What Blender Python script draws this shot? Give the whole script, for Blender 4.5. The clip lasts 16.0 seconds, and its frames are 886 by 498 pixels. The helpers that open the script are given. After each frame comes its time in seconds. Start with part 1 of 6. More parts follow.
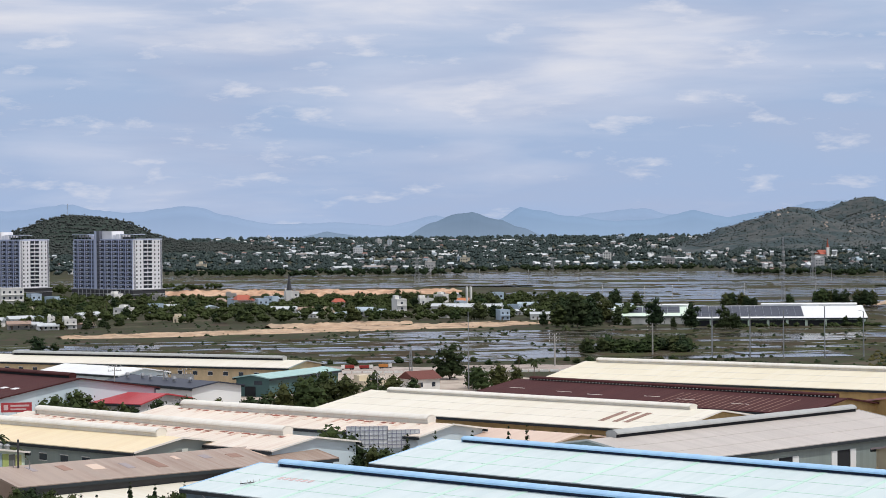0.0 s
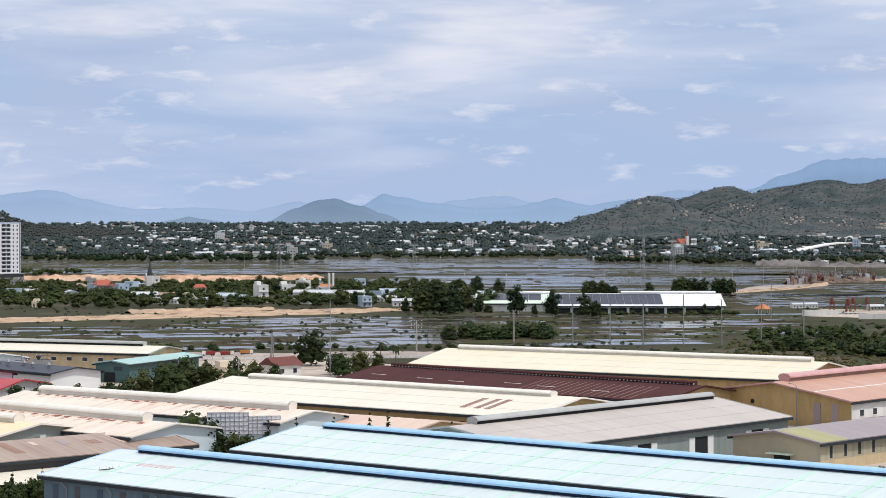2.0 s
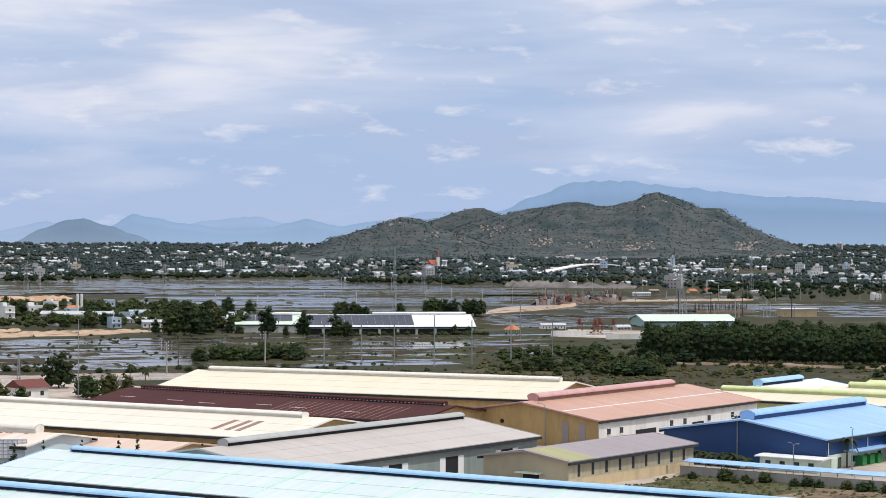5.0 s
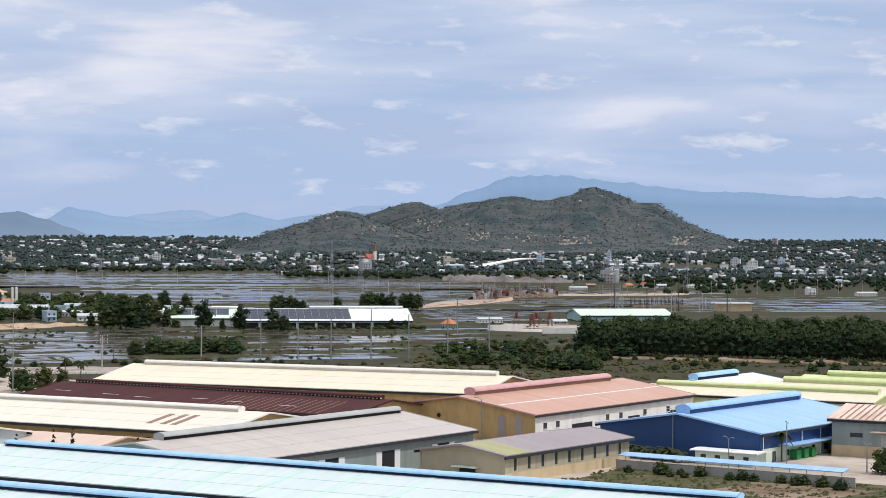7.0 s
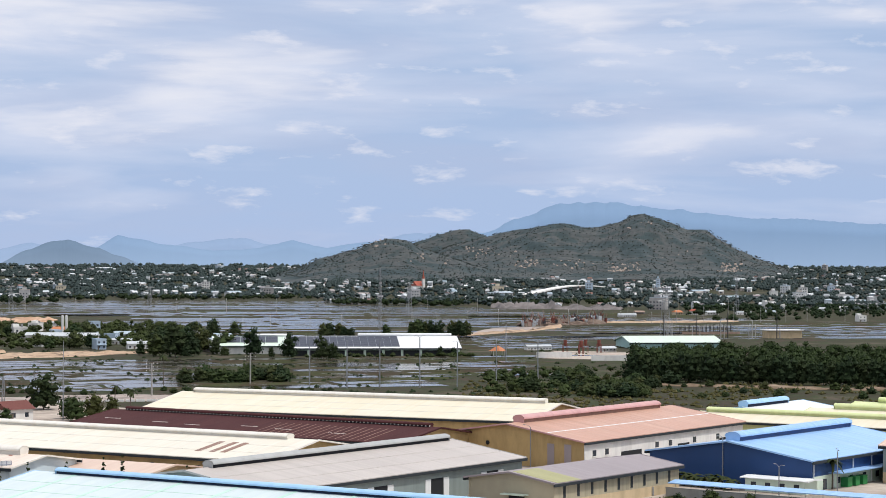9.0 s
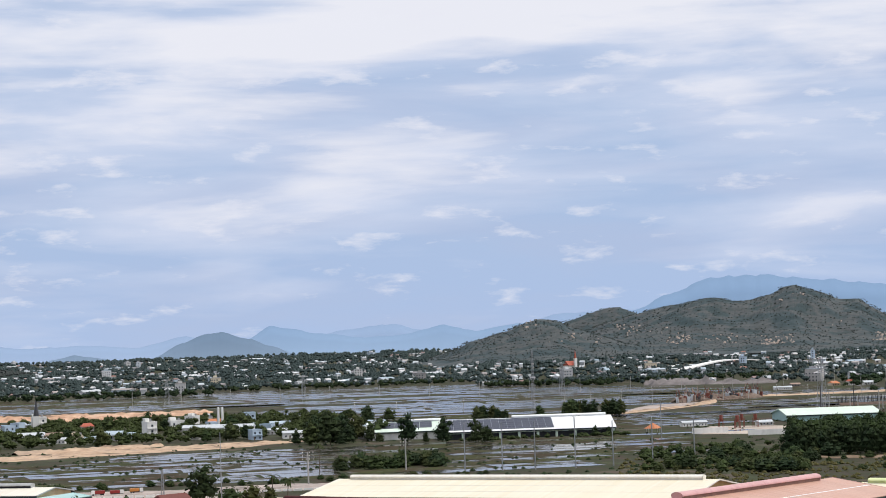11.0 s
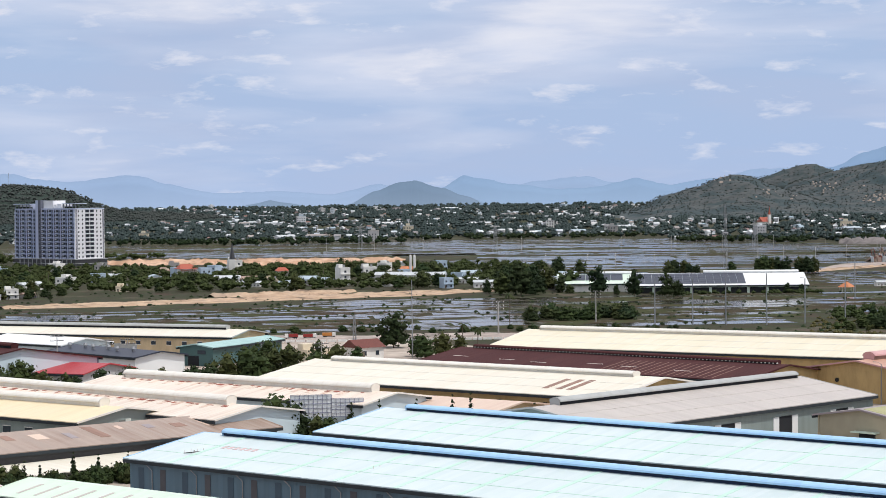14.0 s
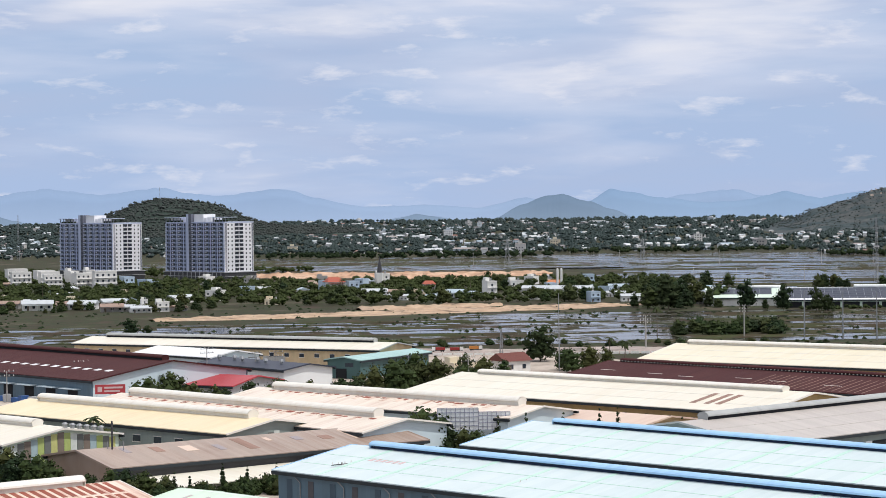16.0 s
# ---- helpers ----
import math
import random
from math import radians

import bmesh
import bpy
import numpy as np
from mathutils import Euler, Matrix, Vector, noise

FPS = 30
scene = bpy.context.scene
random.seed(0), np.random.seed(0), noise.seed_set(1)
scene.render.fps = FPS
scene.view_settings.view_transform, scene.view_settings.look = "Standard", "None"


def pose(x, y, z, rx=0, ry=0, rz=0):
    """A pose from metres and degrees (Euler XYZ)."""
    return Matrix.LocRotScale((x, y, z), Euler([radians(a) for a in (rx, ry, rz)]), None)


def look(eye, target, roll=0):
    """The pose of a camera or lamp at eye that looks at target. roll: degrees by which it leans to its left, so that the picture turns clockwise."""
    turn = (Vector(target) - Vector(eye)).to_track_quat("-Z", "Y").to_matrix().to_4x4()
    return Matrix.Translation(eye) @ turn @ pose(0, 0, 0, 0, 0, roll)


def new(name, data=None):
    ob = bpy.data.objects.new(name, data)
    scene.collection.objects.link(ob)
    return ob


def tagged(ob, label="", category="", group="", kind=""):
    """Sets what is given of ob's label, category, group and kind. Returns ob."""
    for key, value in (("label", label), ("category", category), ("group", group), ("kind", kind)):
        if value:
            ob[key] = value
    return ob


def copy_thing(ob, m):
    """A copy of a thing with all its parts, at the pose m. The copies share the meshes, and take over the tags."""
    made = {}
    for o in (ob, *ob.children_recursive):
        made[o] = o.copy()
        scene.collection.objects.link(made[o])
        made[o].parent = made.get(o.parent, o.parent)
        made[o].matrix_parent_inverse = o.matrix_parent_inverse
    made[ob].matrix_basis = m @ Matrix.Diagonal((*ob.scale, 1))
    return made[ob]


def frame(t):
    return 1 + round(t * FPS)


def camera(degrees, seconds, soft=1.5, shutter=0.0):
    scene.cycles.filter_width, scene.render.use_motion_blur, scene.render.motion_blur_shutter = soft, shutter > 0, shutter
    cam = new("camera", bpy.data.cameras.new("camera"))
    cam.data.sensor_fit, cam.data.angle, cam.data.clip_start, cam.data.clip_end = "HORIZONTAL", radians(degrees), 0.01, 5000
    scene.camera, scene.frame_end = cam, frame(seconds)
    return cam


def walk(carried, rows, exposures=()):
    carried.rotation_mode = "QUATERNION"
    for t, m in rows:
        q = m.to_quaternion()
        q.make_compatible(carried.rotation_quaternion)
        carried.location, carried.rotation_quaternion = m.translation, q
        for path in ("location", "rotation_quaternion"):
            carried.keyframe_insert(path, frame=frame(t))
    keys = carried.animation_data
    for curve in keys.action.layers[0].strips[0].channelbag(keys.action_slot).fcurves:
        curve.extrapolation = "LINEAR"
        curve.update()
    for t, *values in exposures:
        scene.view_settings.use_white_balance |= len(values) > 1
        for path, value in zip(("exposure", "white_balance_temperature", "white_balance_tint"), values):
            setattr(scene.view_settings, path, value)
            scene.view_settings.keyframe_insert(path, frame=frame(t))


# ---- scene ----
cam = camera(23.5, 16.0, 0.8)
EYE = 52.0
# seconds, yaw, pitch, lean: the camera turns where it stands
ROWS = [
    (0.0, 0.000, -0.502, -0.493), (0.5, -0.237, -1.089, -0.333), (1.0, -0.904, -1.411, -0.124),
    (1.5, -2.112, -1.271, -0.039), (2.0, -3.697, -0.881, -0.044), (2.5, -5.361, -0.503, -0.053),
    (3.0, -6.784, -0.240, -0.055), (3.5, -8.142, -0.154, -0.005), (4.0, -9.042, -0.198, 0.011),
    (4.5, -9.730, -0.221, 0.066), (5.0, -10.371, -0.312, 0.131), (7.5, -12.150, -0.470, 0.298),
    (8.0, -11.944, -0.359, 0.297), (8.5, -11.491, -0.132, 0.271), (9.0, -10.759, 0.265, 0.146),
    (9.5, -9.812, 1.051, -0.249), (10.0, -8.781, 1.871, -0.830), (10.2, -8.271, 2.327, -1.162),
    (12.3, -5.543, 2.620, -1.655), (12.5, -5.324, 2.225, -1.467), (13.0, -4.370, 0.802, -1.002),
    (13.5, -3.029, -0.616, -0.746), (14.0, -1.514, -1.368, -0.653), (14.5, -0.114, -1.597, -0.653),
    (15.0, 0.859, -1.423, -0.687), (15.5, 1.718, -1.114, -0.713), (16.0, 2.432, -0.961, -0.684),
]
walk(cam, [(t, pose(0, 0, EYE, 90 + p, 0, y) @ pose(0, 0, 0, 0, 0, r)) for t, y, p, r in ROWS],
     [(0.0, -0.14), (0.5, -0.12), (1.5, -0.04), (3.0, 0.0), (13.0, 0.0), (16.0, -0.03)])

# ---- light ----
SUN_AZ, SUN_EL = 116.0, 62.0  # degrees from +y towards +x, and above the horizon
sun = new("sun", bpy.data.lights.new("sun", "SUN"))
sun.data.energy, sun.data.angle, sun.data.color = 2.85, radians(0.6), (1.0, 0.96, 0.91)
sa, se = radians(SUN_AZ), radians(SUN_EL)
sun_dir = Vector((math.sin(sa) * math.cos(se), math.cos(sa) * math.cos(se), math.sin(se)))
sun.matrix_world = look(sun_dir * 100, (0, 0, 0))


def node(nt, kind, **kw):
    n = nt.nodes.new(kind)
    for k, v in kw.items():
        if k == "ins":
            for key, val in v.items():
                if hasattr(val, "is_output"):
                    nt.links.new(val, n.inputs[key])
                else:
                    n.inputs[key].default_value = val
        elif k == "op":
            n.operation = v
        elif k == "blend":
            n.blend_type = v
    return n


def ramp(nt, fac, stops):
    n = nt.nodes.new("ShaderNodeValToRGB")
    nt.links.new(fac, n.inputs[0])
    el = n.color_ramp.elements
    while len(el) < len(stops):
        el.new(0.5)
    for e, (p, c) in zip(el, stops):
        e.position = p
        e.color = (*c, 1) if len(c) == 3 else (c[0], c[0], c[0], 1)
    return n.outputs[0]


def mixc(nt, fac, a, b, blend="MIX"):
    n = nt.nodes.new("ShaderNodeMix")
    n.data_type, n.blend_type = "RGBA", blend
    for sock, val in ((0, fac), (6, a), (7, b)):
        if hasattr(val, "is_output"):
            nt.links.new(val, n.inputs[sock])
        elif sock == 0:
            n.inputs[0].default_value = val
        else:
            n.inputs[sock].default_value = (*val, 1)
    return n.outputs[2]


def build_world():
    w = bpy.data.worlds.new("sky")
    w.use_nodes = True
    scene.world = w
    nt = w.node_tree
    nt.nodes.clear()
    out = nt.nodes.new("ShaderNodeOutputWorld")
    bg = nt.nodes.new("ShaderNodeBackground")
    bg.inputs[1].default_value = 0.105
    sky = nt.nodes.new("ShaderNodeTexSky")
    sky.sky_type, sky.sun_disc = "NISHITA", False
    sky.sun_elevation, sky.sun_rotation = se, sa
    sky.air_density, sky.dust_density, sky.ozone_density = 1.0, 1.2, 1.5
    tc = nt.nodes.new("ShaderNodeTexCoord")
    m = node(nt, "ShaderNodeMapping", ins={0: tc.outputs["Generated"], "Scale": (1, 1, 1)})
    sep = node(nt, "ShaderNodeSeparateXYZ", ins={0: m.outputs[0]})
    # cloud layers seen near the horizon: long flat banks, and small heaped clouds among them
    v1 = node(nt, "ShaderNodeMapping", ins={0: tc.outputs["Generated"], "Scale": (6.0, 6.0, 40.0), "Location": (3.1, 0.4, 0.35)})
    n1 = node(nt, "ShaderNodeTexNoise", ins={"Vector": v1.outputs[0], "Scale": 1.0, "Detail": 7.0, "Roughness": 0.5, "Distortion": 0.2})
    v2 = node(nt, "ShaderNodeMapping", ins={0: tc.outputs["Generated"], "Scale": (30.0, 30.0, 105.0), "Location": (1.3, 5.4, 2.2)})
    n2 = node(nt, "ShaderNodeTexNoise", ins={"Vector": v2.outputs[0], "Scale": 1.0, "Detail": 7.0, "Roughness": 0.58, "Distortion": 0.15})
    v3 = node(nt, "ShaderNodeMapping", ins={0: tc.outputs["Generated"], "Scale": (10.0, 10.0, 46.0), "Location": (7.3, 1.4, 4.2)})
    n3 = node(nt, "ShaderNodeTexNoise", ins={"Vector": v3.outputs[0], "Scale": 1.0, "Detail": 5.0, "Roughness": 0.5})
    # banks thicken with height above the horizon
    h = node(nt, "ShaderNodeMapRange", ins={0: sep.outputs[2], 1: 0.0, 2: 0.16, 3: -0.10, 4: 0.13})
    a1 = node(nt, "ShaderNodeMath", op="ADD", ins={0: n1.outputs[0], 1: h.outputs[0]})
    banks = ramp(nt, a1.outputs[0], [(0.42, (0,)), (0.70, (0.95,))])
    shade = ramp(nt, n3.outputs[0], [(0.45, (0,)), (0.68, (0.55,))])
    heaps = ramp(nt, n2.outputs[0], [(0.57, (0,)), (0.70, (1,))])
    haze = ramp(nt, sep.outputs[2], [(0.0, (1,)), (0.14, (0.82,)), (0.5, (0,))])
    base = mixc(nt, haze, sky.outputs[0], (3.98, 5.15, 7.48))
    c1 = mixc(nt, banks, base, (6.35, 6.85, 8.3))
    c1 = mixc(nt, shade, c1, (4.35, 5.1, 7.0))
    h2 = node(nt, "ShaderNodeMapRange", ins={0: sep.outputs[2], 1: 0.07, 2: 0.17, 3: -0.22, 4: 0.10})
    a2 = node(nt, "ShaderNodeMath", op="ADD", ins={0: n1.outputs[0], 1: h2.outputs[0]})
    a3 = node(nt, "ShaderNodeMath", op="MULTIPLY_ADD", ins={0: n3.outputs[0], 1: 0.35, 2: a2.outputs[0]})
    c1 = mixc(nt, ramp(nt, a3.outputs[0], [(0.60, (0,)), (0.78, (0.95,))]), c1, (7.9, 8.0, 8.7))
    k = node(nt, "ShaderNodeMath", op="MULTIPLY", ins={0: heaps, 1: 0.62})
    c2 = mixc(nt, k.outputs[0], c1, (7.7, 7.8, 8.6))
    nt.links.new(c2, bg.inputs[0])
    nt.links.new(bg.outputs[0], out.inputs[0])


build_world()


# ---- materials ----
def material(name, rough=0.6, metal=0.0, spec=0.5):
    m = bpy.data.materials.new(name)
    m.use_nodes = True
    nt = m.node_tree
    b = nt.nodes["Principled BSDF"]
    b.inputs["Roughness"].default_value, b.inputs["Metallic"].default_value = rough, metal
    b.inputs["Specular IOR Level"].default_value = spec
    return m, nt, b


def coords(nt, scale, space="Object"):
    tc = nt.nodes.new("ShaderNodeTexCoord")
    return node(nt, "ShaderNodeMapping", ins={0: tc.outputs[space], "Scale": scale}).outputs[0]


def noisy(nt, scale, detail=4.0, rough=0.55, space="Object", k=1.0):
    return node(nt, "ShaderNodeTexNoise", ins={"Vector": coords(nt, scale, space), "Scale": k, "Detail": detail, "Roughness": rough}).outputs[0]


def bumped(nt, b, height, dist=0.05, strength=0.5):
    n = node(nt, "ShaderNodeBump", ins={"Height": height, "Distance": dist, "Strength": strength})
    nt.links.new(n.outputs[0], b.inputs["Normal"])


def shaded(c, k):
    return tuple(min(1.0, v * k) for v in c)


def sheet_metal(name, col, stain=None, amount=0.35, rough=0.45, ribs=True):
    """Painted profiled sheet: the ribs run down the slope (local y), rust and dirt streak along them."""
    m, nt, b = material(name, rough, 0.0, 0.4)
    stain = stain or shaded(col, 0.72)
    streak = noisy(nt, (0.9, 0.05, 0.05), 5.0, 0.6)
    broad = noisy(nt, (0.05, 0.09, 0.05), 4.0, 0.6)
    sm = node(nt, "ShaderNodeMath", op="MULTIPLY", ins={0: ramp(nt, streak, [(0.42, (0,)), (0.68, (1,))]), 1: ramp(nt, broad, [(0.35, (0.1,)), (0.65, (1,))])})
    fac = node(nt, "ShaderNodeMath", op="MULTIPLY", ins={0: sm.outputs[0], 1: amount})
    c = mixc(nt, fac.outputs[0], col, stain)
    c = mixc(nt, ramp(nt, broad, [(0.3, (0.0,)), (0.7, (0.35,))]), c, shaded(col, 0.86))
    sheet = node(nt, "ShaderNodeTexWhiteNoise", ins={0: node(nt, "ShaderNodeVectorMath", op="FLOOR", ins={0: coords(nt, (0.9, 0.07, 0.0))}).outputs[0]})
    c = mixc(nt, 0.10, c, ramp(nt, sheet.outputs[0], [(0, (0.3,)), (1, (0.9,))]), "OVERLAY")
    nt.links.new(c, b.inputs["Base Color"])
    if ribs:
        w = node(nt, "ShaderNodeTexWave", ins={"Vector": coords(nt, (1, 0, 0)), "Scale": 1.05})
        bumped(nt, b, w.outputs[0], 0.03, 0.35)
    return m


def plaster(name, col, dirt=0.35, rough=0.85, scale=0.35):
    m, nt, b = material(name, rough, 0.0, 0.3)
    n = noisy(nt, (scale, scale, scale * 0.35), 6.0, 0.65)
    g = noisy(nt, (6, 6, 6), 3.0)
    c = mixc(nt, ramp(nt, n, [(0.42, (0,)), (0.75, (dirt,))]), col, shaded(col, 0.35))
    c = mixc(nt, 0.12, c, g, "OVERLAY")
    nt.links.new(c, b.inputs["Base Color"])
    bumped(nt, b, g, 0.01, 0.3)
    return m


def plain(name, col, rough=0.6, metal=0.0, vary=0.25, scale=1.5):
    m, nt, b = material(name, rough, metal)
    n = noisy(nt, (scale, scale, scale), 4.0)
    nt.links.new(mixc(nt, ramp(nt, n, [(0.35, (0,)), (0.7, (vary,))]), col, shaded(col, 0.55)), b.inputs["Base Color"])
    return m


def foliage(name, dark, light, rough=0.75):
    m, nt, b = material(name, rough, 0.0, 0.1)
    oi = nt.nodes.new("ShaderNodeObjectInfo")
    geo = nt.nodes.new("ShaderNodeNewGeometry")
    c = mixc(nt, geo.outputs["Random Per Island"], dark, light)
    c = mixc(nt, ramp(nt, oi.outputs["Random"], [(0, (0,)), (1, (0.6,))]), c, (light[0] * 1.15, light[1] * 0.85, light[2] * 0.7))
    nt.links.new(c, b.inputs["Base Color"])
    return m


def island_paint(name, stops, rough=0.7):
    m, nt, b = material(name, rough, 0.0, 0.3)
    geo = nt.nodes.new("ShaderNodeNewGeometry")
    c = ramp(nt, geo.outputs["Random Per Island"], stops)
    g = noisy(nt, (0.25, 0.25, 0.25), 4.0)
    nt.links.new(mixc(nt, 0.3, c, g, "OVERLAY"), b.inputs["Base Color"])
    return m


def terrain(name, cols, scale=(0.01, 0.004, 0.01), rough=0.95, fine=0.15):
    m, nt, b = material(name, rough, 0.0, 0.15)
    n = noisy(nt, scale, 8.0, 0.62)
    f = noisy(nt, (fine, fine, fine), 5.0, 0.7)
    c = ramp(nt, n, [(0.37 + 0.26 * i / (len(cols) - 1), c) for i, c in enumerate(cols)])
    nt.links.new(mixc(nt, 0.55, c, f, "OVERLAY"), b.inputs["Base Color"])
    bumped(nt, b, f, 0.3, 0.6)
    return m


def paddy(name, wet, mud, grass, share, shift):
    """Flooded field: still water broken by mud and sprouting weeds."""
    m, nt, b = material(name, 0.13, 0.0, 0.5)
    b.inputs["IOR"].default_value = 1.33
    tc = nt.nodes.new("ShaderNodeTexCoord")
    mp = node(nt, "ShaderNodeMapping", ins={0: tc.outputs["Object"], "Location": (shift, shift * 2, 0), "Scale": (0.045, 0.05, 0.03)}).outputs[0]
    n = node(nt, "ShaderNodeTexNoise", ins={"Vector": mp, "Scale": 1.0, "Detail": 9.0, "Roughness": 0.66}).outputs[0]
    dry = ramp(nt, n, [(share - 0.03, (0,)), (share + 0.03, (1,))])
    gr = ramp(nt, noisy(nt, (0.03, 0.02, 0.03), 7.0, 0.7), [(0.42, (0,)), (0.58, (1,))])
    c = mixc(nt, dry, wet, mixc(nt, gr, mud, grass))
    nt.links.new(c, b.inputs["Base Color"])
    nt.links.new(ramp(nt, dry, [(0, (0.12,)), (1, (0.9,))]), b.inputs["Roughness"])
    nt.links.new(ramp(nt, dry, [(0, (0.5,)), (1, (0.1,))]), b.inputs["Specular IOR Level"])
    bumped(nt, b, noisy(nt, (0.7, 0.7, 0.7), 4.0), 0.06, 0.2)
    return m


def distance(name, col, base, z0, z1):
    """Far range with kilometres of haze painted as glow, paler towards its foot."""
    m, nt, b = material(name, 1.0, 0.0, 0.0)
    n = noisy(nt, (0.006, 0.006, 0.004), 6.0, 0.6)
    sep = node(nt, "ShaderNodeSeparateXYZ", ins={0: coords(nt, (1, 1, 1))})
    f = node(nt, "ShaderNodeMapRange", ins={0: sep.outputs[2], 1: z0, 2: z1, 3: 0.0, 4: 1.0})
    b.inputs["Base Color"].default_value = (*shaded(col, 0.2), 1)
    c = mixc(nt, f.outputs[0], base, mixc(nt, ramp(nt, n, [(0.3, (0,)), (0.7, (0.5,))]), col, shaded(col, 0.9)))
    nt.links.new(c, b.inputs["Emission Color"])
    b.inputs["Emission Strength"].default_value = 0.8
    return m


BLUE_ROOF = sheet_metal("pale_blue_sheet", (0.585, 0.675, 0.685), (0.52, 0.66, 0.61), 0.35)
BLUE_VENT = sheet_metal("sky_blue_sheet", (0.34, 0.56, 0.80), (0.24, 0.44, 0.70), 0.4)
DEEP_BLUE = sheet_metal("deep_blue_sheet", (0.016, 0.058, 0.18), (0.010, 0.035, 0.11), 0.4)
HALL_BLUE = sheet_metal("light_blue_sheet", (0.28, 0.48, 0.78), (0.50, 0.66, 0.86), 0.6)
CREAM = sheet_metal("cream_sheet", (0.74, 0.68, 0.52), (0.66, 0.56, 0.40), 0.3)
CREAM_WHITE = sheet_metal("off_white_sheet", (0.75, 0.71, 0.60), (0.62, 0.50, 0.38), 0.4)
CREAM_PINK = sheet_metal("weathered_cream_sheet", (0.76, 0.68, 0.58), (0.50, 0.28, 0.20), 0.7)
YELLOW_ROOF = sheet_metal("pale_yellow_sheet", (0.80, 0.67, 0.44), (0.66, 0.46, 0.30), 0.45)
GRAY_ROOF = sheet_metal("pinkish_grey_sheet", (0.48, 0.44, 0.405), (0.42, 0.36, 0.36), 0.4)
GRAY_VENT = sheet_metal("grey_sheet", (0.38, 0.39, 0.38), (0.27, 0.28, 0.29), 0.5)
TAUPE_ROOF = sheet_metal("taupe_sheet", (0.30, 0.26, 0.27), (0.25, 0.21, 0.22), 0.3)
MAROON = sheet_metal("maroon_sheet", (0.052, 0.011, 0.012), (0.12, 0.04, 0.032), 0.45, 0.95)
PINK_ROOF = sheet_metal("faded_red_sheet", (0.50, 0.285, 0.21), (0.64, 0.46, 0.36), 0.75)
PINK_VENT = sheet_metal("dusty_pink_sheet", (0.56, 0.32, 0.31), (0.34, 0.16, 0.15), 0.5)
OLIVE_SHEET = sheet_metal("olive_sheet", (0.34, 0.33, 0.15), (0.28, 0.27, 0.14), 0.4)
LIME = sheet_metal("lime_sheet", (0.62, 0.68, 0.34), (0.52, 0.58, 0.34), 0.4)
WHITE_SHEET = sheet_metal("white_sheet", (0.78, 0.80, 0.80), (0.60, 0.62, 0.62), 0.3)
VENT_WHITE = sheet_metal("ivory_sheet", (0.76, 0.73, 0.66), (0.58, 0.50, 0.42), 0.5)
MINT = sheet_metal("mint_sheet", (0.62, 0.74, 0.62), (0.50, 0.62, 0.52), 0.35)
TEAL = sheet_metal("teal_sheet", (0.34, 0.52, 0.50), (0.26, 0.42, 0.40), 0.4)
TEAL_DARK = sheet_metal("dark_teal_sheet", (0.055, 0.12, 0.12), (0.04, 0.09, 0.09), 0.4)
RUST = sheet_metal("rusty_sheet", (0.30, 0.19, 0.15), (0.17, 0.09, 0.065), 0.9, 0.8)
RUST_STRIPE = sheet_metal("rust_streaked_sheet", (0.74, 0.60, 0.50), (0.34, 0.11, 0.06), 1.0, 0.7)
RUST_RED = sheet_metal("red_rust_sheet", (0.30, 0.085, 0.055), (0.16, 0.05, 0.035), 0.8, 0.8)
RED_ROOF = sheet_metal("red_sheet", (0.42, 0.05, 0.06), (0.30, 0.04, 0.05), 0.4)
SLATE_WALL = sheet_metal("slate_blue_sheet", (0.085, 0.15, 0.20), (0.06, 0.095, 0.12), 0.5)
GRAY_WALL = sheet_metal("grey_green_sheet", (0.24, 0.29, 0.28), (0.17, 0.20, 0.20), 0.5)
BEIGE_WALL = sheet_metal("stained_beige_sheet", (0.42, 0.38, 0.27), (0.20, 0.19, 0.15), 0.8)
PALE_WALL = sheet_metal("pale_blue_wall_sheet", (0.55, 0.65, 0.70), (0.46, 0.55, 0.60), 0.4)
OCHRE = plaster("ochre_render", (0.47, 0.335, 0.155), 0.45)
OCHRE_PALE = plaster("pale_ochre_render", (0.58, 0.46, 0.29), 0.4)
WHITE_WALL = plaster("white_render", (0.76, 0.75, 0.72), 0.35)
GREY_PLASTER = plaster("grey_render", (0.42, 0.43, 0.44), 0.45)
CONCRETE = plaster("concrete", (0.36, 0.35, 0.33), 0.4)
# near-black colour for the unlit depth of openings and vent sides
DARK = plain("dark_opening", (0.014, 0.016, 0.020), 0.95)
# puts the shade under the blue vent caps into the louvre colour
VENT_SHADE_NAVY = plain("navy_louvre_shade", (0.010, 0.022, 0.055), 0.95)
GLASS_DARK = plain("window_glass", (0.035, 0.045, 0.06), 0.12)
STEEL = plain("galvanised_steel", (0.32, 0.33, 0.34), 0.45, 0.6)
DARK_STEEL = plain("dark_steel", (0.06, 0.06, 0.065), 0.5, 0.4)
TIMBER = plain("timber_pole", (0.16, 0.13, 0.10), 0.8)
SOLAR = plain("solar_glass", (0.030, 0.038, 0.062), 0.5)
GUTTER = plain("dark_gutter_shade", (0.022, 0.030, 0.036), 0.85)
STRIP = sheet_metal("green_tinted_strip", (0.50, 0.72, 0.62), (0.46, 0.68, 0.60), 0.3)
BARK = plain("bark", (0.10, 0.08, 0.06), 0.9)
LEAF_DARK = foliage("dark_leaves", (0.009, 0.020, 0.010), (0.028, 0.048, 0.020))
LEAF_MID = foliage("green_leaves", (0.013, 0.027, 0.011), (0.042, 0.068, 0.024))
LEAF_OLIVE = foliage("olive_leaves", (0.016, 0.028, 0.012), (0.052, 0.070, 0.026))
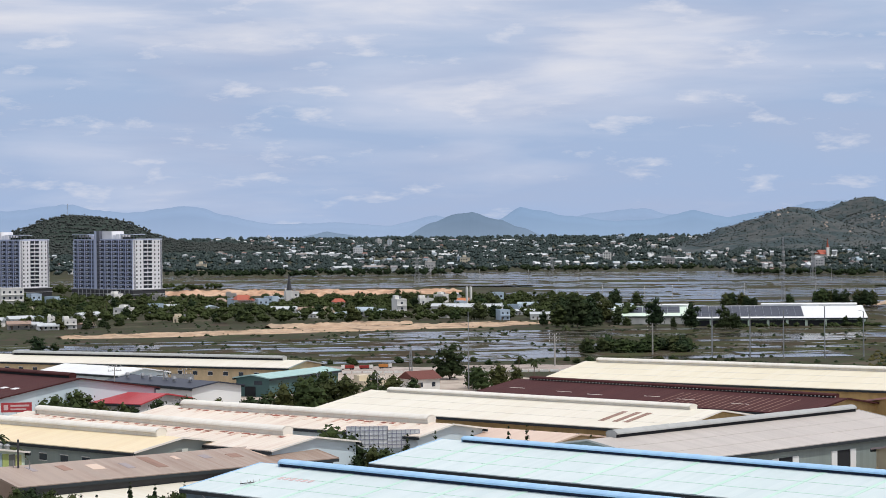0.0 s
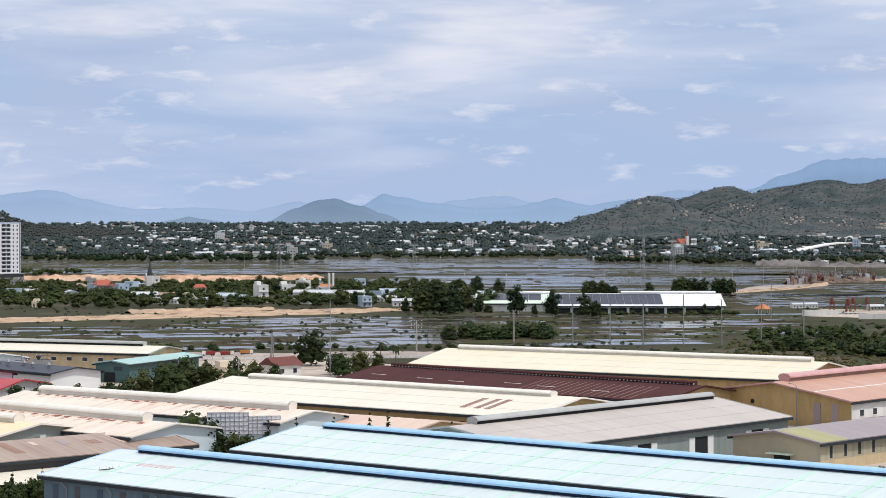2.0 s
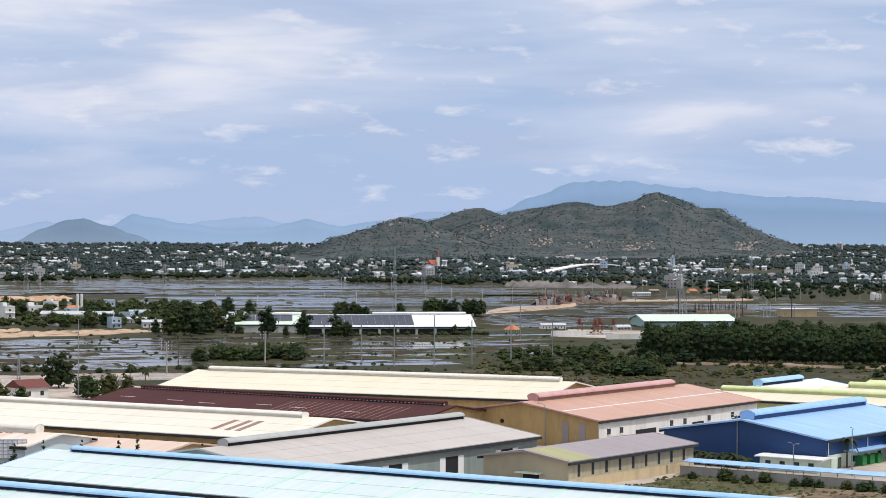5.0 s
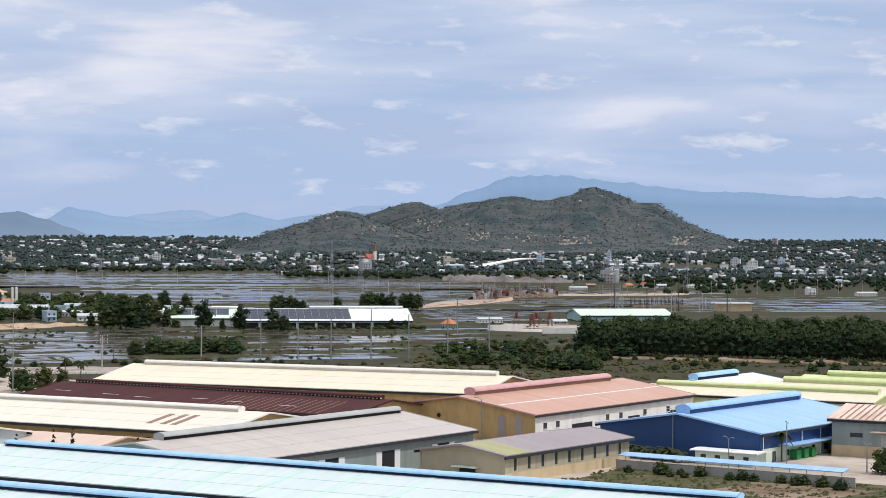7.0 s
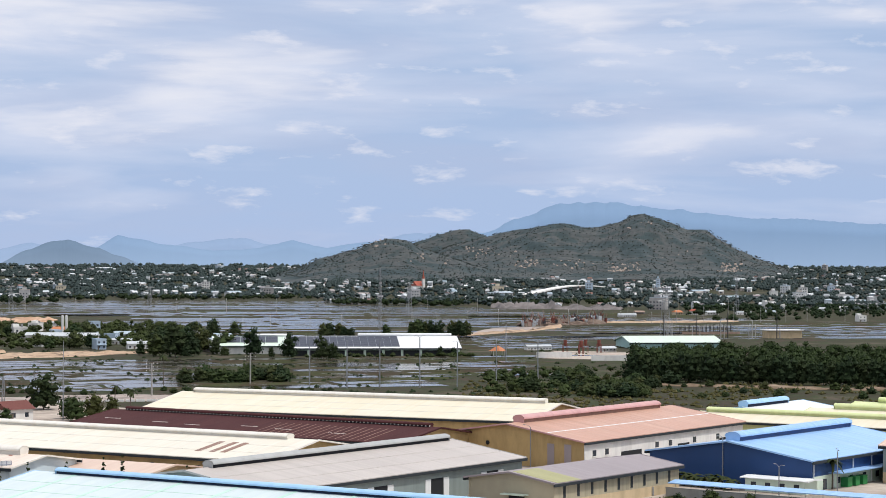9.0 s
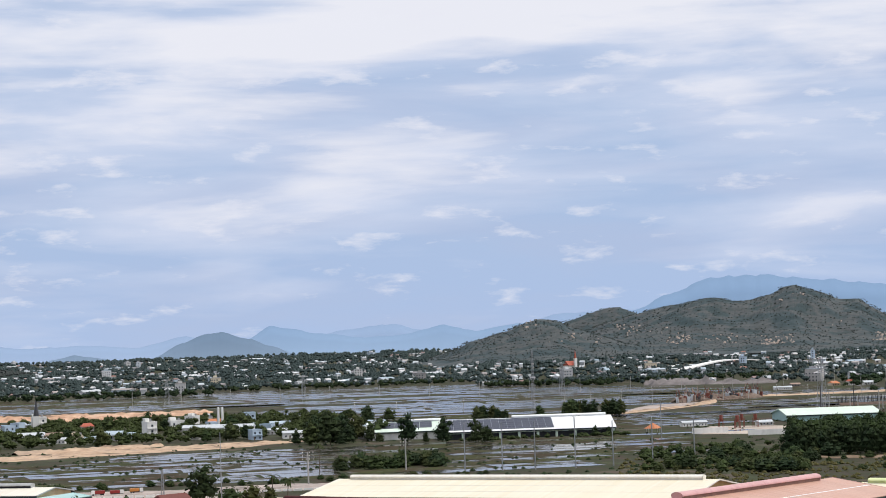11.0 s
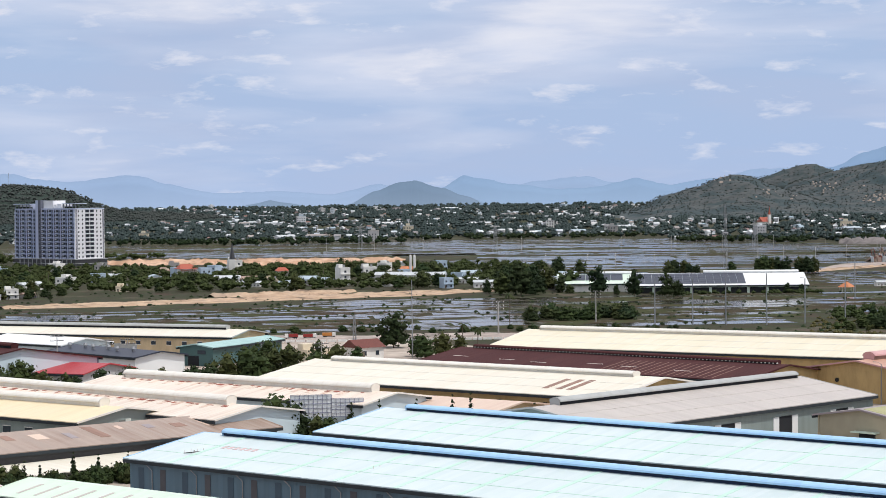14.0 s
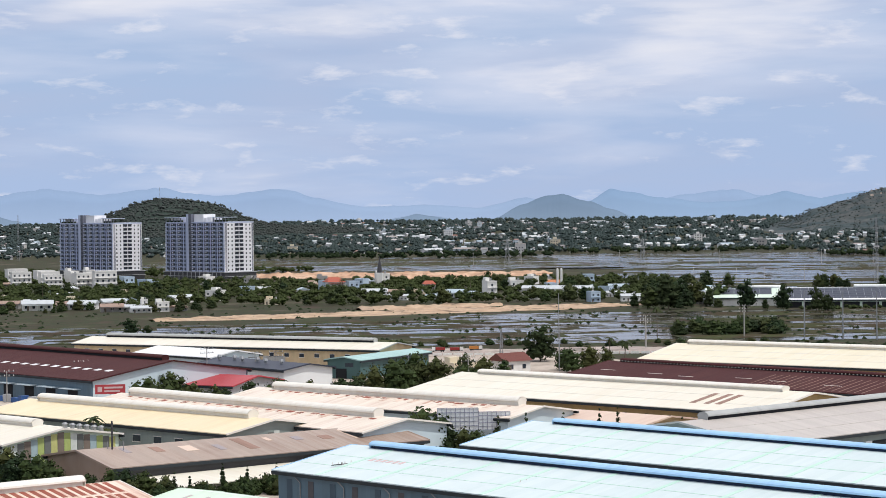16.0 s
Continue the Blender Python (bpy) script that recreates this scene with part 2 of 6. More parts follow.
LEAF_GRASS = foliage("dry_grass_blades", (0.040, 0.052, 0.020), (0.090, 0.095, 0.040))
# the blue of distant haze is put into the next two leaf colours
LEAF_FAR = foliage("haze_tinted_distant_leaves", (0.026, 0.044, 0.046), (0.050, 0.074, 0.072))
LEAF_HILL = foliage("haze_tinted_scrub_leaves", (0.038, 0.054, 0.056), (0.058, 0.076, 0.076))
SAND = terrain("dredged_sand", [(0.17, 0.13, 0.095), (0.40, 0.28, 0.19), (0.46, 0.34, 0.24), (0.36, 0.27, 0.20)], (0.05, 0.09, 0.05))
ORANGE_SOIL = terrain("orange_soil", [(0.20, 0.14, 0.10), (0.46, 0.28, 0.18), (0.55, 0.38, 0.27), (0.42, 0.27, 0.18)], (0.03, 0.012, 0.03))
RUBBLE = terrain("grey_rubble", [(0.22, 0.19, 0.17), (0.34, 0.29, 0.26), (0.42, 0.36, 0.32)], (0.05, 0.05, 0.05))
EARTH = terrain("trodden_earth", [(0.13, 0.09, 0.06), (0.20, 0.145, 0.10), (0.25, 0.19, 0.14)], (0.08, 0.08, 0.08))
MEADOW = terrain("dry_meadow", [(0.10, 0.085, 0.05), (0.060, 0.068, 0.028), (0.085, 0.082, 0.038), (0.14, 0.105, 0.07)], (0.09, 0.09, 0.09))
GRAVEL = terrain("grey_gravel", [(0.13, 0.12, 0.12), (0.17, 0.155, 0.15), (0.21, 0.19, 0.185)], (0.05, 0.05, 0.05))
SCRAP = terrain("brown_scrap", [(0.07, 0.05, 0.04), (0.13, 0.095, 0.075), (0.20, 0.16, 0.13)], (0.2, 0.2, 0.2))
GROUND = terrain("rough_grass", [(0.058, 0.042, 0.030), (0.034, 0.044, 0.020), (0.046, 0.038, 0.025), (0.038, 0.050, 0.020), (0.085, 0.068, 0.05)], (0.03, 0.018, 0.03))
YARD = terrain("dusty_yard", [(0.28, 0.24, 0.20), (0.40, 0.34, 0.29), (0.46, 0.40, 0.34)], (0.03, 0.03, 0.03))
# blue haze is painted into the scrub hill's base colours
HILL_NEAR = terrain("haze_tinted_scrub_hill", [(0.034, 0.052, 0.056), (0.048, 0.066, 0.070), (0.080, 0.086, 0.085), (0.042, 0.060, 0.063)], (0.012, 0.012, 0.012), 0.95, 0.05)
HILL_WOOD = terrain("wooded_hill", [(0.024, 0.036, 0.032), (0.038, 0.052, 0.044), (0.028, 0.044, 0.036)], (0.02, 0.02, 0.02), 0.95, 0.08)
PADDY_A = paddy("flooded_paddy", (0.05, 0.045, 0.035), (0.060, 0.045, 0.032), (0.042, 0.052, 0.022), 0.60, 3.0)
PADDY_B = paddy("half_flooded_paddy", (0.05, 0.045, 0.035), (0.060, 0.044, 0.030), (0.044, 0.054, 0.022), 0.52, 17.0)
PADDY_C = paddy("weedy_paddy", (0.05, 0.045, 0.035), (0.058, 0.044, 0.028), (0.052, 0.062, 0.024), 0.43, 31.0)
# blue haze and its glow are put into these range colours
FAR_BLUE = distance("far_range_painted_haze", (0.265, 0.395, 0.60), (0.36, 0.485, 0.67), 20.0, 110.0)
FAR_PALE = distance("farther_range_painted_haze", (0.33, 0.45, 0.66), (0.40, 0.51, 0.70), 20.0, 90.0)
FAR_CONE = distance("cone_hill_painted_haze", (0.195, 0.28, 0.40), (0.28, 0.37, 0.50), 15.0, 80.0)


# ---- mesh helpers ----
def link(name, bm, mats, parent=None, label="", smooth=False):
    me = bpy.data.meshes.new(name)
    bm.to_mesh(me)
    bm.free()
    for m in mats if isinstance(mats, (list, tuple)) else [mats]:
        me.materials.append(m)
    if smooth:
        me.polygons.foreach_set("use_smooth", [True] * len(me.polygons))
    ob = new(name, me)
    ob.parent = parent
    if label:
        ob["label"] = label
    return ob


def part(name, bm, mat, parent, label=""):
    return link(name, bm, mat, parent, label)


def share(name, me, m, parent, label=""):
    ob = new(name, me)
    ob.parent = parent
    ob.matrix_local = m
    if label:
        ob["label"] = label
    return ob


def thing(name, label, category, m, group="", kind=""):
    ob = new(name)
    ob.empty_display_size = 0.5
    ob.matrix_world = m
    return tagged(ob, label, category, group, kind)


def box(bm, x0, x1, y0, y1, z0, z1, m=None, mat=0):
    v = [Vector((x, y, z)) for z in (z0, z1) for x, y in ((x0, y0), (x1, y0), (x1, y1), (x0, y1))]
    if m is not None:
        v = [m @ p for p in v]
    vs = [bm.verts.new(p) for p in v]
    for f in ((3, 2, 1, 0), (4, 5, 6, 7), (0, 1, 5, 4), (1, 2, 6, 5), (2, 3, 7, 6), (3, 0, 4, 7)):
        bm.faces.new([vs[i] for i in f]).material_index = mat
    return vs


def extrude_x(bm, profile, x0, x1, mat=0):
    """Closed profile of (y, z), counter-clockwise seen from +x, drawn out along x."""
    a = [bm.verts.new((x0, y, z)) for y, z in profile]
    b = [bm.verts.new((x1, y, z)) for y, z in profile]
    n = len(profile)
    for i in range(n):
        bm.faces.new((a[i], b[i], b[(i + 1) % n], a[(i + 1) % n])).material_index = mat
    bm.faces.new(a[::-1]).material_index = mat
    bm.faces.new(b).material_index = mat
    bmesh.ops.recalc_face_normals(bm, faces=bm.faces)


def tube(bm, a, b, r0, r1, n=6, mat=0):
    a, b = Vector(a), Vector(b)
    q = (b - a).to_track_quat("Z", "Y").to_matrix()
    ra = [bm.verts.new(a + q @ Vector((r0 * math.cos(2 * math.pi * i / n), r0 * math.sin(2 * math.pi * i / n), 0))) for i in range(n)]
    rb = [bm.verts.new(b + q @ Vector((r1 * math.cos(2 * math.pi * i / n), r1 * math.sin(2 * math.pi * i / n), 0))) for i in range(n)]
    for i in range(n):
        bm.faces.new((ra[i], ra[(i + 1) % n], rb[(i + 1) % n], rb[i])).material_index = mat
    bm.faces.new(ra[::-1]).material_index = mat
    bm.faces.new(rb).material_index = mat


def block(name, mat, parent, dims, label=""):
    bm = bmesh.new()
    box(bm, *dims)
    return part(name, bm, mat, parent, label)


def boxmesh(name, mat, dims):
    bm = bmesh.new()
    box(bm, *dims)
    me = bpy.data.meshes.new(name)
    bm.to_mesh(me)
    bm.free()
    me.materials.append(mat)
    return me


def rise(r):
    """Height of the plain at r metres: level, then climbing gently towards the far hills."""
    return 33.0 * (max(0.0, r - 2000.0) / 2850.0) ** 2


def ground_z(x, y):
    return rise(math.hypot(x, y))


# ---- ground ----
def build_ground():
    bm = bmesh.new()
    rings = [0.5, 120, 400, 800, 1400, 2000] + [2000 + 2900 * (i / 16) for i in range(1, 17)]
    n = 96
    prev = None
    for r in rings:
        cur = [bm.verts.new((r * math.sin(2 * math.pi * i / n), r * math.cos(2 * math.pi * i / n), rise(r))) for i in range(n)]
        if prev:
            for i in range(n):
                bm.faces.new((prev[i], prev[(i + 1) % n], cur[(i + 1) % n], cur[i])).normal_flip()
        prev = cur
    bmesh.ops.recalc_face_normals(bm, faces=bm.faces)
    tagged(link("ground", bm, GROUND), "flat plain of rough grass and brown soil", "ground", kind="structure")


build_ground()


def sheet(name, pts, z, mat, label, category, ragged=0.0, seed=0, step=12.0):
    """A flat patch of ground with a ragged edge, laid just above the plain."""
    rnd = random.Random(seed)
    edge = []
    for (x0, y0), (x1, y1) in zip(pts, pts[1:] + pts[:1]):
        k = max(1, int(math.hypot(x1 - x0, y1 - y0) / step)) if ragged else 1
        for i in range(k):
            f = i / k
            edge.append((x0 + (x1 - x0) * f + rnd.uniform(-1, 1) * ragged, y0 + (y1 - y0) * f + rnd.uniform(-1, 1) * ragged))
    bm = bmesh.new()
    f = bm.faces.new([bm.verts.new((x, y, ground_z(x, y) + z)) for x, y in edge])
    bmesh.ops.triangulate(bm, faces=[f])
    bmesh.ops.recalc_face_normals(bm, faces=bm.faces)
    if sum(f.normal.z for f in bm.faces) < 0:
        bmesh.ops.reverse_faces(bm, faces=bm.faces)
    return tagged(link(name, bm, mat), label, category, kind="structure")


sheet("yard", [(-300, 200), (300, 200), (330, 640), (210, 700), (60, 720), (-30, 800), (-150, 800), (-330, 800)], 0.05, YARD, "dusty pale concrete yard between the factory halls", "yard", 3.0, 2)


def paddies(x0, x1, y0, y1, dx, dy, turn, seed, keep, mats, bund=1.0):
    rnd = random.Random(seed)
    cx, cy = (x0 + x1) / 2, (y0 + y1) / 2
    c, s = math.cos(turn), math.sin(turn)
    y = y0
    while y < y1:
        h = dy * rnd.uniform(0.6, 1.5)
        x = x0 + rnd.uniform(-dx, 0)
        while x < x1:
            w = dx * rnd.uniform(0.6, 1.6)
            g = bund * (0.7 + rnd.random() * 0.9)
            quad = [(x + g, y + g), (x + w - g, y + g), (x + w - g, y + h - g), (x + g, y + h - g)]
            quad = [(cx + (px - cx) * c - (py - cy) * s, cy + (px - cx) * s + (py - cy) * c) for px, py in quad]
            mid = (sum(p[0] for p in quad) / 4, sum(p[1] for p in quad) / 4)
            if keep(*mid) and rnd.random() < 0.94:
                sheet("paddy_field", quad, 0.12, rnd.choice(mats), "shallow flooded rice field with mud and sprouting weeds", "rice field", 1.2, rnd.random(), 14.0)
            x += w
        y += h


NEAR_FIELDS = [PADDY_A, PADDY_B, PADDY_B, PADDY_C, PADDY_C]
FAR_FIELDS = [PADDY_A, PADDY_A, PADDY_B, PADDY_B, PADDY_C]
paddies(-330, 270, 835, 1085, 58, 17, 0.10, 5, lambda x, y: y < 1030 + 0.40 * (x + 100) + (0 if x < -60 else 30) and y > 838 and not (x > 0.20 * y and y < 925) and x < 0.245 * y, NEAR_FIELDS, 1.2)
paddies(215, 340, 1200, 1400, 44, 24, 0.06, 6, lambda x, y: x < 0.27 * y, [PADDY_B, PADDY_B, PADDY_C], 2.0)
paddies(20, 900, 1320, 2560, 110, 34, -0.06, 9, lambda x, y: y > 1400 - 0.15 * x and y < 2560 - 0.75 * max(0, x - 280) and (x > 90 or y > 1850) and not (262 < x < 400 and 1395 < y < 1600) and not (370 < x < 560 and 1600 < y < 1720) and x < 430, FAR_FIELDS, 2.2)
paddies(430, 900, 1320, 2060, 100, 34, -0.06, 13, lambda x, y: y < 2040 and not (x < 560 and 1640 < y < 1730) and not (x > 600 and y > 1700), [PADDY_A, PADDY_B, PADDY_B, PADDY_C], 3.0)
paddies(-330, -20, 1930, 2500, 120, 50, 0.02, 11, lambda x, y: y < 2450 and y > 1950, [PADDY_B, PADDY_C, PADDY_C])


def mound_strip(name, p0, p1, width, height, mat, label, seed, z=0.2):
    """A long low bank of tipped earth with lumps and ragged edges."""
    a, b = Vector((*p0, 0)), Vector((*p1, 0))
    d = (b - a)
    L = d.length
    d.normalize()
    nrm = Vector((-d.y, d.x, 0))
    nx, ny = max(8, int(L / 2.5)), 15
    bm = bmesh.new()
    grid = []
    for i in range(nx + 1):
        f = i / nx
        row = []
        w = width * (0.75 + 0.35 * noise.noise(Vector((f * L * 0.02, seed, 0)))) * min(1, 0.25 + 4 * f, 0.25 + 4 * (1 - f))
        for j in range(ny):
            g = j / (ny - 1) - 0.5
            p = a + d * (f * L) + nrm * (g * w + 4 * noise.noise(Vector((f * L * 0.05, seed + 5, 0))))
            lump = 0.5 + 1.1 * noise.fractal(Vector((p.x * 0.09, p.y * 0.12, seed)), 0.8, 2.2, 5)
            h = height * max(0.0, lump) * max(0.0, 1 - (2 * abs(g)) ** 2.2)
            row.append(bm.verts.new((p.x, p.y, ground_z(p.x, p.y) + (z + h if 0 < j < ny - 1 else -0.3))))
        grid.append(row)
    for i in range(nx):
        for j in range(ny - 1):
            bm.faces.new((grid[i][j], grid[i + 1][j], grid[i + 1][j + 1], grid[i][j + 1]))
    bmesh.ops.recalc_face_normals(bm, faces=bm.faces)
    return tagged(link(name, bm, mat, smooth=True), label, "earth bank", kind="structure")


mound_strip("sand_bank", (-190, 1052), (60, 1185), 58, 1.2, SAND, "long bank of pale orange dredged sand", 3)
mound_strip("sand_bank", (-95, 1150), (-20, 1195), 44, 1.9, SAND, "heaped pale sand with scrub on its crest", 8)
mound_strip("soil_clearing", (-240, 1790), (15, 1770), 150, 3.4, ORANGE_SOIL, "cleared orange soil of a building site", 12)
mound_strip("soil_clearing", (-130, 1690), (-30, 1660), 60, 3.5, ORANGE_SOIL, "cleared orange soil of a building site", 14)
mound_strip("soil_clearing", (440, 1690), (575, 1705), 36, 1.2, SAND, "bare sandy fill beside the flooded fields", 15)
mound_strip("causeway", (256, 1386), (354, 1508), 16, 1.4, SAND, "pale sandy bank round a square pond", 16)
mound_strip("causeway", (352, 1503), (398, 1606), 14, 1.4, SAND, "pale sandy bank round a square pond", 17)
mound_strip("rubble_heap", (368, 1612), (456, 1692), 44, 4.0, SCRAP, "heap of brown rubble and scrap at a works", 21)
mound_strip("gravel_heap", (470, 2195), (530, 2150), 46, 7.5, GRAVEL, "tall grey gravel heap at a works", 23)
mound_strip("gravel_heap", (522, 2160), (588, 2110), 40, 4.5, GRAVEL, "long low grey gravel heap at a works", 24)
mound_strip("earth_bank", (235, 858), (430, 742), 12, 1.0, EARTH, "trodden brown earth bank in front of the plantation", 27)
mound_strip("road_edge", (-80, 795), (70, 800), 50, 0.6, RUBBLE, "rubble-strewn strip of bare ground along a new road", 25)


# ---- warehouses ----
def roof_slab(bm, x0, x1, y0, z0, y1, z1, t=0.18):
    pr = [(y0, z0), (y1, z1), (y1, z1 + t), (y0, z0 + t)]
    extrude_x(bm, pr, x0, x1)


def vent_mesh(x0, x1, zr, w, h, slope):
    """Arched ridge ventilator: a curved cap on recessed sides coloured dark for shade."""
    cap, side = bmesh.new(), bmesh.new()
    n = 9
    pts = [(w * math.cos(math.pi * i / n), zr + h * 0.48 + h * 0.58 * math.sin(math.pi * i / n)) for i in range(n + 1)]
    inner = [(y * 0.93, z - 0.1) for y, z in reversed(pts)]
    extrude_x(cap, pts + inner, x0, x1)
    for a, b in ((x0, x0 + 0.12), (x1 - 0.12, x1)):
        extrude_x(cap, pts, a, b)
        extrude_x(cap, [(-w * 0.82, zr - slope * w), (w * 0.82, zr - slope * w), (w * 0.9, zr + h * 0.48), (-w * 0.9, zr + h * 0.48)], a, b)
    s = w * 0.72
    extrude_x(side, [(-s, zr - slope * s), (s, zr - slope * s), (s, zr + h * 0.45), (0, zr + h * 0.9), (-s, zr + h * 0.45)], x0 + 0.3, x1 - 0.3)
    return cap, side


def warehouse(label, c, yaw, L, hw, ze, zr, roof, wall, vent=None, span=(0.04, 0.96), vw=1.7, vh=1.7, base=None, over=0.9, gutter=True, group="factory halls", far_roof=None, gable=None):
    """Steel-framed hall: the ridge runs along local x, local -y is its near side."""
    t = thing("warehouse", label, "warehouse", pose(c[0], c[1], 0, 0, 0, yaw), group)
    slope = (zr - ze) / hw
    x0, x1 = -L / 2, L / 2
    for s in (-1, 1):
        bm = bmesh.new()
        box(bm, x0, x1, s * hw - 0.2, s * hw + 0.2, 0, ze - 0.15)
        part("side_wall", bm, wall, t)
        bm = bmesh.new()
        e = x0 + 0.2 if s < 0 else x1 - 0.2
        y = hw - 0.25
        extrude_x(bm, [(-y, 0), (y, 0), (y, ze - 0.1), (0, zr - 0.12), (-y, ze - 0.1)], e - 0.18, e + 0.18)
        part("gable_wall", bm, gable or wall, t)
        bm = bmesh.new()
        if s < 0:
            roof_slab(bm, x0 - over, x1 + over, -hw - over, ze - slope * over, 0, zr)
        else:
            roof_slab(bm, x0 - over, x1 + over, 0, zr, hw + over, ze - slope * over)
        part("roof_slope", bm, (far_roof or roof) if s > 0 else roof, t)
        if gutter:
            bm = bmesh.new()
            yy = s * (hw + over)
            # gutter drawn deep and dark, so it also paints the shadow below the eaves
            box(bm, x0 - over, x1 + over, yy - 0.22, yy + 0.22, ze - slope * over - 0.60, ze - slope * over - 0.02)
            part("gutter", bm, GUTTER, t)
    for e in (x0 - over, x1 + over):
        for s in (-1, 1):
            bm = bmesh.new()
            m = Matrix.Translation((e, 0, zr)) @ pose(0, 0, 0, math.degrees(math.atan(slope)) * (1 if s < 0 else -1))
            q = s * (hw + over) * math.sqrt(1 + slope * slope)
            box(bm, -0.12, 0.12, min(0, q), max(0, q), -0.12, 0.26, m)
            part("verge_trim", bm, vent or roof, t)
    if vent:
        a, b = x0 + span[0] * L, x0 + span[1] * L
        cap, side = vent_mesh(a, b, zr + 0.1, vw, vh, slope)
        v = part("ridge_vent", cap, vent, t, "arched ridge ventilator")
        # darker side colours hold the cap's shade; pale vents keep their own
        part("louvre", side, VENT_SHADE_NAVY if vent == BLUE_VENT else DEEP_BLUE if vent == HALL_BLUE else RUST if vent == PINK_VENT else DARK if vent in (GRAY_VENT, MAROON) else vent, v)
    if base:
        for s in (-1, 1):
            bm = bmesh.new()
            box(bm, x0 - 0.05, x1 + 0.05, s * hw - 0.26, s * hw + 0.26, 0, base[1])
            part("plinth", bm, base[0], t)
    return t


def opening(t, name, side, pos, w, z0, h, hw, L, mat, label="", frame_mat=None, proud=0.06):
    """A door or window set on a wall: side 'n' or 'f' (long walls), 'l' or 'r' (gables)."""
    bm = bmesh.new()
    if side in "nf":
        s = -1 if side == "n" else 1
        y = s * (hw + 0.2)
        box(bm, pos - w / 2, pos + w / 2, y - proud, y + proud, z0, z0 + h)
    else:
        s = -1 if side == "l" else 1
        x = s * (L / 2 + 0.02)
        box(bm, x - proud, x + proud, pos - w / 2, pos + w / 2, z0, z0 + h)
    ob = part(name, bm, mat, t, label)
    if frame_mat:
        bm = bmesh.new()
        for q0, q1, r0, r1 in ((-w / 2 - 0.1, w / 2 + 0.1, z0 + h, z0 + h + 0.15), (-w / 2 - 0.15, w / 2 + 0.15, z0 - 0.15, z0)):
            if side in "nf":
                box(bm, pos + q0, pos + q1, y - proud - 0.08, y + proud + 0.08, r0, r1)
            else:
                box(bm, x - proud - 0.08, x + proud + 0.08, pos + q0, pos + q1, r0, r1)
        part("frame", bm, frame_mat, ob)
    return ob


def strips(t, name, xs, w, hw, ze, zr, mat, far=False, y_from=0.0, y_to=1.0, label=""):
    """Narrow sheets running down the roof from ridge to eaves."""
    slope = (zr - ze) / hw
    for x in xs:
        bm = bmesh.new()
        y0, y1 = -(hw + 0.9) * y_to, -(hw + 0.9) * y_from - 0.02
        pr = [(y0, zr + slope * y0 + 0.185), (y1, zr + slope * y1 + 0.185), (y1, zr + slope * y1 + 0.225), (y0, zr + slope * y0 + 0.225)]
        extrude_x(bm, pr, x - w / 2, x + w / 2)
        part(name, bm, mat, t, label)


blue_a = warehouse("long pale blue metal hall with a sky-blue ridge ventilator", (59.0, 371.5), -43.1, 161.6, 19.6, 7.0, 9.95, BLUE_ROOF, SLATE_WALL, BLUE_VENT, (0.035, 0.985), 1.35, 1.05)
blue_b = warehouse("long pale blue metal hall beside its twin, slate-blue walls", (21.9, 336.6), -42.9, 150.0, 18.1, 7.0, 9.7, BLUE_ROOF, SLATE_WALL, BLUE_VENT, (0.035, 0.985), 1.4, 1.15)
grey_hall = warehouse("pinkish grey metal hall with a dark ridge ventilator", (61.5, 454.8), 43.7, 90.1, 19.9, 7.0, 9.99, GRAY_ROOF, GRAY_WALL, GRAY_VENT, (0.07, 0.98), 1.5, 1.4)
beige_hall = warehouse("small stained beige shed with a taupe metal roof", (115.3, 450.1), 42.0, 49.6, 10.7, 6.0, 7.6, TAUPE_ROOF, BEIGE_WALL, base=(OCHRE_PALE, 2.2))
pink_hall = warehouse("faded red metal hall with ochre gable and white side wall", (146.5, 553.9), 43.6, 82.8, 22.6, 7.0, 10.4, PINK_ROOF, OCHRE, PINK_VENT, (0.06, 0.90), 1.8, 1.8)
blue_hall = warehouse("deep blue metal hall with a light blue roof", (178.5, 489.0), 41.7, 60.0, 21.1, 7.0, 10.2, HALL_BLUE, DEEP_BLUE, HALL_BLUE, (0.03, 0.97), 2.1, 1.9)
cream_hall = warehouse("long cream metal hall at the edge of the fields", (96.0, 630.3), -35.0, 124.3, 23.0, 7.0, 10.5, CREAM, OCHRE, VENT_WHITE, (0.03, 0.97), 1.4, 1.3)
maroon_hall = warehouse("maroon metal hall with a louvred ridge ventilator", (60.1, 563.1), -45.1, 109.2, 18.0, 7.0, 9.7, MAROON, OCHRE, MAROON, (0.04, 0.98), 1.0, 1.0)
cream_2 = warehouse("long off-white metal hall with ochre walls", (22.3, 523.1), -40.9, 107.7, 20.6, 7.0, 10.1, CREAM_WHITE, OCHRE, VENT_WHITE, (0.055, 0.935), 1.6, 1.1)
cream_3 = warehouse("weathered cream metal hall with rust streaks under its ventilator", (-33.7, 503.5), -39.5, 90.8, 11.2, 7.0, 8.7, CREAM_PINK, PALE_WALL, VENT_WHITE, (0.06, 0.94), 1.6, 1.7)
cream_4 = warehouse("weathered cream metal hall among its neighbours", (-64.0, 481.6), -43.6, 100.9, 12.0, 7.0, 8.8, CREAM_PINK, PALE_WALL, VENT_WHITE, (0.04, 0.92), 1.6, 1.7)
yellow_5 = warehouse("pale yellow metal hall with grey walls", (-87.5, 474.0), -40.3, 84.0, 12.8, 7.0, 8.9, YELLOW_ROOF, GRAY_WALL, VENT_WHITE, (0.05, 0.93), 1.6, 1.6)
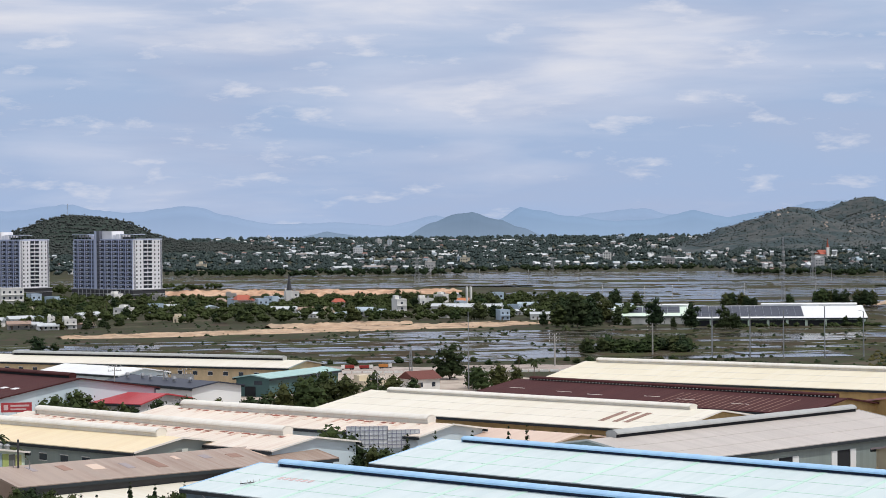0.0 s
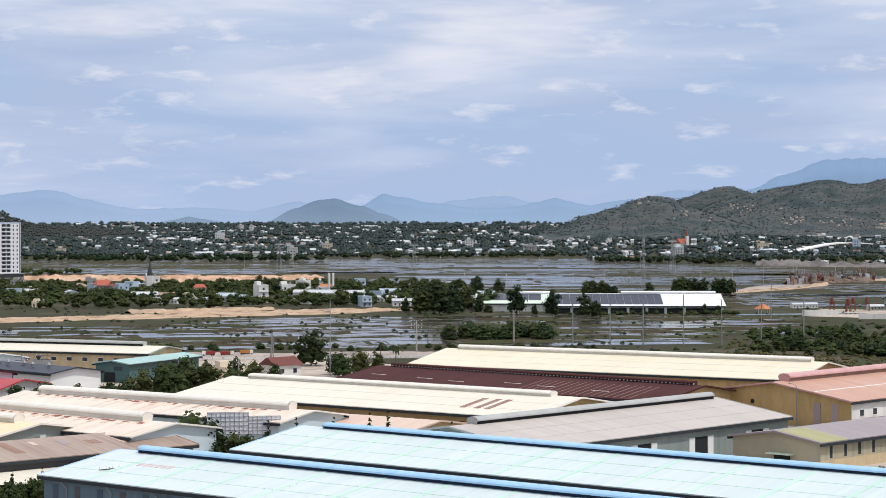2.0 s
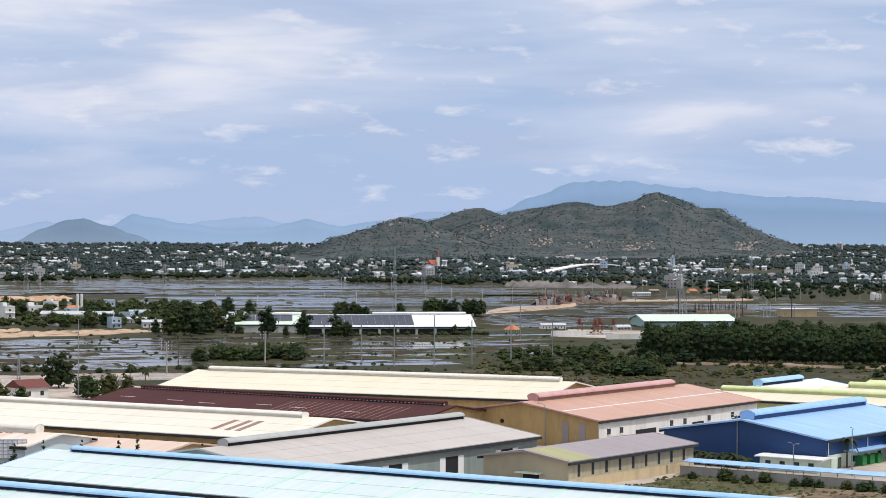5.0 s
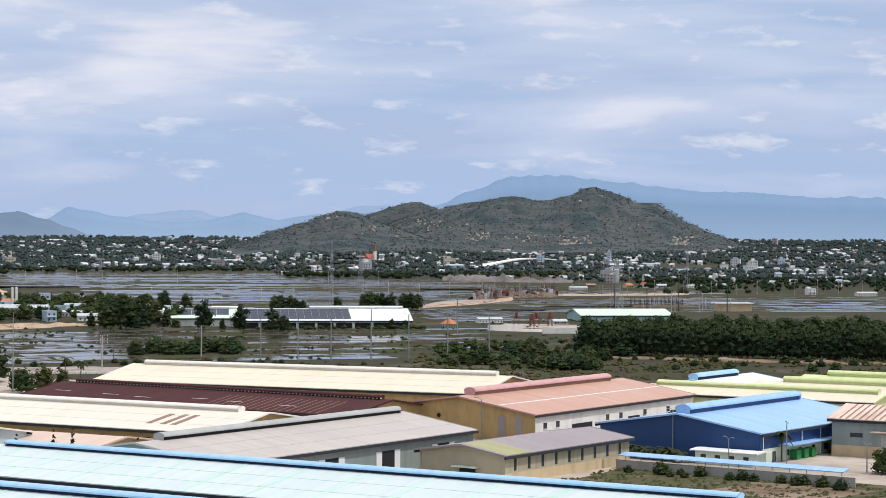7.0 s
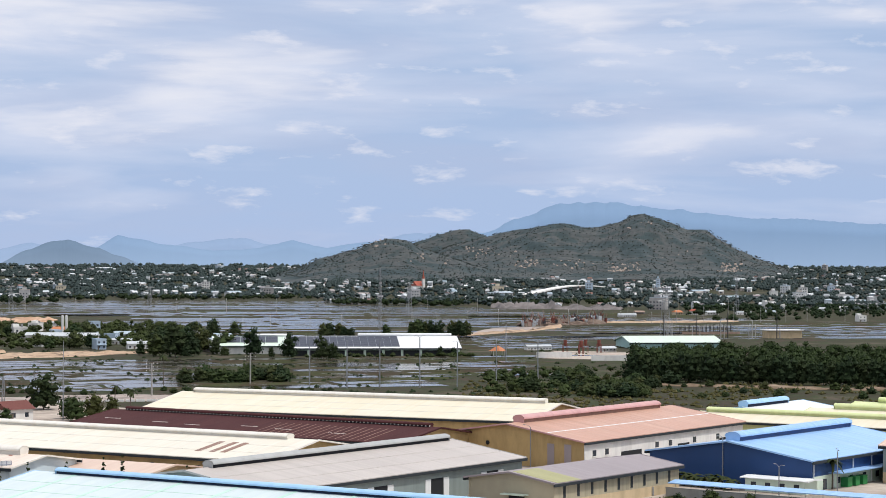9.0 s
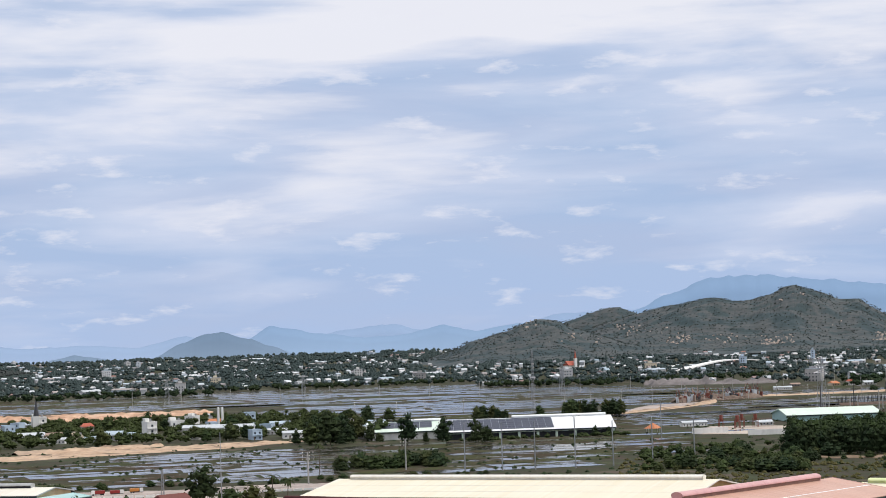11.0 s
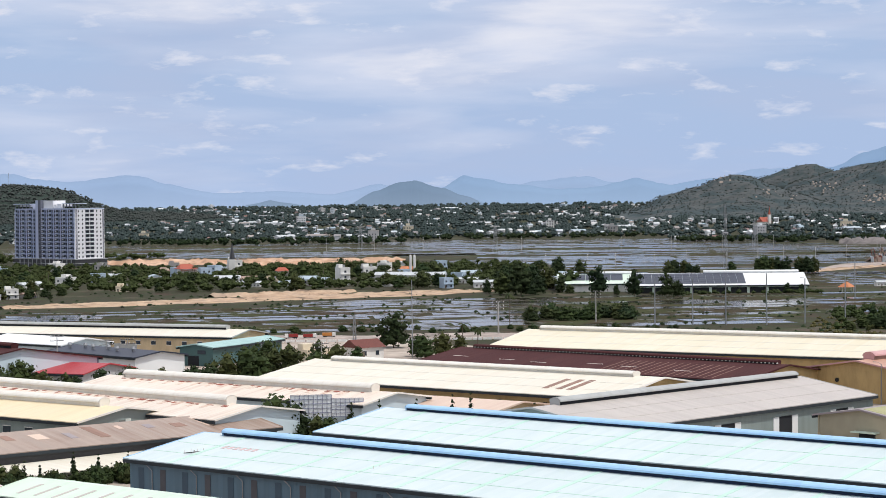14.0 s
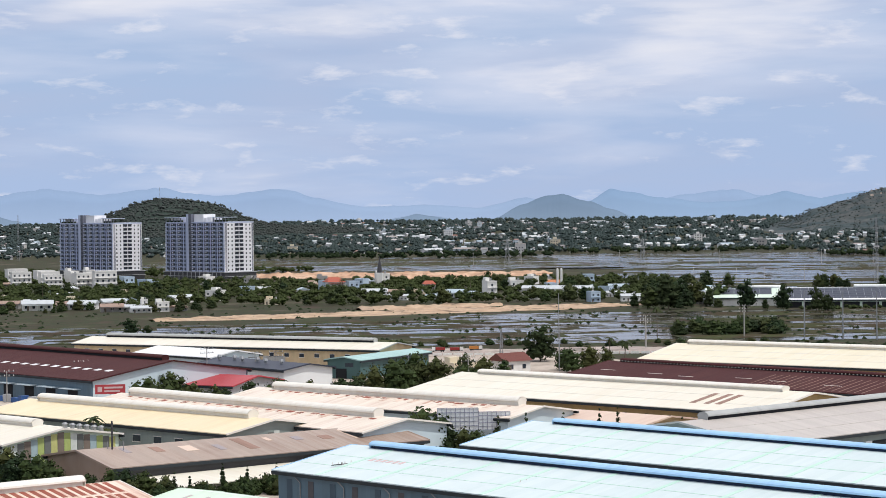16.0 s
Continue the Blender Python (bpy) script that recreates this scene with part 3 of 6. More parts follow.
striped = warehouse("pale hall whose gable is clad in green and white stripes", (-118.4, 449.2), -42.7, 60.0, 14.0, 7.0, 9.1, CREAM_WHITE, MINT, VENT_WHITE, (0.05, 0.86), 1.5, 1.4)
yellow_far = warehouse("long cream metal hall with ochre walls beside the fields", (-103.3, 740.6), -25.6, 125.4, 11.5, 7.0, 8.7, CREAM_WHITE, OCHRE_PALE, GRAY_VENT, (0.05, 0.94), 1.5, 1.4)
maroon_2 = warehouse("wide maroon metal hall with white roof lights", (-138.4, 636.8), -45.2, 100.0, 26.7, 7.0, 11.0, MAROON, SLATE_WALL, MAROON, (0.05, 0.97), 1.4, 1.4, gable=PALE_WALL)
PEACH = sheet_metal("peach_sheet", (0.66, 0.50, 0.40), (0.56, 0.42, 0.34), 0.4)
OLD_TIN = sheet_metal("grey_brown_rusted_sheet", (0.36, 0.28, 0.23), (0.20, 0.10, 0.06), 0.8)
peach_shed = warehouse("low peach metal shed between the halls", (12, 487), -41.0, 46, 9.5, 5.2, 6.5, PEACH, OCHRE_PALE)
# dark side walls stand in for the shade inside the shed's open side
rust_shed = warehouse("long low shed with a rusted patched metal roof", (-59.9, 429.2), 39.2, 72.0, 13.8, 5.0, 7.1, OLD_TIN, DARK_STEEL, gable=OLD_TIN)
mint_front = warehouse("mint green metal hall with narrow dark roof lights", (-30.5, 317.0), -41.5, 70.0, 8.2, 6.6, 8.0, MINT, CONCRETE)
rust_front = warehouse("hall with a red rust-streaked roof and ribbed ventilator", (-88.3, 330.7), 40.5, 50.0, 13.0, 6.5, 8.45, RUST_STRIPE, GREY_PLASTER, VENT_WHITE, (0.1, 0.88), 1.5, 1.5)
white_back = warehouse("white metal hall behind the maroon hall", (-112, 702), -43.0, 40.0, 10.0, 6.5, 8.2, WHITE_SHEET, PALE_WALL)
solar_hall = warehouse("white hall with dark solar panels on its roof", (-83.0, 653.0), -49.0, 46.0, 8.7, 6.0, 7.3, SOLAR, WHITE_SHEET)
red_shed = warehouse("low shed with a bright red metal roof", (-88.5, 612), -28.0, 19.6, 12.0, 4.0, 6.0, RED_ROOF, GREY_PLASTER)
lime_1 = warehouse("hall with a lime-edged cream roof", (217, 574), -43.0, 70, 10.0, 6.0, 7.6, CREAM, LIME, LIME, (0.02, 0.98), 1.5, 1.3)
lime_2 = warehouse("hall with a lime ridge ventilator", (256, 588), -43.0, 70, 12.0, 5.4, 7.2, CREAM, LIME, LIME, (0.1, 0.98), 1.5, 1.6)
lime_3 = warehouse("hall with a lime ridge ventilator at the back", (280, 612), -43.0, 70, 12.0, 5.4, 7.2, LIME, LIME, LIME, (0.1, 0.98), 1.5, 1.6)
white_blue = warehouse("white metal hall with a blue ridge ventilator", (221.0, 622.0), 43.2, 39.6, 11.6, 6.2, 7.9, WHITE_SHEET, PALE_WALL, BLUE_VENT, (0.02, 0.7), 1.8, 1.8)
right_grey = warehouse("grey-green workshop with a rusty cream roof and roller door", (216.6, 464.1), -43.0, 40.0, 12.0, 8.8, 11.2, RUST_STRIPE, GRAY_WALL, base=(OCHRE_PALE, 2.6))
teal_block = warehouse("teal two-storey workshop with a pale roof", (-50.5, 690.0), 62.0, 42.0, 6.0, 6.0, 6.9, TEAL, TEAL_DARK)
white_low = warehouse("low hall with a pale cream patched roof", (-61, 408), 46.0, 34.0, 10.5, 2.2, 2.8, CREAM_WHITE, CONCRETE, gutter=False)
solar_wh = warehouse("long white hall carrying dark solar panels beside flooded fields", (180, 1158), -6.0, 92, 32.0, 4.2, 9.4, WHITE_SHEET, MINT, WHITE_SHEET, (0.42, 0.98), 1.4, 1.4)
solar_wh2 = warehouse("pale green and white hall next to the solar hall", (117, 1182), -6.0, 42, 26.0, 4.5, 8.6, MINT, WHITE_WALL, WHITE_SHEET, (0.5, 0.98), 1.4, 1.4)
green_roof = warehouse("wide white shed with a pale green roof", (367, 1216), -4.0, 54, 22.0, 3.6, 6.6, MINT, TEAL)


def pave(t, hw, ze, zr, x0, x1, u0, u1, nx, ny, mat, name="solar_panel"):
    """Rows of panels lying on the near roof slope; u runs from eaves (0) to ridge (1)."""
    slope = (zr - ze) / hw
    dx, du = (x1 - x0) / nx, (u1 - u0) / ny
    w, d = dx * 0.488, hw * du * 0.485
    bm = bmesh.new()
    box(bm, -w, w, -d, d, 0, 0.08)
    me = bpy.data.meshes.new(name)
    bm.to_mesh(me)
    bm.free()
    me.materials.append(mat)
    for i in range(nx):
        for j in range(ny):
            u = u0 + (j + 0.5) * du
            share(name, me, pose(x0 + (i + 0.5) * dx, -hw * (1 - u), ze + slope * hw * u + 0.25, math.degrees(math.atan(slope))), t)


pave(solar_wh, 32.0, 4.2, 9.4, -44, 14, 0.08, 0.95, 14, 5, SOLAR)
pave(solar_wh2, 26.0, 4.5, 8.6, -20, 14, 0.30, 0.95, 5, 3, SOLAR)
strips(blue_a, "roof_light", [-70 + 13.2 * i for i in range(12)], 0.9, 19.6, 7.0, 9.95, STRIP, label="faintly green translucent roof strip")
strips(blue_b, "roof_light", [-64 + 13.2 * i for i in range(11)], 0.9, 18.1, 7.0, 9.7, STRIP, label="faintly green translucent roof strip")
for hall, L, hw, ze, zr in ((blue_a, 161.6, 19.6, 7.0, 9.95), (blue_b, 150.0, 18.1, 7.0, 9.7), (cream_2, 107.7, 20.6, 7.0, 10.1), (cream_hall, 124.3, 23.0, 7.0, 10.5), (grey_hall, 90.1, 19.9, 7.0, 9.99)):
    for u in (0.36, 0.68):
        strips(hall, "lap_seam", [0], L, hw, ze, zr, STRIP if hall in (blue_a, blue_b) else GRAY_ROOF if hall == grey_hall else VENT_WHITE, y_from=u, y_to=u + 0.01)
strips(maroon_2, "roof_light", [-36 + 5.6 * i for i in range(15)], 2.6, 26.7, 7.0, 11.0, WHITE_SHEET, y_from=0.55, y_to=0.62, label="white roof light")
strips(mint_front, "roof_light", [-30 + 4.2 * i for i in range(15)], 0.7, 8.2, 6.6, 8.0, GRAY_ROOF, y_from=0.25, y_to=0.8)
strips(pink_hall, "roof_band", [0], 82.8, 22.6, 7.0, 10.4, WHITE_SHEET, y_from=0.505, y_to=0.525, label="pale lap joint along the roof")
strips(cream_2, "roof_patch", [32, 36, 39], 1.6, 20.6, 7.0, 10.1, RUST, y_from=0.3, y_to=0.75, label="rusted open roof sheet")
strips(maroon_hall, "roof_patch", [8 + 2.3 * i for i in range(17)], 0.22, 18.0, 7.0, 9.7, RUST, y_from=0.25, y_to=0.95, label="faded rib of bare metal")
strips(cream_3, "roof_patch", [-36 + 4.6 * i for i in range(16)], 1.3, 11.2, 7.0, 8.7, RUST_STRIPE, y_from=0.16, y_to=0.42, label="rust-stained sheet below the ventilator")
strips(cream_4, "roof_patch", [-40 + 4.6 * i for i in range(18)], 1.3, 12.0, 7.0, 8.8, RUST_STRIPE, y_from=0.14, y_to=0.38, label="rust-stained sheet below the ventilator")
PATCH = random.Random(6)
for hall, L, hw, ze, zr in ((cream_3, 90.8, 11.2, 7.0, 8.7), (cream_4, 100.9, 12.0, 7.0, 8.8)):
    for i in range(24):
        u = PATCH.uniform(0.155, 0.19)
        strips(hall, "rust_patch", [-L / 2 + 6 + (L - 14) * i / 23 + PATCH.uniform(-1, 1)], PATCH.uniform(0.6, 2.4), hw, ze, zr, RUST_RED, y_from=u, y_to=u + PATCH.uniform(0.03, 0.12), label="rusted sheet below the ventilator")
strips(beige_hall, "roof_patch", [-20], 9.0, 10.7, 6.0, 7.6, OLIVE_SHEET, y_from=0.02, y_to=0.99, label="yellow-green roof sheets")
for i in range(9):
    strips(rust_shed, "roof_patch", [-28 + 6.4 * i], 1.2 + (i * 37 % 5) * 0.4, 13.8, 5.0, 7.1, (TAUPE_ROOF, RUST, PEACH)[i % 3], y_from=0.1 + 0.07 * (i % 4), y_to=0.35 + 0.08 * (i % 5), label="patched roof sheet")

strips(rust_front, "roof_patch", [-23 + 1.7 * i for i in range(28)], 0.95, 13.0, 6.5, 8.45, RUST_RED, y_from=0.02, y_to=0.46, label="red rusted roof rib")
strips(rust_front, "roof_patch", [-23 + 1.7 * i for i in range(28)], 0.95, 13.0, 6.5, 8.45, RUST_RED, y_from=0.54, y_to=0.98, label="red rusted roof rib")
strips(right_grey, "roof_patch", [-18 + 1.6 * i for i in range(23)], 0.5, 12.0, 8.8, 11.2, RUST, y_from=0.02, y_to=0.98, label="rusted roof rib")
FADED = plain("faded_red_paint", (0.62, 0.46, 0.46), 0.6)
for i in range(6):
    strips(blue_b, "faded_lettering", [-62 + 1.5 * i], 0.9, 18.1, 7.0, 9.7, FADED, y_from=0.36, y_to=0.44, label="faded red lettering bar")

# openings, pipes and cladding of the halls
for i in range(20):
    opening(yellow_far, "window", "n", -57 + 6.0 * i, 1.8, 4.0, 1.2, 11.5, 125.4, GLASS_DARK, frame_mat=WHITE_WALL)
opening(yellow_far, "roller_door", "n", 22, 9, 0, 4.2, 11.5, 125.4, GRAY_VENT)
for x, w in ((12, 4.5), (33, 4.5), (-8, 4.5)):
    opening(grey_hall, "doorway", "n", x, w, 0, 5.0, 19.9, 90.1, DARK)
    for s in (-1, 1):
        opening(grey_hall, "sliding_door", "n", x + s * (w / 2 + 1.1), 2.0, 0, 5.0, 19.9, 90.1, WHITE_SHEET, "pale sliding door leaf", proud=0.12)
for i in range(9):
    opening(beige_hall, "window_slot", "n", -21 + 5.2 * i, 0.9, 2.6, 2.6, 10.7, 49.6, GUTTER)
opening(beige_hall, "door", "n", 13.5, 1.1, 0, 2.1, 10.7, 49.6, GREY_PLASTER)
bm = bmesh.new()
box(bm, -26.6, -24.6, -4.5, 1.5, 3.0, 3.25, pose(0, 0, 0))
part("canopy", bm, MINT, beige_hall, "small green canopy over the gable door")
opening(beige_hall, "doorway", "l", -1.5, 4.0, 0, 2.9, 10.7, 49.6, DARK)
bm = bmesh.new()
box(bm, -41.5, 41.5, -22.95, -22.78, 0, 6.85)
part("wall_cladding", bm, WHITE_WALL, pink_hall, "stained white rendered side wall")
for i, x in enumerate((-37, -31, -6, 1, 14, 27)):
    ob = opening(pink_hall, "window", "n", x, 1.5, 3.2, 1.5, 22.8, 82.8, GLASS_DARK, frame_mat=WHITE_WALL, proud=0.09)
for x, w in ((-19, 10), (8, 6), (32, 10)):
    opening(pink_hall, "doorway", "n", x, w, 0, 3.4, 22.8, 82.8, DARK, proud=0.09)
bm = bmesh.new()
tube(bm, (-41.6, 6.0, 5.4), (-41.2, 6.0, 5.4), 0.55, 0.55, 12)
part("vent_hole", bm, DARK, pink_hall, "round hole in the gable")
for k in range(2):
    opening(pink_hall, "stain_panel", "l", -13 - 5 * k, 2.0, 0.5, 5.6, 22.6, 82.8, TAUPE_ROOF, "dark weathered gable panel")
BROWN_STRIP = plain("brown_strip", (0.075, 0.075, 0.085), 0.7)
WALL_STRIP = plain("muted_blue_strip", (0.05, 0.085, 0.12), 0.7)
for i in range(26):
    x = -72 + 5.7 * i
    opening(blue_b, "wall_panel", "n", x, 1.4, 1.0, 4.6, 18.1, 150, BROWN_STRIP if i % 2 else WALL_STRIP, "weathered translucent wall strip" if i % 2 else "")
for i in range(13):
    x = -69 + 11.4 * i
    bm = bmesh.new()
    tube(bm, (x - 1.2, -19.05, 6.5), (x, -18.45, 5.2), 0.09, 0.09)
    tube(bm, (x, -18.45, 5.2), (x, -18.45, 0.2), 0.09, 0.09)
    part("downpipe", bm, STEEL, blue_b, "grey rainwater downpipe")
for i in range(14):
    x = -74 + 11.4 * i
    bm = bmesh.new()
    tube(bm, (x, -20.6, 6.5), (x + 0.8, -20.0, 5.6), 0.09, 0.09)
    part("downpipe", bm, STEEL, blue_a, "pale rainwater pipe")
opening(right_grey, "window", "n", -14, 3.0, 4.6, 1.0, 12, 40, GLASS_DARK)
opening(right_grey, "roller_door", "n", -4, 8.0, 0, 5.4, 12.1, 40, GRAY_VENT, "grey roller door")
bm = bmesh.new()
box(bm, -10, 2, -14.2, -12.2, 6.0, 6.2)
part("canopy", bm, RUST_STRIPE, right_grey)
bm = bmesh.new()
box(bm, -22, 26, -24.6, -21.3, 3.6, 3.85, pose(0, 0, 0, 0, 0, 0))
part("canopy", bm, HALL_BLUE, blue_hall, "light blue canopy along the side wall")
bm = bmesh.new()
box(bm, -29.6, 27, -21.42, -21.28, 0, 3.3)
part("wall_cladding", bm, MINT, blue_hall, "pale mint lower side wall")
for i in range(8):
    opening(blue_hall, "window" if i % 3 else "doorway", "n", -24 + 6.6 * i, 1.6, 0.1 if i % 3 == 0 else 1.0, 2.4 if i % 3 == 0 else 1.4, 21.24, 60, GLASS_DARK)
for i in range(7):
    bm = bmesh.new()
    tube(bm, (-29.4 + 9.6 * i, -21.5, 0.1), (-29.4 + 9.6 * i, -21.5, 6.7), 0.11, 0.11)
    part("downpipe", bm, WHITE_SHEET, blue_hall, "pale rainwater downpipe")
STRIPES = [plain("clad_green", (0.40, 0.48, 0.16)), plain("clad_white", (0.60, 0.64, 0.60)), plain("clad_grey", (0.16, 0.17, 0.16)), plain("clad_yellow", (0.52, 0.52, 0.20)), plain("clad_brown", (0.20, 0.16, 0.13)), plain("clad_blue", (0.36, 0.47, 0.50))]
for i in range(17):
    y = -13.0 + 1.6 * i
    h = 9.1 - 2.1 * abs(y) / 14.0 - 0.7
    opening(striped, "cladding_panel", "r", y, 1.5, 0.6, h - 0.6, 14, 60, STRIPES[(i * 7 + i // 3) % 6])
for i in range(6):
    bm = bmesh.new()
    yy = 3 + 1.8 * i
    zz = 9.1 - 2.1 * yy / 14
    tube(bm, (27, yy, zz), (27, yy, zz + 1.0), 0.5, 0.5, 8)
    tube(bm, (27, yy, zz + 1.0), (27, yy, zz + 1.35), 0.75, 0.3, 8)
    part("roof_cowl", bm, STEEL, striped, "round metal roof cowl")
for i in range(7):
    opening(yellow_5, "cladding_panel", "r", -9 + 1.7 * i, 1.5, 2.6, 2.6 + 0.22 * i, 12.8, 84, STRIPES[(1, 2, 5, 1, 2, 2, 1)[i]])
for i in range(11):
    opening(yellow_5, "window", "n", -36 + 7 * i, 2.4, 3.6, 1.4, 12.8, 84, GLASS_DARK, frame_mat=WHITE_WALL)
for i in range(8):
    opening(maroon_2, "doorway", "n", -40 + 11.5 * i, 5, 0, 3.8, 26.7, 100, DARK)
    bm = bmesh.new()
    box(bm, -44 + 11.5 * i, -36 + 11.5 * i, -29.3, -26.9, 4.2, 4.4)
    part("canopy", bm, PALE_WALL, maroon_2)
for i in range(6):
    bm = bmesh.new()
    p = Vector((-19 + 6.5 * i, -4.5 + 1.4 * (i % 2), 7.0))
    tube(bm, p, p + Vector((0, 0, 0.8)), 0.5, 0.5, 8)
    tube(bm, p + Vector((0, 0, 0.8)), p + Vector((0, 0, 1.5)), 0.8, 0.5, 8)
    part("roof_cowl", bm, STEEL, solar_hall, "round metal roof cowl")
for i in range(16):
    opening(cream_2, "doorway" if i % 5 == 4 else "window", "n", -50 + 6.6 * i, 3.2 if i % 5 == 4 else 1.2, 0.2 if i % 5 == 4 else 4.2, 3.2 if i % 5 == 4 else 1.0, 20.6, 107.7, DARK)
for i in range(9):
    opening(solar_wh, "doorway", "n", -40 + 10 * i, 8.6, 0, 3.0, 32.0, 92, DARK)
blade = boxmesh("louvre_blade", VENT_WHITE, (-0.16, 0.16, -0.05, 0.05, 0, 0.36))
for i in range(86):
    share("louvre_blade", blade, pose(-49.5 + 1.2 * i, -0.98, 9.95, -25), maroon_hall)
for i in range(6):
    strips(maroon_hall, "roof_patch", [-46 + 15 * i + 3 * (i % 2)], 5.5, 18.0, 7.0, 9.7, VENT_WHITE, y_from=0.55 + 0.05 * (i % 3), y_to=0.562 + 0.05 * (i % 3), label="pale line of worn paint")
opening(teal_block, "doorway", "l", 1, 4, 0, 3.2, 6, 42, DARK)
opening(teal_block, "window", "l", -2, 3, 3.8, 1.2, 6, 42, GLASS_DARK)

# open lattice hoarding between the halls
HOARD_BAR = plain("blue_grey_bar", (0.22, 0.24, 0.34), 0.5)
hoard = thing("hoarding", "open grid hoarding of white sheet on blue steel bars", "hoarding", pose(-13.5, 467, 0, 0, 0, 5))
for q0, q1, z0, z1 in ((-8, 1, 4.3, 9.2), (1, 8, 4.3, 8.3)):
    bm = bmesh.new()
    box(bm, q0, q1, 0.05, 0.1, z0 + 0.1, z1 - 0.1)
    part("sheet", bm, WHITE_SHEET, hoard)
    nx = int((q1 - q0) / 1.0)
    for i in range(nx + 1):
        bm = bmesh.new()
        x = q0 + (q1 - q0) * i / nx
        box(bm, x - 0.045, x + 0.045, -0.08, 0.05, z0 if i % 3 else 0.0, z1)
        part("upright", bm, HOARD_BAR, hoard)
    for j in range(6):
        bm = bmesh.new()
        z = z0 + (z1 - z0) * j / 5
        box(bm, q0, q1, -0.06, 0.04, z - 0.045, z + 0.045)
        part("rail", bm, HOARD_BAR, hoard)

board = thing("signboard", "red factory signboard with pale lettering bars on posts", "signboard", pose(-116, 577, 0, 0, 0, 10))
block("panel", RED_ROOF, board, (-4.1, 4.1, -0.06, 0.06, 3.7, 6.3))
for i, (x0, x1, z0, z1) in enumerate(((-3.4, -2.2, 4.3, 5.7), (-1.6, 3.4, 5.2, 5.7), (-1.6, 2.6, 4.3, 4.7))):
    block("lettering_bar", FADED, board, (x0, x1, -0.1, -0.06, z0, z1), "pale lettering bar")
for x in (-3.6, 0, 3.6):
    block("post", STEEL, board, (x - 0.08, x + 0.08, 0.06, 0.2, 0, 6.3))
TARP = plain("blue_tarpaulin", (0.03, 0.09, 0.26), 0.6)
STACK = random.Random(4)
for i in range(9):
    ob = thing("goods_stack", "stack of goods under a blue tarpaulin", "stack", pose(-158 + 2.9 * i, 604 - 2.4 * i + STACK.uniform(-1, 1), 0, 0, 0, STACK.uniform(30, 55)), "goods stacks")
    w, h = STACK.uniform(0.9, 1.4), STACK.uniform(1.2, 2.4)
    block("pallet", TIMBER, ob, (-w, w, -0.9, 0.9, 0, 0.15))
    block("tarpaulin", TARP if i % 3 else GREY_PLASTER, ob, (-w * 0.95, w * 0.95, -0.85, 0.85, 0.15, h))

# light blue walkway roof, boundary wall, gatehouse and grass lot beside the blue hall
sheet("grass_lot", [(118, 430), (139, 452), (180, 415), (200, 380), (150, 370)], 0.09, MEADOW, "rough grass lot with bare earth", "grass", 2.0, 4)
sheet("bare_patch", [(135, 405), (158, 420), (176, 400), (160, 388)], 0.13, EARTH, "bare trodden earth", "earth", 2.0, 6)
way = thing("walkway_roof", "long low light-blue walkway roof on posts", "walkway roof", pose(155.5, 432.5, 0, 0, 0, -48.0))
bm = bmesh.new()
roof_slab(bm, -27, 27, -1.6, 2.7, 1.6, 3.2)
part("roof", bm, HALL_BLUE, way)
for i in range(14):
    bm = bmesh.new()
    tube(bm, (-26 + 4 * i, 0, 0), (-26 + 4 * i, 0, 2.95), 0.08, 0.08)
    part("post", bm, STEEL, way)
wall_o = thing("boundary_wall", "stained grey concrete boundary wall", "wall", pose(153.5, 430.0, 0, 0, 0, -48.0))
bm = bmesh.new()
box(bm, -27, 30, -0.12, 0.12, 0, 2.0)
box(bm, -27.1, 30.1, -0.2, 0.2, 2.0, 2.12)
part("panel", bm, CONCRETE, wall_o)
gate_h = warehouse("small pale gatehouse with a flat white roof", (163.5, 454.5), -48.3, 15, 2.6, 3.0, 3.2, WHITE_SHEET, MINT, gutter=False, group="outbuildings")
for i in range(4):
    opening(gate_h, "window", "n", -5.4 + 3.6 * i, 1.3, 1.0, 1.2, 2.6, 15, GLASS_DARK)
GREEN_BOX = plain("green_container", (0.02, 0.22, 0.06), 0.5)
for i in range(3):
    ob = thing("waste_container", "green steel waste container", "container", pose(182 + 2.8 * i, 462 + 2.4 * i, 0, 0, 0, 42), "containers")
    bm = bmesh.new()
    box(bm, -1.1, 1.1, -0.9, 0.9, 0.15, 2.1)
    part("body", bm, GREEN_BOX, ob)
    bm = bmesh.new()
    box(bm, -1.15, 1.15, -0.95, 0.95, 2.1, 2.25)
    part("lid", bm, GREEN_BOX, ob)


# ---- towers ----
# bluish shade of the long front is put into these first two renders
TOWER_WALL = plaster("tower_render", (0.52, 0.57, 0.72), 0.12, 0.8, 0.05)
TOWER_SHADE_BLUE = plaster("tower_shade_blue_render", (0.27, 0.32, 0.45), 0.2, 0.8, 0.05)
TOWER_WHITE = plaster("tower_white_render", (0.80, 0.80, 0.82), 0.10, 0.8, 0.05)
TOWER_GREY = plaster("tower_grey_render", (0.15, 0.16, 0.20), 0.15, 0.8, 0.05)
TOWER_GLASS = plain("tower_glass", (0.018, 0.024, 0.038), 0.35)


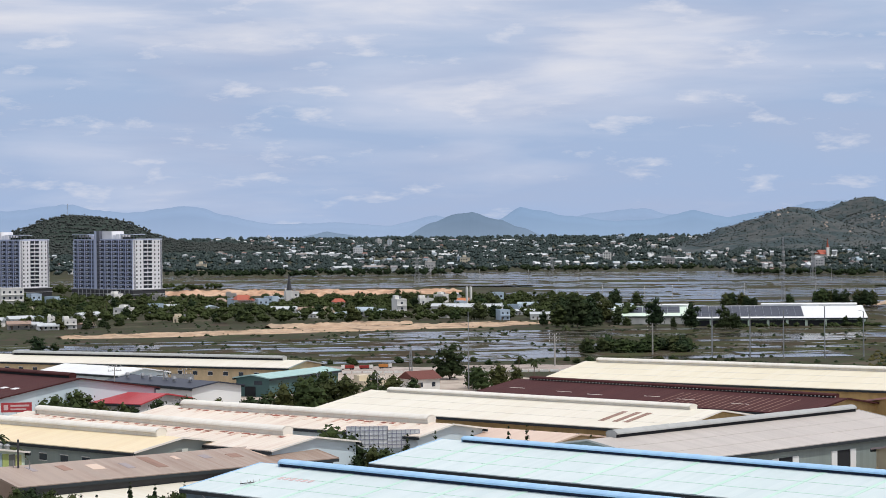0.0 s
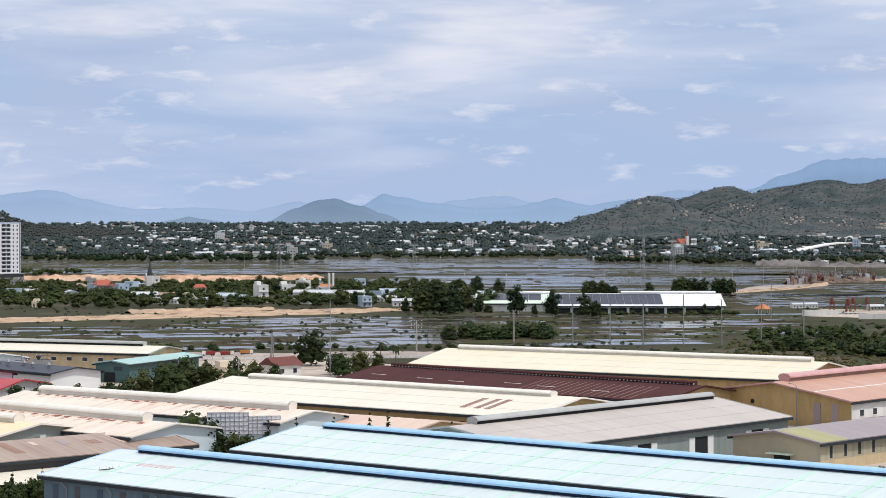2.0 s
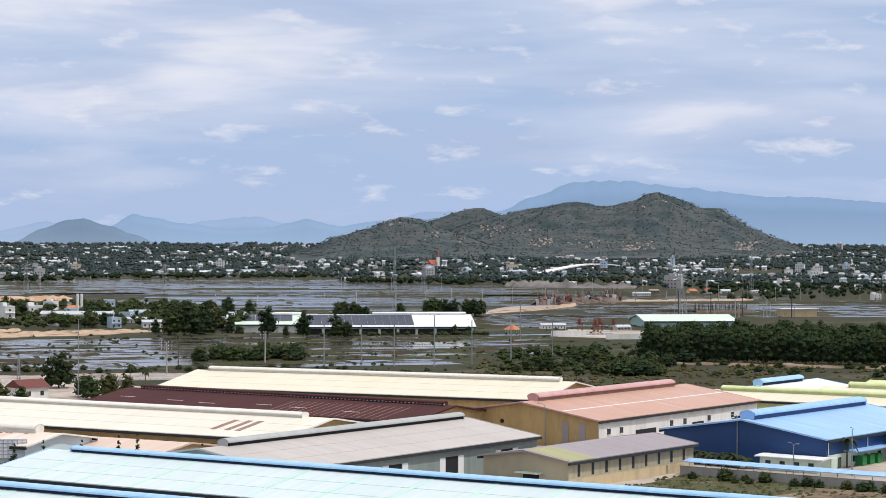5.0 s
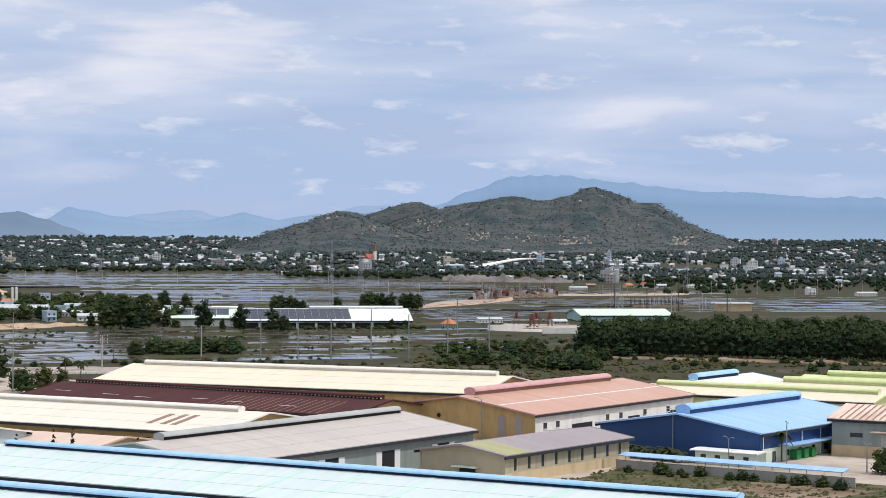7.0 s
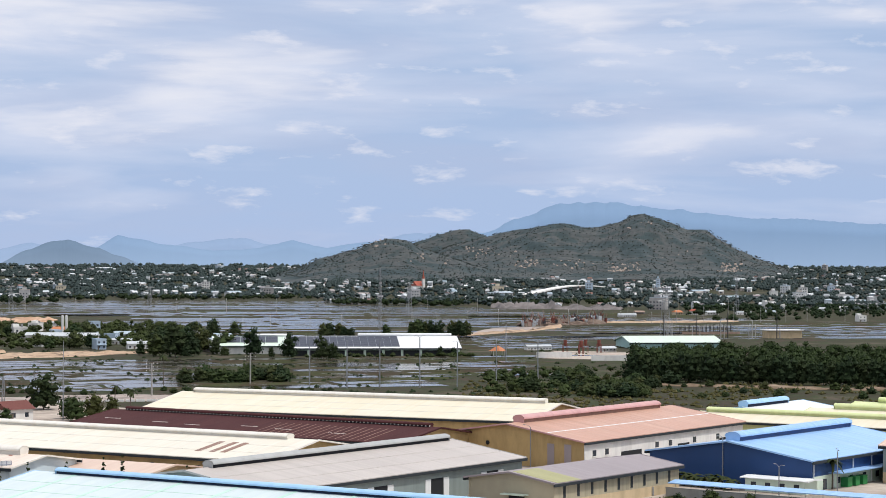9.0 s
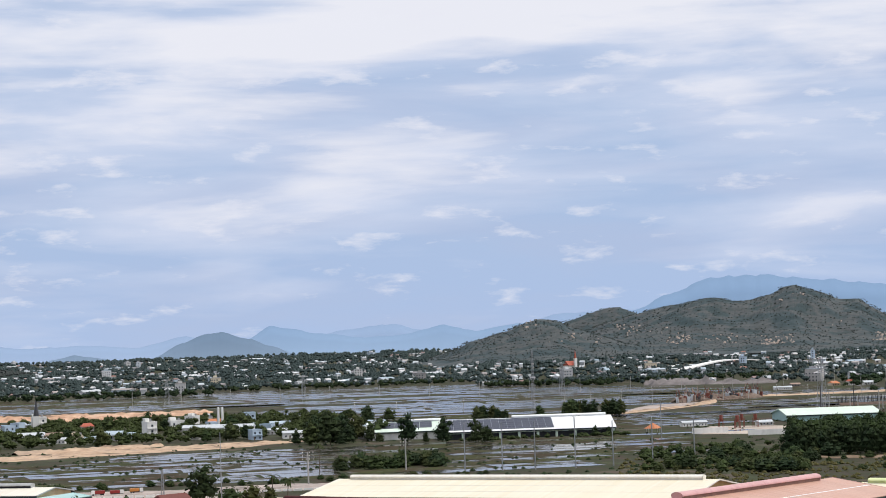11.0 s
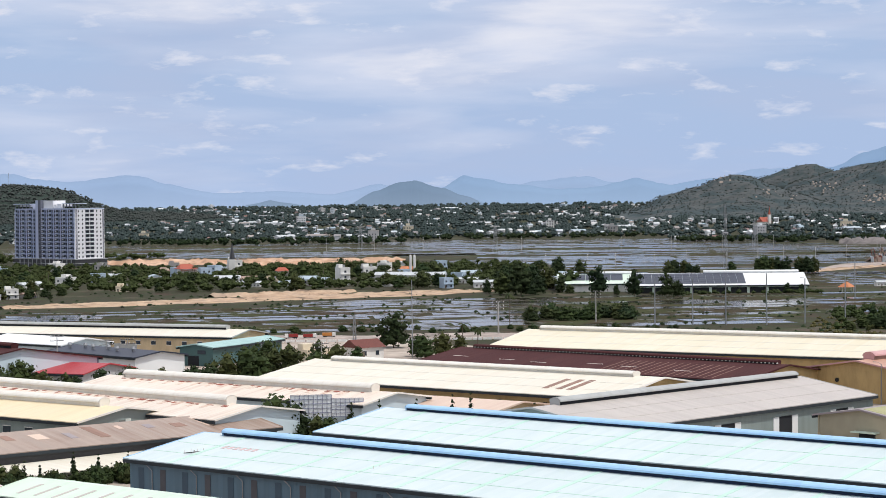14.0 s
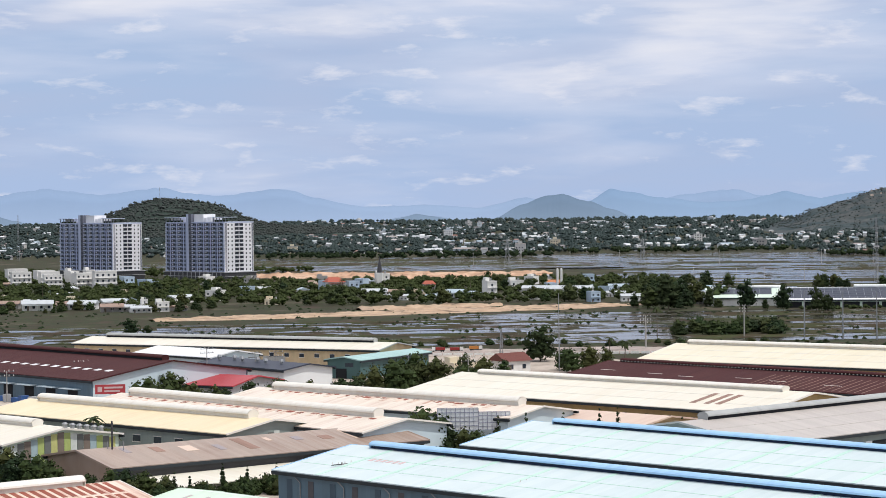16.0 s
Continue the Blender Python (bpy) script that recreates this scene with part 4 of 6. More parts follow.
def tower(cx, cy, label, LM=78.0, SM=29.0, storeys=12):
    """Apartment slab: the long front lies along x at y = 0 and faces +y; the narrow white end at x = 0 faces -x."""
    t = thing("apartment_building", label, "apartment building", pose(cx, cy, 0, 0, 0, 135.8), "apartment towers")
    fh, pod = 3.25, 7.4
    top = pod + storeys * fh
    p = block("podium", DARK_STEEL, t, (-1.5, LM + 1.5, -SM - 1.5, 1.5, 0, pod - 0.6), "dark glazed two-storey podium")
    block("cornice", GREY_PLASTER, p, (-2.0, LM + 2.0, -SM - 2.0, 2.0, pod - 0.6, pod))
    block("canopy", GREY_PLASTER, p, (-2.0, LM + 2.0, -SM - 2.0, 2.0, 3.4, 3.8))
    for i in range(13):
        block("column", GREY_PLASTER, p, (3 + i * 5.6, 3.6 + i * 5.6, 1.5, 1.8, 0, pod - 0.6))
    block("body", TOWER_SHADE_BLUE, t, (0.3, LM, -SM, 0, pod, top))
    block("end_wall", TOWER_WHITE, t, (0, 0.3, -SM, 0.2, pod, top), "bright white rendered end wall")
    block("stair_core", TOWER_GREY, t, (43, 46.5, -6, 0.9, pod, top + 7.5), "tall dark grey stair core")
    block("lift_core", TOWER_WALL, t, (46.5, 50, -6, 0.7, pod, top + 7.5), "pale lilac lift core beside the stairs")
    block("plant_room", TOWER_WHITE, t, (30, 43, -14, -2, top, top + 7.2), "white rooftop plant room")
    block("parapet", TOWER_WALL, t, (-0.2, LM + 0.2, -SM - 0.2, 0.3, top, top + 1.0))
    for x0, x1, h in ((16, 19, 3.0), (20, 25, 3.6), (26, 29, 3.0), (62, 74, 3.4)):
        block("rooftop_room", TOWER_WHITE, t, (x0, x1, -10, -2, top, top + 1.0 + h))
    # flat roofs of the pergolas on slim posts
    for a, b in ((-1.5, 15), (58, 79)):
        block("pergola_roof", TOWER_WALL, t, (a, b, -11, 1.2, top + 4.3, top + 4.8))
        for k in range(5):
            x = a + 0.4 + (b - a - 1.2) * k / 4
            block("pergola_post", TOWER_GREY, t, (x, x + 0.4, -0.6, 0.0, top + 1.0, top + 4.3))
        block("roof_planter", LEAF_DARK, t, (a + 1.5, b - 0.5, -3.5, -1.2, top + 0.8, top + 2.3), "clipped rooftop hedge")
    win = boxmesh("window", TOWER_GLASS, (-0.75, 0.75, -0.12, 0.12, 0, 1.7))
    bal = boxmesh("balcony", TOWER_WALL, (-1.5, 1.5, -0.1, 1.1, -0.15, 0.95))
    # flat dark panels give the balcony recesses their shade
    rec = boxmesh("balcony_door", TOWER_GLASS, (-1.5, 1.5, -0.1, 0.1, 0, 2.7))
    panel = boxmesh("wall_panel", TOWER_WALL, (-0.55, 0.55, -0.05, 0.22, 0.3, 3.0))
    unit = boxmesh("air_conditioner", TOWER_WHITE, (-0.45, 0.45, -0.05, 0.4, 0, 0.7))
    side = boxmesh("window", TOWER_GLASS, (-0.55, 0.55, -0.12, 0.12, 0, 1.5))
    deep = boxmesh("balcony_door", TOWER_GLASS, (-1.9, 1.9, -0.1, 0.1, 0, 2.5))
    slab = boxmesh("balcony", TOWER_WHITE, (-2.2, 2.2, -0.9, 0.1, -0.25, 0.6))
    fin = boxmesh("fin", TOWER_WALL, (-0.28, 0.28, -0.1, 0.7, pod, top))
    for x in (0.6, 9.2, 18.2, 27.2, 36.2, 54.2, 63.2, 72.2, 77.6):
        share("fin", fin, pose(x, 0, 0), t)
    for f in range(storeys):
        z = pod + f * fh
        for i in range(26):
            x = 1.9 + i * 3.0
            if 41.5 < x < 51.5:
                if i == 14:
                    share("window", win, pose(44.7, 0.95, z + 0.9), t)
                continue
            if i % 3 == 1:
                share("balcony", bal, pose(x, 0.0, z + 0.2), t)
                share("balcony_door", rec, pose(x, 0.06, z + 0.3), t)
                share("air_conditioner", unit, pose(x + 1.3, 0.3, z + 1.9), t)
            else:
                share("window", win, pose(x, 0.03, z + 0.95), t)
                share("wall_panel", panel, pose(x + (1.35 if i % 3 == 2 else -1.35), 0.0, z), t)
        for y in (-3.6, -7.4, -SM + 7.4, -SM + 3.6):
            share("window", side, pose(-0.02, y, z + 0.9, 0, 0, 90), t)
        for y in (-12.2, -16.8):
            share("balcony_door", deep, pose(-0.02, y, z + 0.4, 0, 0, 90), t)
            share("balcony", slab, pose(-0.02, y, z + 0.2, 0, 0, -90), t)
    for y in (-1.0, -1.9, -SM + 1.5, -SM + 0.7):
        block("facade_line", TOWER_GREY, t, (-0.2, 0.0, y - 0.22, y + 0.22, pod, top), "dark grey vertical groove strip")
    return t


tower(-245, 1683, "twelve-storey grey and white apartment slab on a dark podium")
tower(-349, 1757, "twelve-storey apartment slab behind its twin, white end wall")


# ---- plants ----
def leaf_cloud(rnd, lobes, n, leaf, flat=0.8):
    """Small leaf faces scattered over lobes of (x, y, z, radius); returns vertices and faces."""
    V, F = [], []
    tot = sum(l[3] ** 2 for l in lobes)
    for x, y, z, r in lobes:
        for _ in range(max(4, int(n * r * r / tot))):
            d = Vector((rnd.gauss(0, 1), rnd.gauss(0, 1), rnd.gauss(0.25, 1)))
            if d.length < 0.01:
                continue
            d.normalize()
            c = Vector((x, y, z)) + Vector((d.x * r, d.y * r, d.z * r * flat)) * rnd.uniform(0.72, 1.08)
            nrm = (d + Vector((rnd.gauss(0, 0.45), rnd.gauss(0, 0.45), rnd.gauss(0.1, 0.45)))).normalized()
            u = nrm.orthogonal().normalized()
            w = nrm.cross(u)
            a = rnd.uniform(0, 6.28)
            u, w = u * math.cos(a) + w * math.sin(a), w * math.cos(a) - u * math.sin(a)
            s = leaf * rnd.uniform(0.6, 1.3)
            k = len(V)
            V += [c + u * s, c + w * s * 0.7 + nrm * s * 0.2, c - u * s * 0.8, c - w * s * 0.75]
            F.append((k, k + 1, k + 2, k + 3))
    return V, F


def mesh_from(name, V, F, mat):
    me = bpy.data.meshes.new(name)
    me.from_pydata([tuple(v) for v in V], [], F)
    me.materials.append(mat)
    return me


def tree_lobes(rnd, h, w, low=0.2):
    n = rnd.randint(8, 11)
    out = [(0, 0, h * 0.66, w * 0.34), (rnd.uniform(-0.1, 0.1) * w, rnd.uniform(-0.1, 0.1) * w, h * 0.86, w * 0.2), (0, 0, h * 0.40, w * 0.34)] + [(0.24 * w * math.cos(a), 0.24 * w * math.sin(a), h * 0.24, w * 0.25) for a in (0.3, 1.6, 2.8, 4.1, 5.3)]
    for i in range(n):
        a = i * 2.4 + rnd.uniform(-0.4, 0.4)
        q = rnd.uniform(0.16, 0.34) * w
        r = w * rnd.uniform(0.16, 0.26)
        out.append((q * math.cos(a), q * math.sin(a), max(h * (low + 0.65 * (i + 0.5) / n), r * 0.8), r))
    return out


def add_core(V, F, lobes, k=0.74, flat=0.8):
    """Dense inner foliage so that no sky shows through the middle of a crown."""
    for x, y, z, r in lobes:
        b = len(V)
        r *= k
        V += [Vector((x + r, y, z)), Vector((x - r, y, z)), Vector((x, y + r, z)), Vector((x, y - r, z)), Vector((x, y, z + r * flat)), Vector((x, y, z - r * flat))]
        F += [(b + i, b + j, b + 4) for i, j in ((0, 2), (2, 1), (1, 3), (3, 0))] + [(b + j, b + i, b + 5) for i, j in ((0, 2), (2, 1), (1, 3), (3, 0))]


def make_tree(seed, h, w, mat, label, n=520, leaf=0.5, low=0.12):
    rnd = random.Random(seed)
    t = thing("tree", label, "tree", pose(0, 0, -100))
    lobes = tree_lobes(rnd, h, w, low)
    V, F = leaf_cloud(rnd, lobes, n, leaf)
    add_core(V, F, lobes)
    c = new("crown", mesh_from("crown", V, F, mat))
    c.parent = t
    bm = bmesh.new()
    tube(bm, (0, 0, -0.2), (0.1, 0, h * 0.35), 0.035 * h * 0.6, 0.02 * h * 0.6)
    tube(bm, (0.1, 0, h * 0.35), (0, 0.1, h * 0.7), 0.02 * h * 0.6, 0.008 * h)
    for x, y, z, r in lobes[8:12]:
        tube(bm, (0.05, 0, h * 0.33), (x, y, z), 0.012 * h * 0.6, 0.004 * h)
    part("trunk", bm, BARK, t)
    return t


protos = [make_tree(100 + i, 10.0, 9.0 + (i % 3) * 1.5, (LEAF_DARK, LEAF_MID, LEAF_OLIVE, LEAF_DARK)[i % 4], "broad leafy tree with a dense dark green crown") for i in range(7)]
bush_protos = [make_tree(200 + i, 4.0, 6.5, (LEAF_MID, LEAF_OLIVE, LEAF_DARK)[i % 3], "low spreading green shrub on rough ground", 260, 0.4, 0.05) for i in range(4)]
for b in bush_protos:
    b["category"] = "shrub"
    b.name = "shrub"


def put_tree(x, y, h, rnd, kind=None, squash=1.0, group="", label=""):
    src = kind or rnd.choice(protos)
    base = 4.0 if src in bush_protos else 10.0
    s = h / base
    m = Matrix.Translation((x, y, ground_z(x, y))) @ Matrix.Rotation(rnd.uniform(0, 6.28), 4, "Z") @ Matrix.Diagonal((s * squash, s * squash, s, 1))
    ob = copy_thing(src, m)
    ob.matrix_basis = m
    return tagged(ob, label, "", group)


def make_palm(x, y, h, seed):
    rnd = random.Random(seed)
    t = thing("palm", "coconut palm with drooping feathery fronds", "palm", pose(x, y, ground_z(x, y), 0, 0, rnd.uniform(0, 360)), "palms")
    bm = bmesh.new()
    tube(bm, (0, 0, -0.1), (0.2, 0, h * 0.5), 0.22, 0.17)
    tube(bm, (0.2, 0, h * 0.5), (0.5, 0, h), 0.17, 0.13)
    part("trunk", bm, BARK, t)
    for i in range(13):
        a = i / 13 * 6.28 + rnd.uniform(-0.2, 0.2)
        el = rnd.uniform(-0.2, 0.9)
        L = rnd.uniform(2.4, 3.2)
        bm = bmesh.new()
        prev = None
        for k in range(7):
            f = k / 6
            r = L * f * math.cos(el * (1 - f))
            z = h + L * (math.sin(el) * f - 0.75 * f * f)
            wd = 0.48 * (1 - 0.85 * abs(f - 0.35))
            c, s = math.cos(a), math.sin(a)
            p = Vector((0.5 + r * c, r * s, z))
            sd = Vector((-s, c, -0.35)) * wd
            sd2 = Vector((s, -c, -0.35)) * wd
            cur = (bm.verts.new(p + sd), bm.verts.new(p), bm.verts.new(p + sd2))
            if prev:
                bm.faces.new((prev[0], prev[1], cur[1], cur[0]))
                bm.faces.new((prev[1], prev[2], cur[2], cur[1]))
            prev = cur
        part("frond", bm, LEAF_OLIVE, t)
    return t


def make_cypress(x, y, h, seed):
    rnd = random.Random(seed)
    t = thing("cypress", "slim dark columnar tree beside the halls", "tree", pose(x, y, 0), "columnar trees")
    lobes = [(0, 0, h * (0.12 + 0.8 * i / 6), 0.11 * h * (1.15 - 0.9 * i / 6)) for i in range(7)]
    V, F = leaf_cloud(rnd, lobes, 260, 0.28, 1.2)
    add_core(V, F, lobes, 0.75, 1.2)
    c = new("crown", mesh_from("crown", V, F, LEAF_DARK))
    c.parent = t
    bm = bmesh.new()
    tube(bm, (0, 0, 0), (0, 0, h * 0.5), 0.12, 0.05)
    part("trunk", bm, BARK, t)


def wood(name, label, spots, leaf, n, mat, seed):
    """Uncountable trees as one mass: spots of (x, y, base z, height, width)."""
    rnd = random.Random(seed)
    V, F = [], []
    for x, y, z, h, w in spots:
        lobes = [(x, y, z + h * 0.62, w * 0.40)] + [(x + rnd.uniform(-0.32, 0.32) * w, y + rnd.uniform(-0.3, 0.3) * w, z + h * rnd.uniform(0.3, 0.78), w * rnd.uniform(0.2, 0.3)) for _ in range(3)]
        v, f = leaf_cloud(rnd, lobes, n, leaf * w / 8.0)
        b = len(V)
        V += v
        F += [tuple(i + b for i in q) for q in f]
        add_core(V, F, lobes if n > 30 else lobes[:1], 0.8 if n > 30 else 1.0)
    return tagged(new(name, mesh_from(name, V, F, mat)), label, "trees", kind="stuff")


# single trees and palms that stand out
R = random.Random(42)
put_tree(2, 742, 13.0, R, protos[0], 1.15, label="tall dark tree beside a slender mast")
for x, y, h in ((71, 1127, 17), (62, 1142, 12), (82, 1140, 10.5), (94, 1152, 9), (54, 1150, 8), (101, 1170, 12), (79, 1165, 16), (112, 1185, 10), (66, 1180, 15), (90, 1190, 14), (76, 1122, 7), (98, 1140, 5)):
    put_tree(x, y, h, R, R.choice(protos), R.uniform(0.8, 1.15), "grove by the village")
for x, y, h in ((111, 1118, 16), (128, 1100, 14), (143, 1085, 13), (149, 1088, 9), (210, 1112, 6), (218, 1115, 5), (120, 1112, 6)):
    put_tree(x, y, h, R, protos[0] if h > 10 else protos[3], 0.8, "trees before the solar hall")
for x, y, h in ((26, 741, 8), (31, 735, 7), (-95, 455, 8.5), (-91, 449, 6.5), (177, 458, 6.5), (52, 905, 11), (-300, 1290, 11), (-200, 1265, 12), (-120, 1330, 11), (-40, 1340, 11), (-41, 459, 7.5), (-37, 461, 7.0)):
    make_palm(x, y, h, int(x * 7 + y))
for i in range(9):
    make_palm(154 - 1.6 * i, 460.5 + 2.0 * i, 2.2 + 0.3 * (i % 3), 300 + i)
for i in range(16):
    make_palm(-30 + 6.2 * i + R.uniform(-1, 1), 381 - 5.8 * i + R.uniform(-3, -1), R.uniform(2.5, 4.0), 900 + i)
for x, y, h in ((-66, 386, 5.5), (-63.5, 388, 4.5), (-58, 392, 6.5), (-54, 396, 5.5), (-49, 400, 5.5), (-44, 405, 6), (-40, 409, 6.5), (-2, 458, 9.5), (6, 462, 9), (14, 465, 9.5), (18, 466, 9.8), (-8, 455, 9), (31, 450, 9)):
    make_cypress(x, y, h, int(x * 3 + y))
for i in range(46):
    put_tree(-70 + 28 * (i / 45), 378 + 26 * (i / 45) + R.uniform(-5, 3), R.uniform(2, 3.6), R, R.choice(bush_protos), 0.8, "shrubs between the halls")
for x, y, h in ((-104, 412, 7.5), (-100, 409, 7), (-108, 416, 7), (-96, 404, 6.5), (-92, 400, 6), (-101, 404, 6), (-72, 389, 5.2), (-76, 391, 5.4), (-68, 387, 4.6), (-79, 394, 5), (-83, 392, 4.5), (-74, 386, 4.2), (-118, 604, 9), (-113, 607, 8.5), (-108, 602, 9), (-103, 598, 8), (-98, 594, 5), (-86, 588, 4.5), (-76, 582, 4.5), (-124, 610, 6), (-24, 460, 10), (-20, 457, 8), (-15, 455, 6), (-12, 452, 6), (-27, 463, 7), (-8, 455, 6), (32, 452, 6),
                (-97, 560, 9), (-104, 566, 9), (-90, 552, 9), (-84, 556, 8), (-76, 566, 8), (-70, 575, 8), (-62, 580, 7), (-54, 588, 7), (-20, 604, 9), (-28, 612, 11), (-34, 616, 10), (-39, 605, 10), (-46, 605, 9), (-36, 628, 11), (-42, 636, 9), (-50, 592, 7), (-30, 650, 8), (-16, 665, 7), (-22, 672, 8), (-10, 668, 6), (12, 690, 8), (18, 700, 8), (24, 706, 7), (10, 700, 7), (190, 430, 6), (196, 425, 7), (186, 405, 6), (192, 398, 7)):
    put_tree(x, y, h, R, None, 1.0, "trees among the halls")
for i in range(34):
    f = i / 33
    put_tree(-33 + 105 * f + R.uniform(-1.5, 1.5), 373 - 97 * f + R.uniform(-4, 0), R.uniform(1.5, 3.4), R, R.choice(bush_protos), 0.9, "shrubs along the blue hall")
for i in range(16):
    f = R.random()
    put_tree(136 + 40 * f + R.uniform(-2, 2), 450 - 44 * f + R.uniform(-6, 1) - 4, R.uniform(1.2, 2.6), R, R.choice(bush_protos), 1.0, "shrubs along the boundary wall")

# dense plantation: the front rows one by one, the rest as a mass
mass = []
for i in range(560):
    u, v = R.random(), R.random()
    x = 250 + 270 * u
    y0 = 878 - 0.58 * (x - 246)
    y = y0 + 6 + v * (150 + 0.3 * (x - 250))
    if x < 0.284 * y:
        continue
    mass.append((x, y, 0, R.uniform(9.5, 15.5), R.uniform(6, 9.5)))
wood("plantation", "dense dark green plantation of even-aged trees", mass, 0.5, 150, LEAF_MID, 7)
for i in range(48):
    x = 248 + 150 * i / 47
    put_tree(x, 878 - 0.58 * (x - 246) + R.uniform(-2, 3), R.uniform(9.5, 13.5), R, R.choice((protos[0], protos[3], protos[4])), 0.8, "front of the plantation")
for i in range(110):
    x = R.uniform(118, 262)
    y = R.uniform(800, 960) - 0.30 * (x - 120)
    if x < 0.212 * y:
        continue
    put_tree(x, y, R.uniform(1.2, 5.5), R, R.choice(bush_protos + [protos[1], protos[2]]), R.uniform(0.8, 1.5), "scrub before the plantation")
for i in range(60):
    x = R.uniform(262, 420)
    put_tree(x, 838 - 0.62 * (x - 262) + R.uniform(-70, 6), R.uniform(1.2, 3.2), R, R.choice(bush_protos), 1.1, "scrub before the plantation")
for i in range(34):
    put_tree(R.uniform(60, 108), 905 + R.uniform(-14, 16), R.uniform(3, 6.5), R, R.choice(bush_protos + [protos[2]]), 1.0, "scrub on the field bank")
for i in range(40):
    put_tree(R.uniform(-90, 120), 828 + R.uniform(-10, 14), R.uniform(1, 2.6), R, R.choice(bush_protos), 1.2, "scrub on the field edge")
for x, y, h in ((-262, 905, 8), (-172, 900, 9), (-165, 902, 6)):
    put_tree(x, y, h, R, protos[0], 1.0, "trees at the field edge")
for x, y, h, n in ((210, 1420, 9, 6), (262, 1400, 11, 12), (190, 1420, 8, 4)):
    for i in range(n):
        put_tree(x + R.uniform(-22, 22), y + R.uniform(-10, 10), h * R.uniform(0.6, 1.1), R, None, 1.0, "trees behind the solar hall")

tufts = []
for i in range(2000):
    x, y = R.uniform(-340, 440), R.uniform(800, 1230)
    if abs(x) > 0.5 * y or noise.noise(Vector((x * 0.03, y * 0.02, 60))) < -0.05:
        continue
    tufts.append((x, y, -0.1, R.uniform(0.2, 0.55), R.uniform(1.0, 3.2)))
wood("weeds", "low weeds and grass tufts along field banks", tufts, 0.9, 7, LEAF_DARK, 81)
low = []
for i in range(900):
    x, y = R.uniform(110, 330), R.uniform(770, 1010)
    if x < 0.212 * y or y > 990 - 0.30 * (x - 120) or x > 0.275 * y + 14 or noise.noise(Vector((x * 0.03, y * 0.03, 70))) < -0.15:
        continue
    low.append((x, y, 0, R.uniform(1.2, 4.2), R.uniform(3, 6.5)))
for i in range(60):
    low.append((R.uniform(138, 228), 1112 + R.uniform(-3, 4), 0, R.uniform(1.0, 2.6), R.uniform(2.5, 5)))
wood("scrub", "dense low scrub on waste ground", low, 0.55, 34, LEAF_MID, 82)
verge = []
for i in range(3800):
    x, y = R.uniform(110, 430), R.uniform(660, 890)
    if x < 0.2 * y or y > 885 - 0.55 * (x - 246) or noise.noise(Vector((x * 0.03, y * 0.05, 33))) < -0.1:
        continue
    verge.append((x, y, -0.1, R.uniform(0.25, 0.9), R.uniform(1.0, 3.0)))
wood("weeds", "rank green weeds on waste ground below the plantation", verge, 0.9, 8, LEAF_GRASS, 84)
lot = [(R.uniform(118, 190), R.uniform(372, 452), -0.1, R.uniform(0.2, 0.4), R.uniform(0.6, 1.6)) for i in range(1100)]
wood("weeds", "tufts of grass on a rough lot", [q for q in lot if q[0] + q[1] < 592 and q[1] - q[0] < 314], 0.9, 10, LEAF_GRASS, 83)


# ---- village houses ----
H_WHITE = plaster("house_white", (0.74, 0.73, 0.70), 0.25, 0.85, 0.2)
H_BLUE = plaster("house_pale_blue", (0.46, 0.56, 0.66), 0.25, 0.85, 0.2)
H_LILAC = plaster("house_lilac", (0.44, 0.43, 0.55), 0.25, 0.85, 0.2)
H_CREAM = plaster("house_cream", (0.66, 0.58, 0.44), 0.25, 0.85, 0.2)
H_GREY = plaster("house_bare_cement", (0.34, 0.33, 0.32), 0.35, 0.9, 0.2)
TILE_RED = plain("red_tile", (0.40, 0.10, 0.06), 0.8, 0, 0.5, 2.0)
TILE_ORANGE = plain("orange_tile", (0.52, 0.20, 0.09), 0.8, 0, 0.5, 2.0)
TILE_DARK = plain("dark_red_tile", (0.15, 0.045, 0.035), 0.8, 0, 0.5, 2.0)
TIN = plain("tin_roof", (0.55, 0.58, 0.60), 0.5, 0.2, 0.3, 0.4)
TIN_RUST = plain("rusty_tin_roof", (0.34, 0.24, 0.19), 0.7, 0.1, 0.5, 0.4)
TIN_BLUE = plain("blue_tin_roof", (0.40, 0.48, 0.54), 0.5, 0.1, 0.3, 0.4)


def windows_on(t, w, d, floors, fh):
    me = boxmesh("window", GLASS_DARK, (-0.6, 0.6, -0.06, 0.06, 0, 1.3))
    n = max(1, int(w / 3.2))
    for f in range(floors):
        for i in range(n):
            x = -w / 2 + w * (i + 0.5) / n
            share("window", me, pose(x, -d / 2 - 0.02, f * fh + 1.0), t)
    block("door", TIMBER, t, (-w * 0.32 - 0.5, -w * 0.32 + 0.5, -d / 2 - 0.1, -d / 2 + 0.02, 0, 2.1))


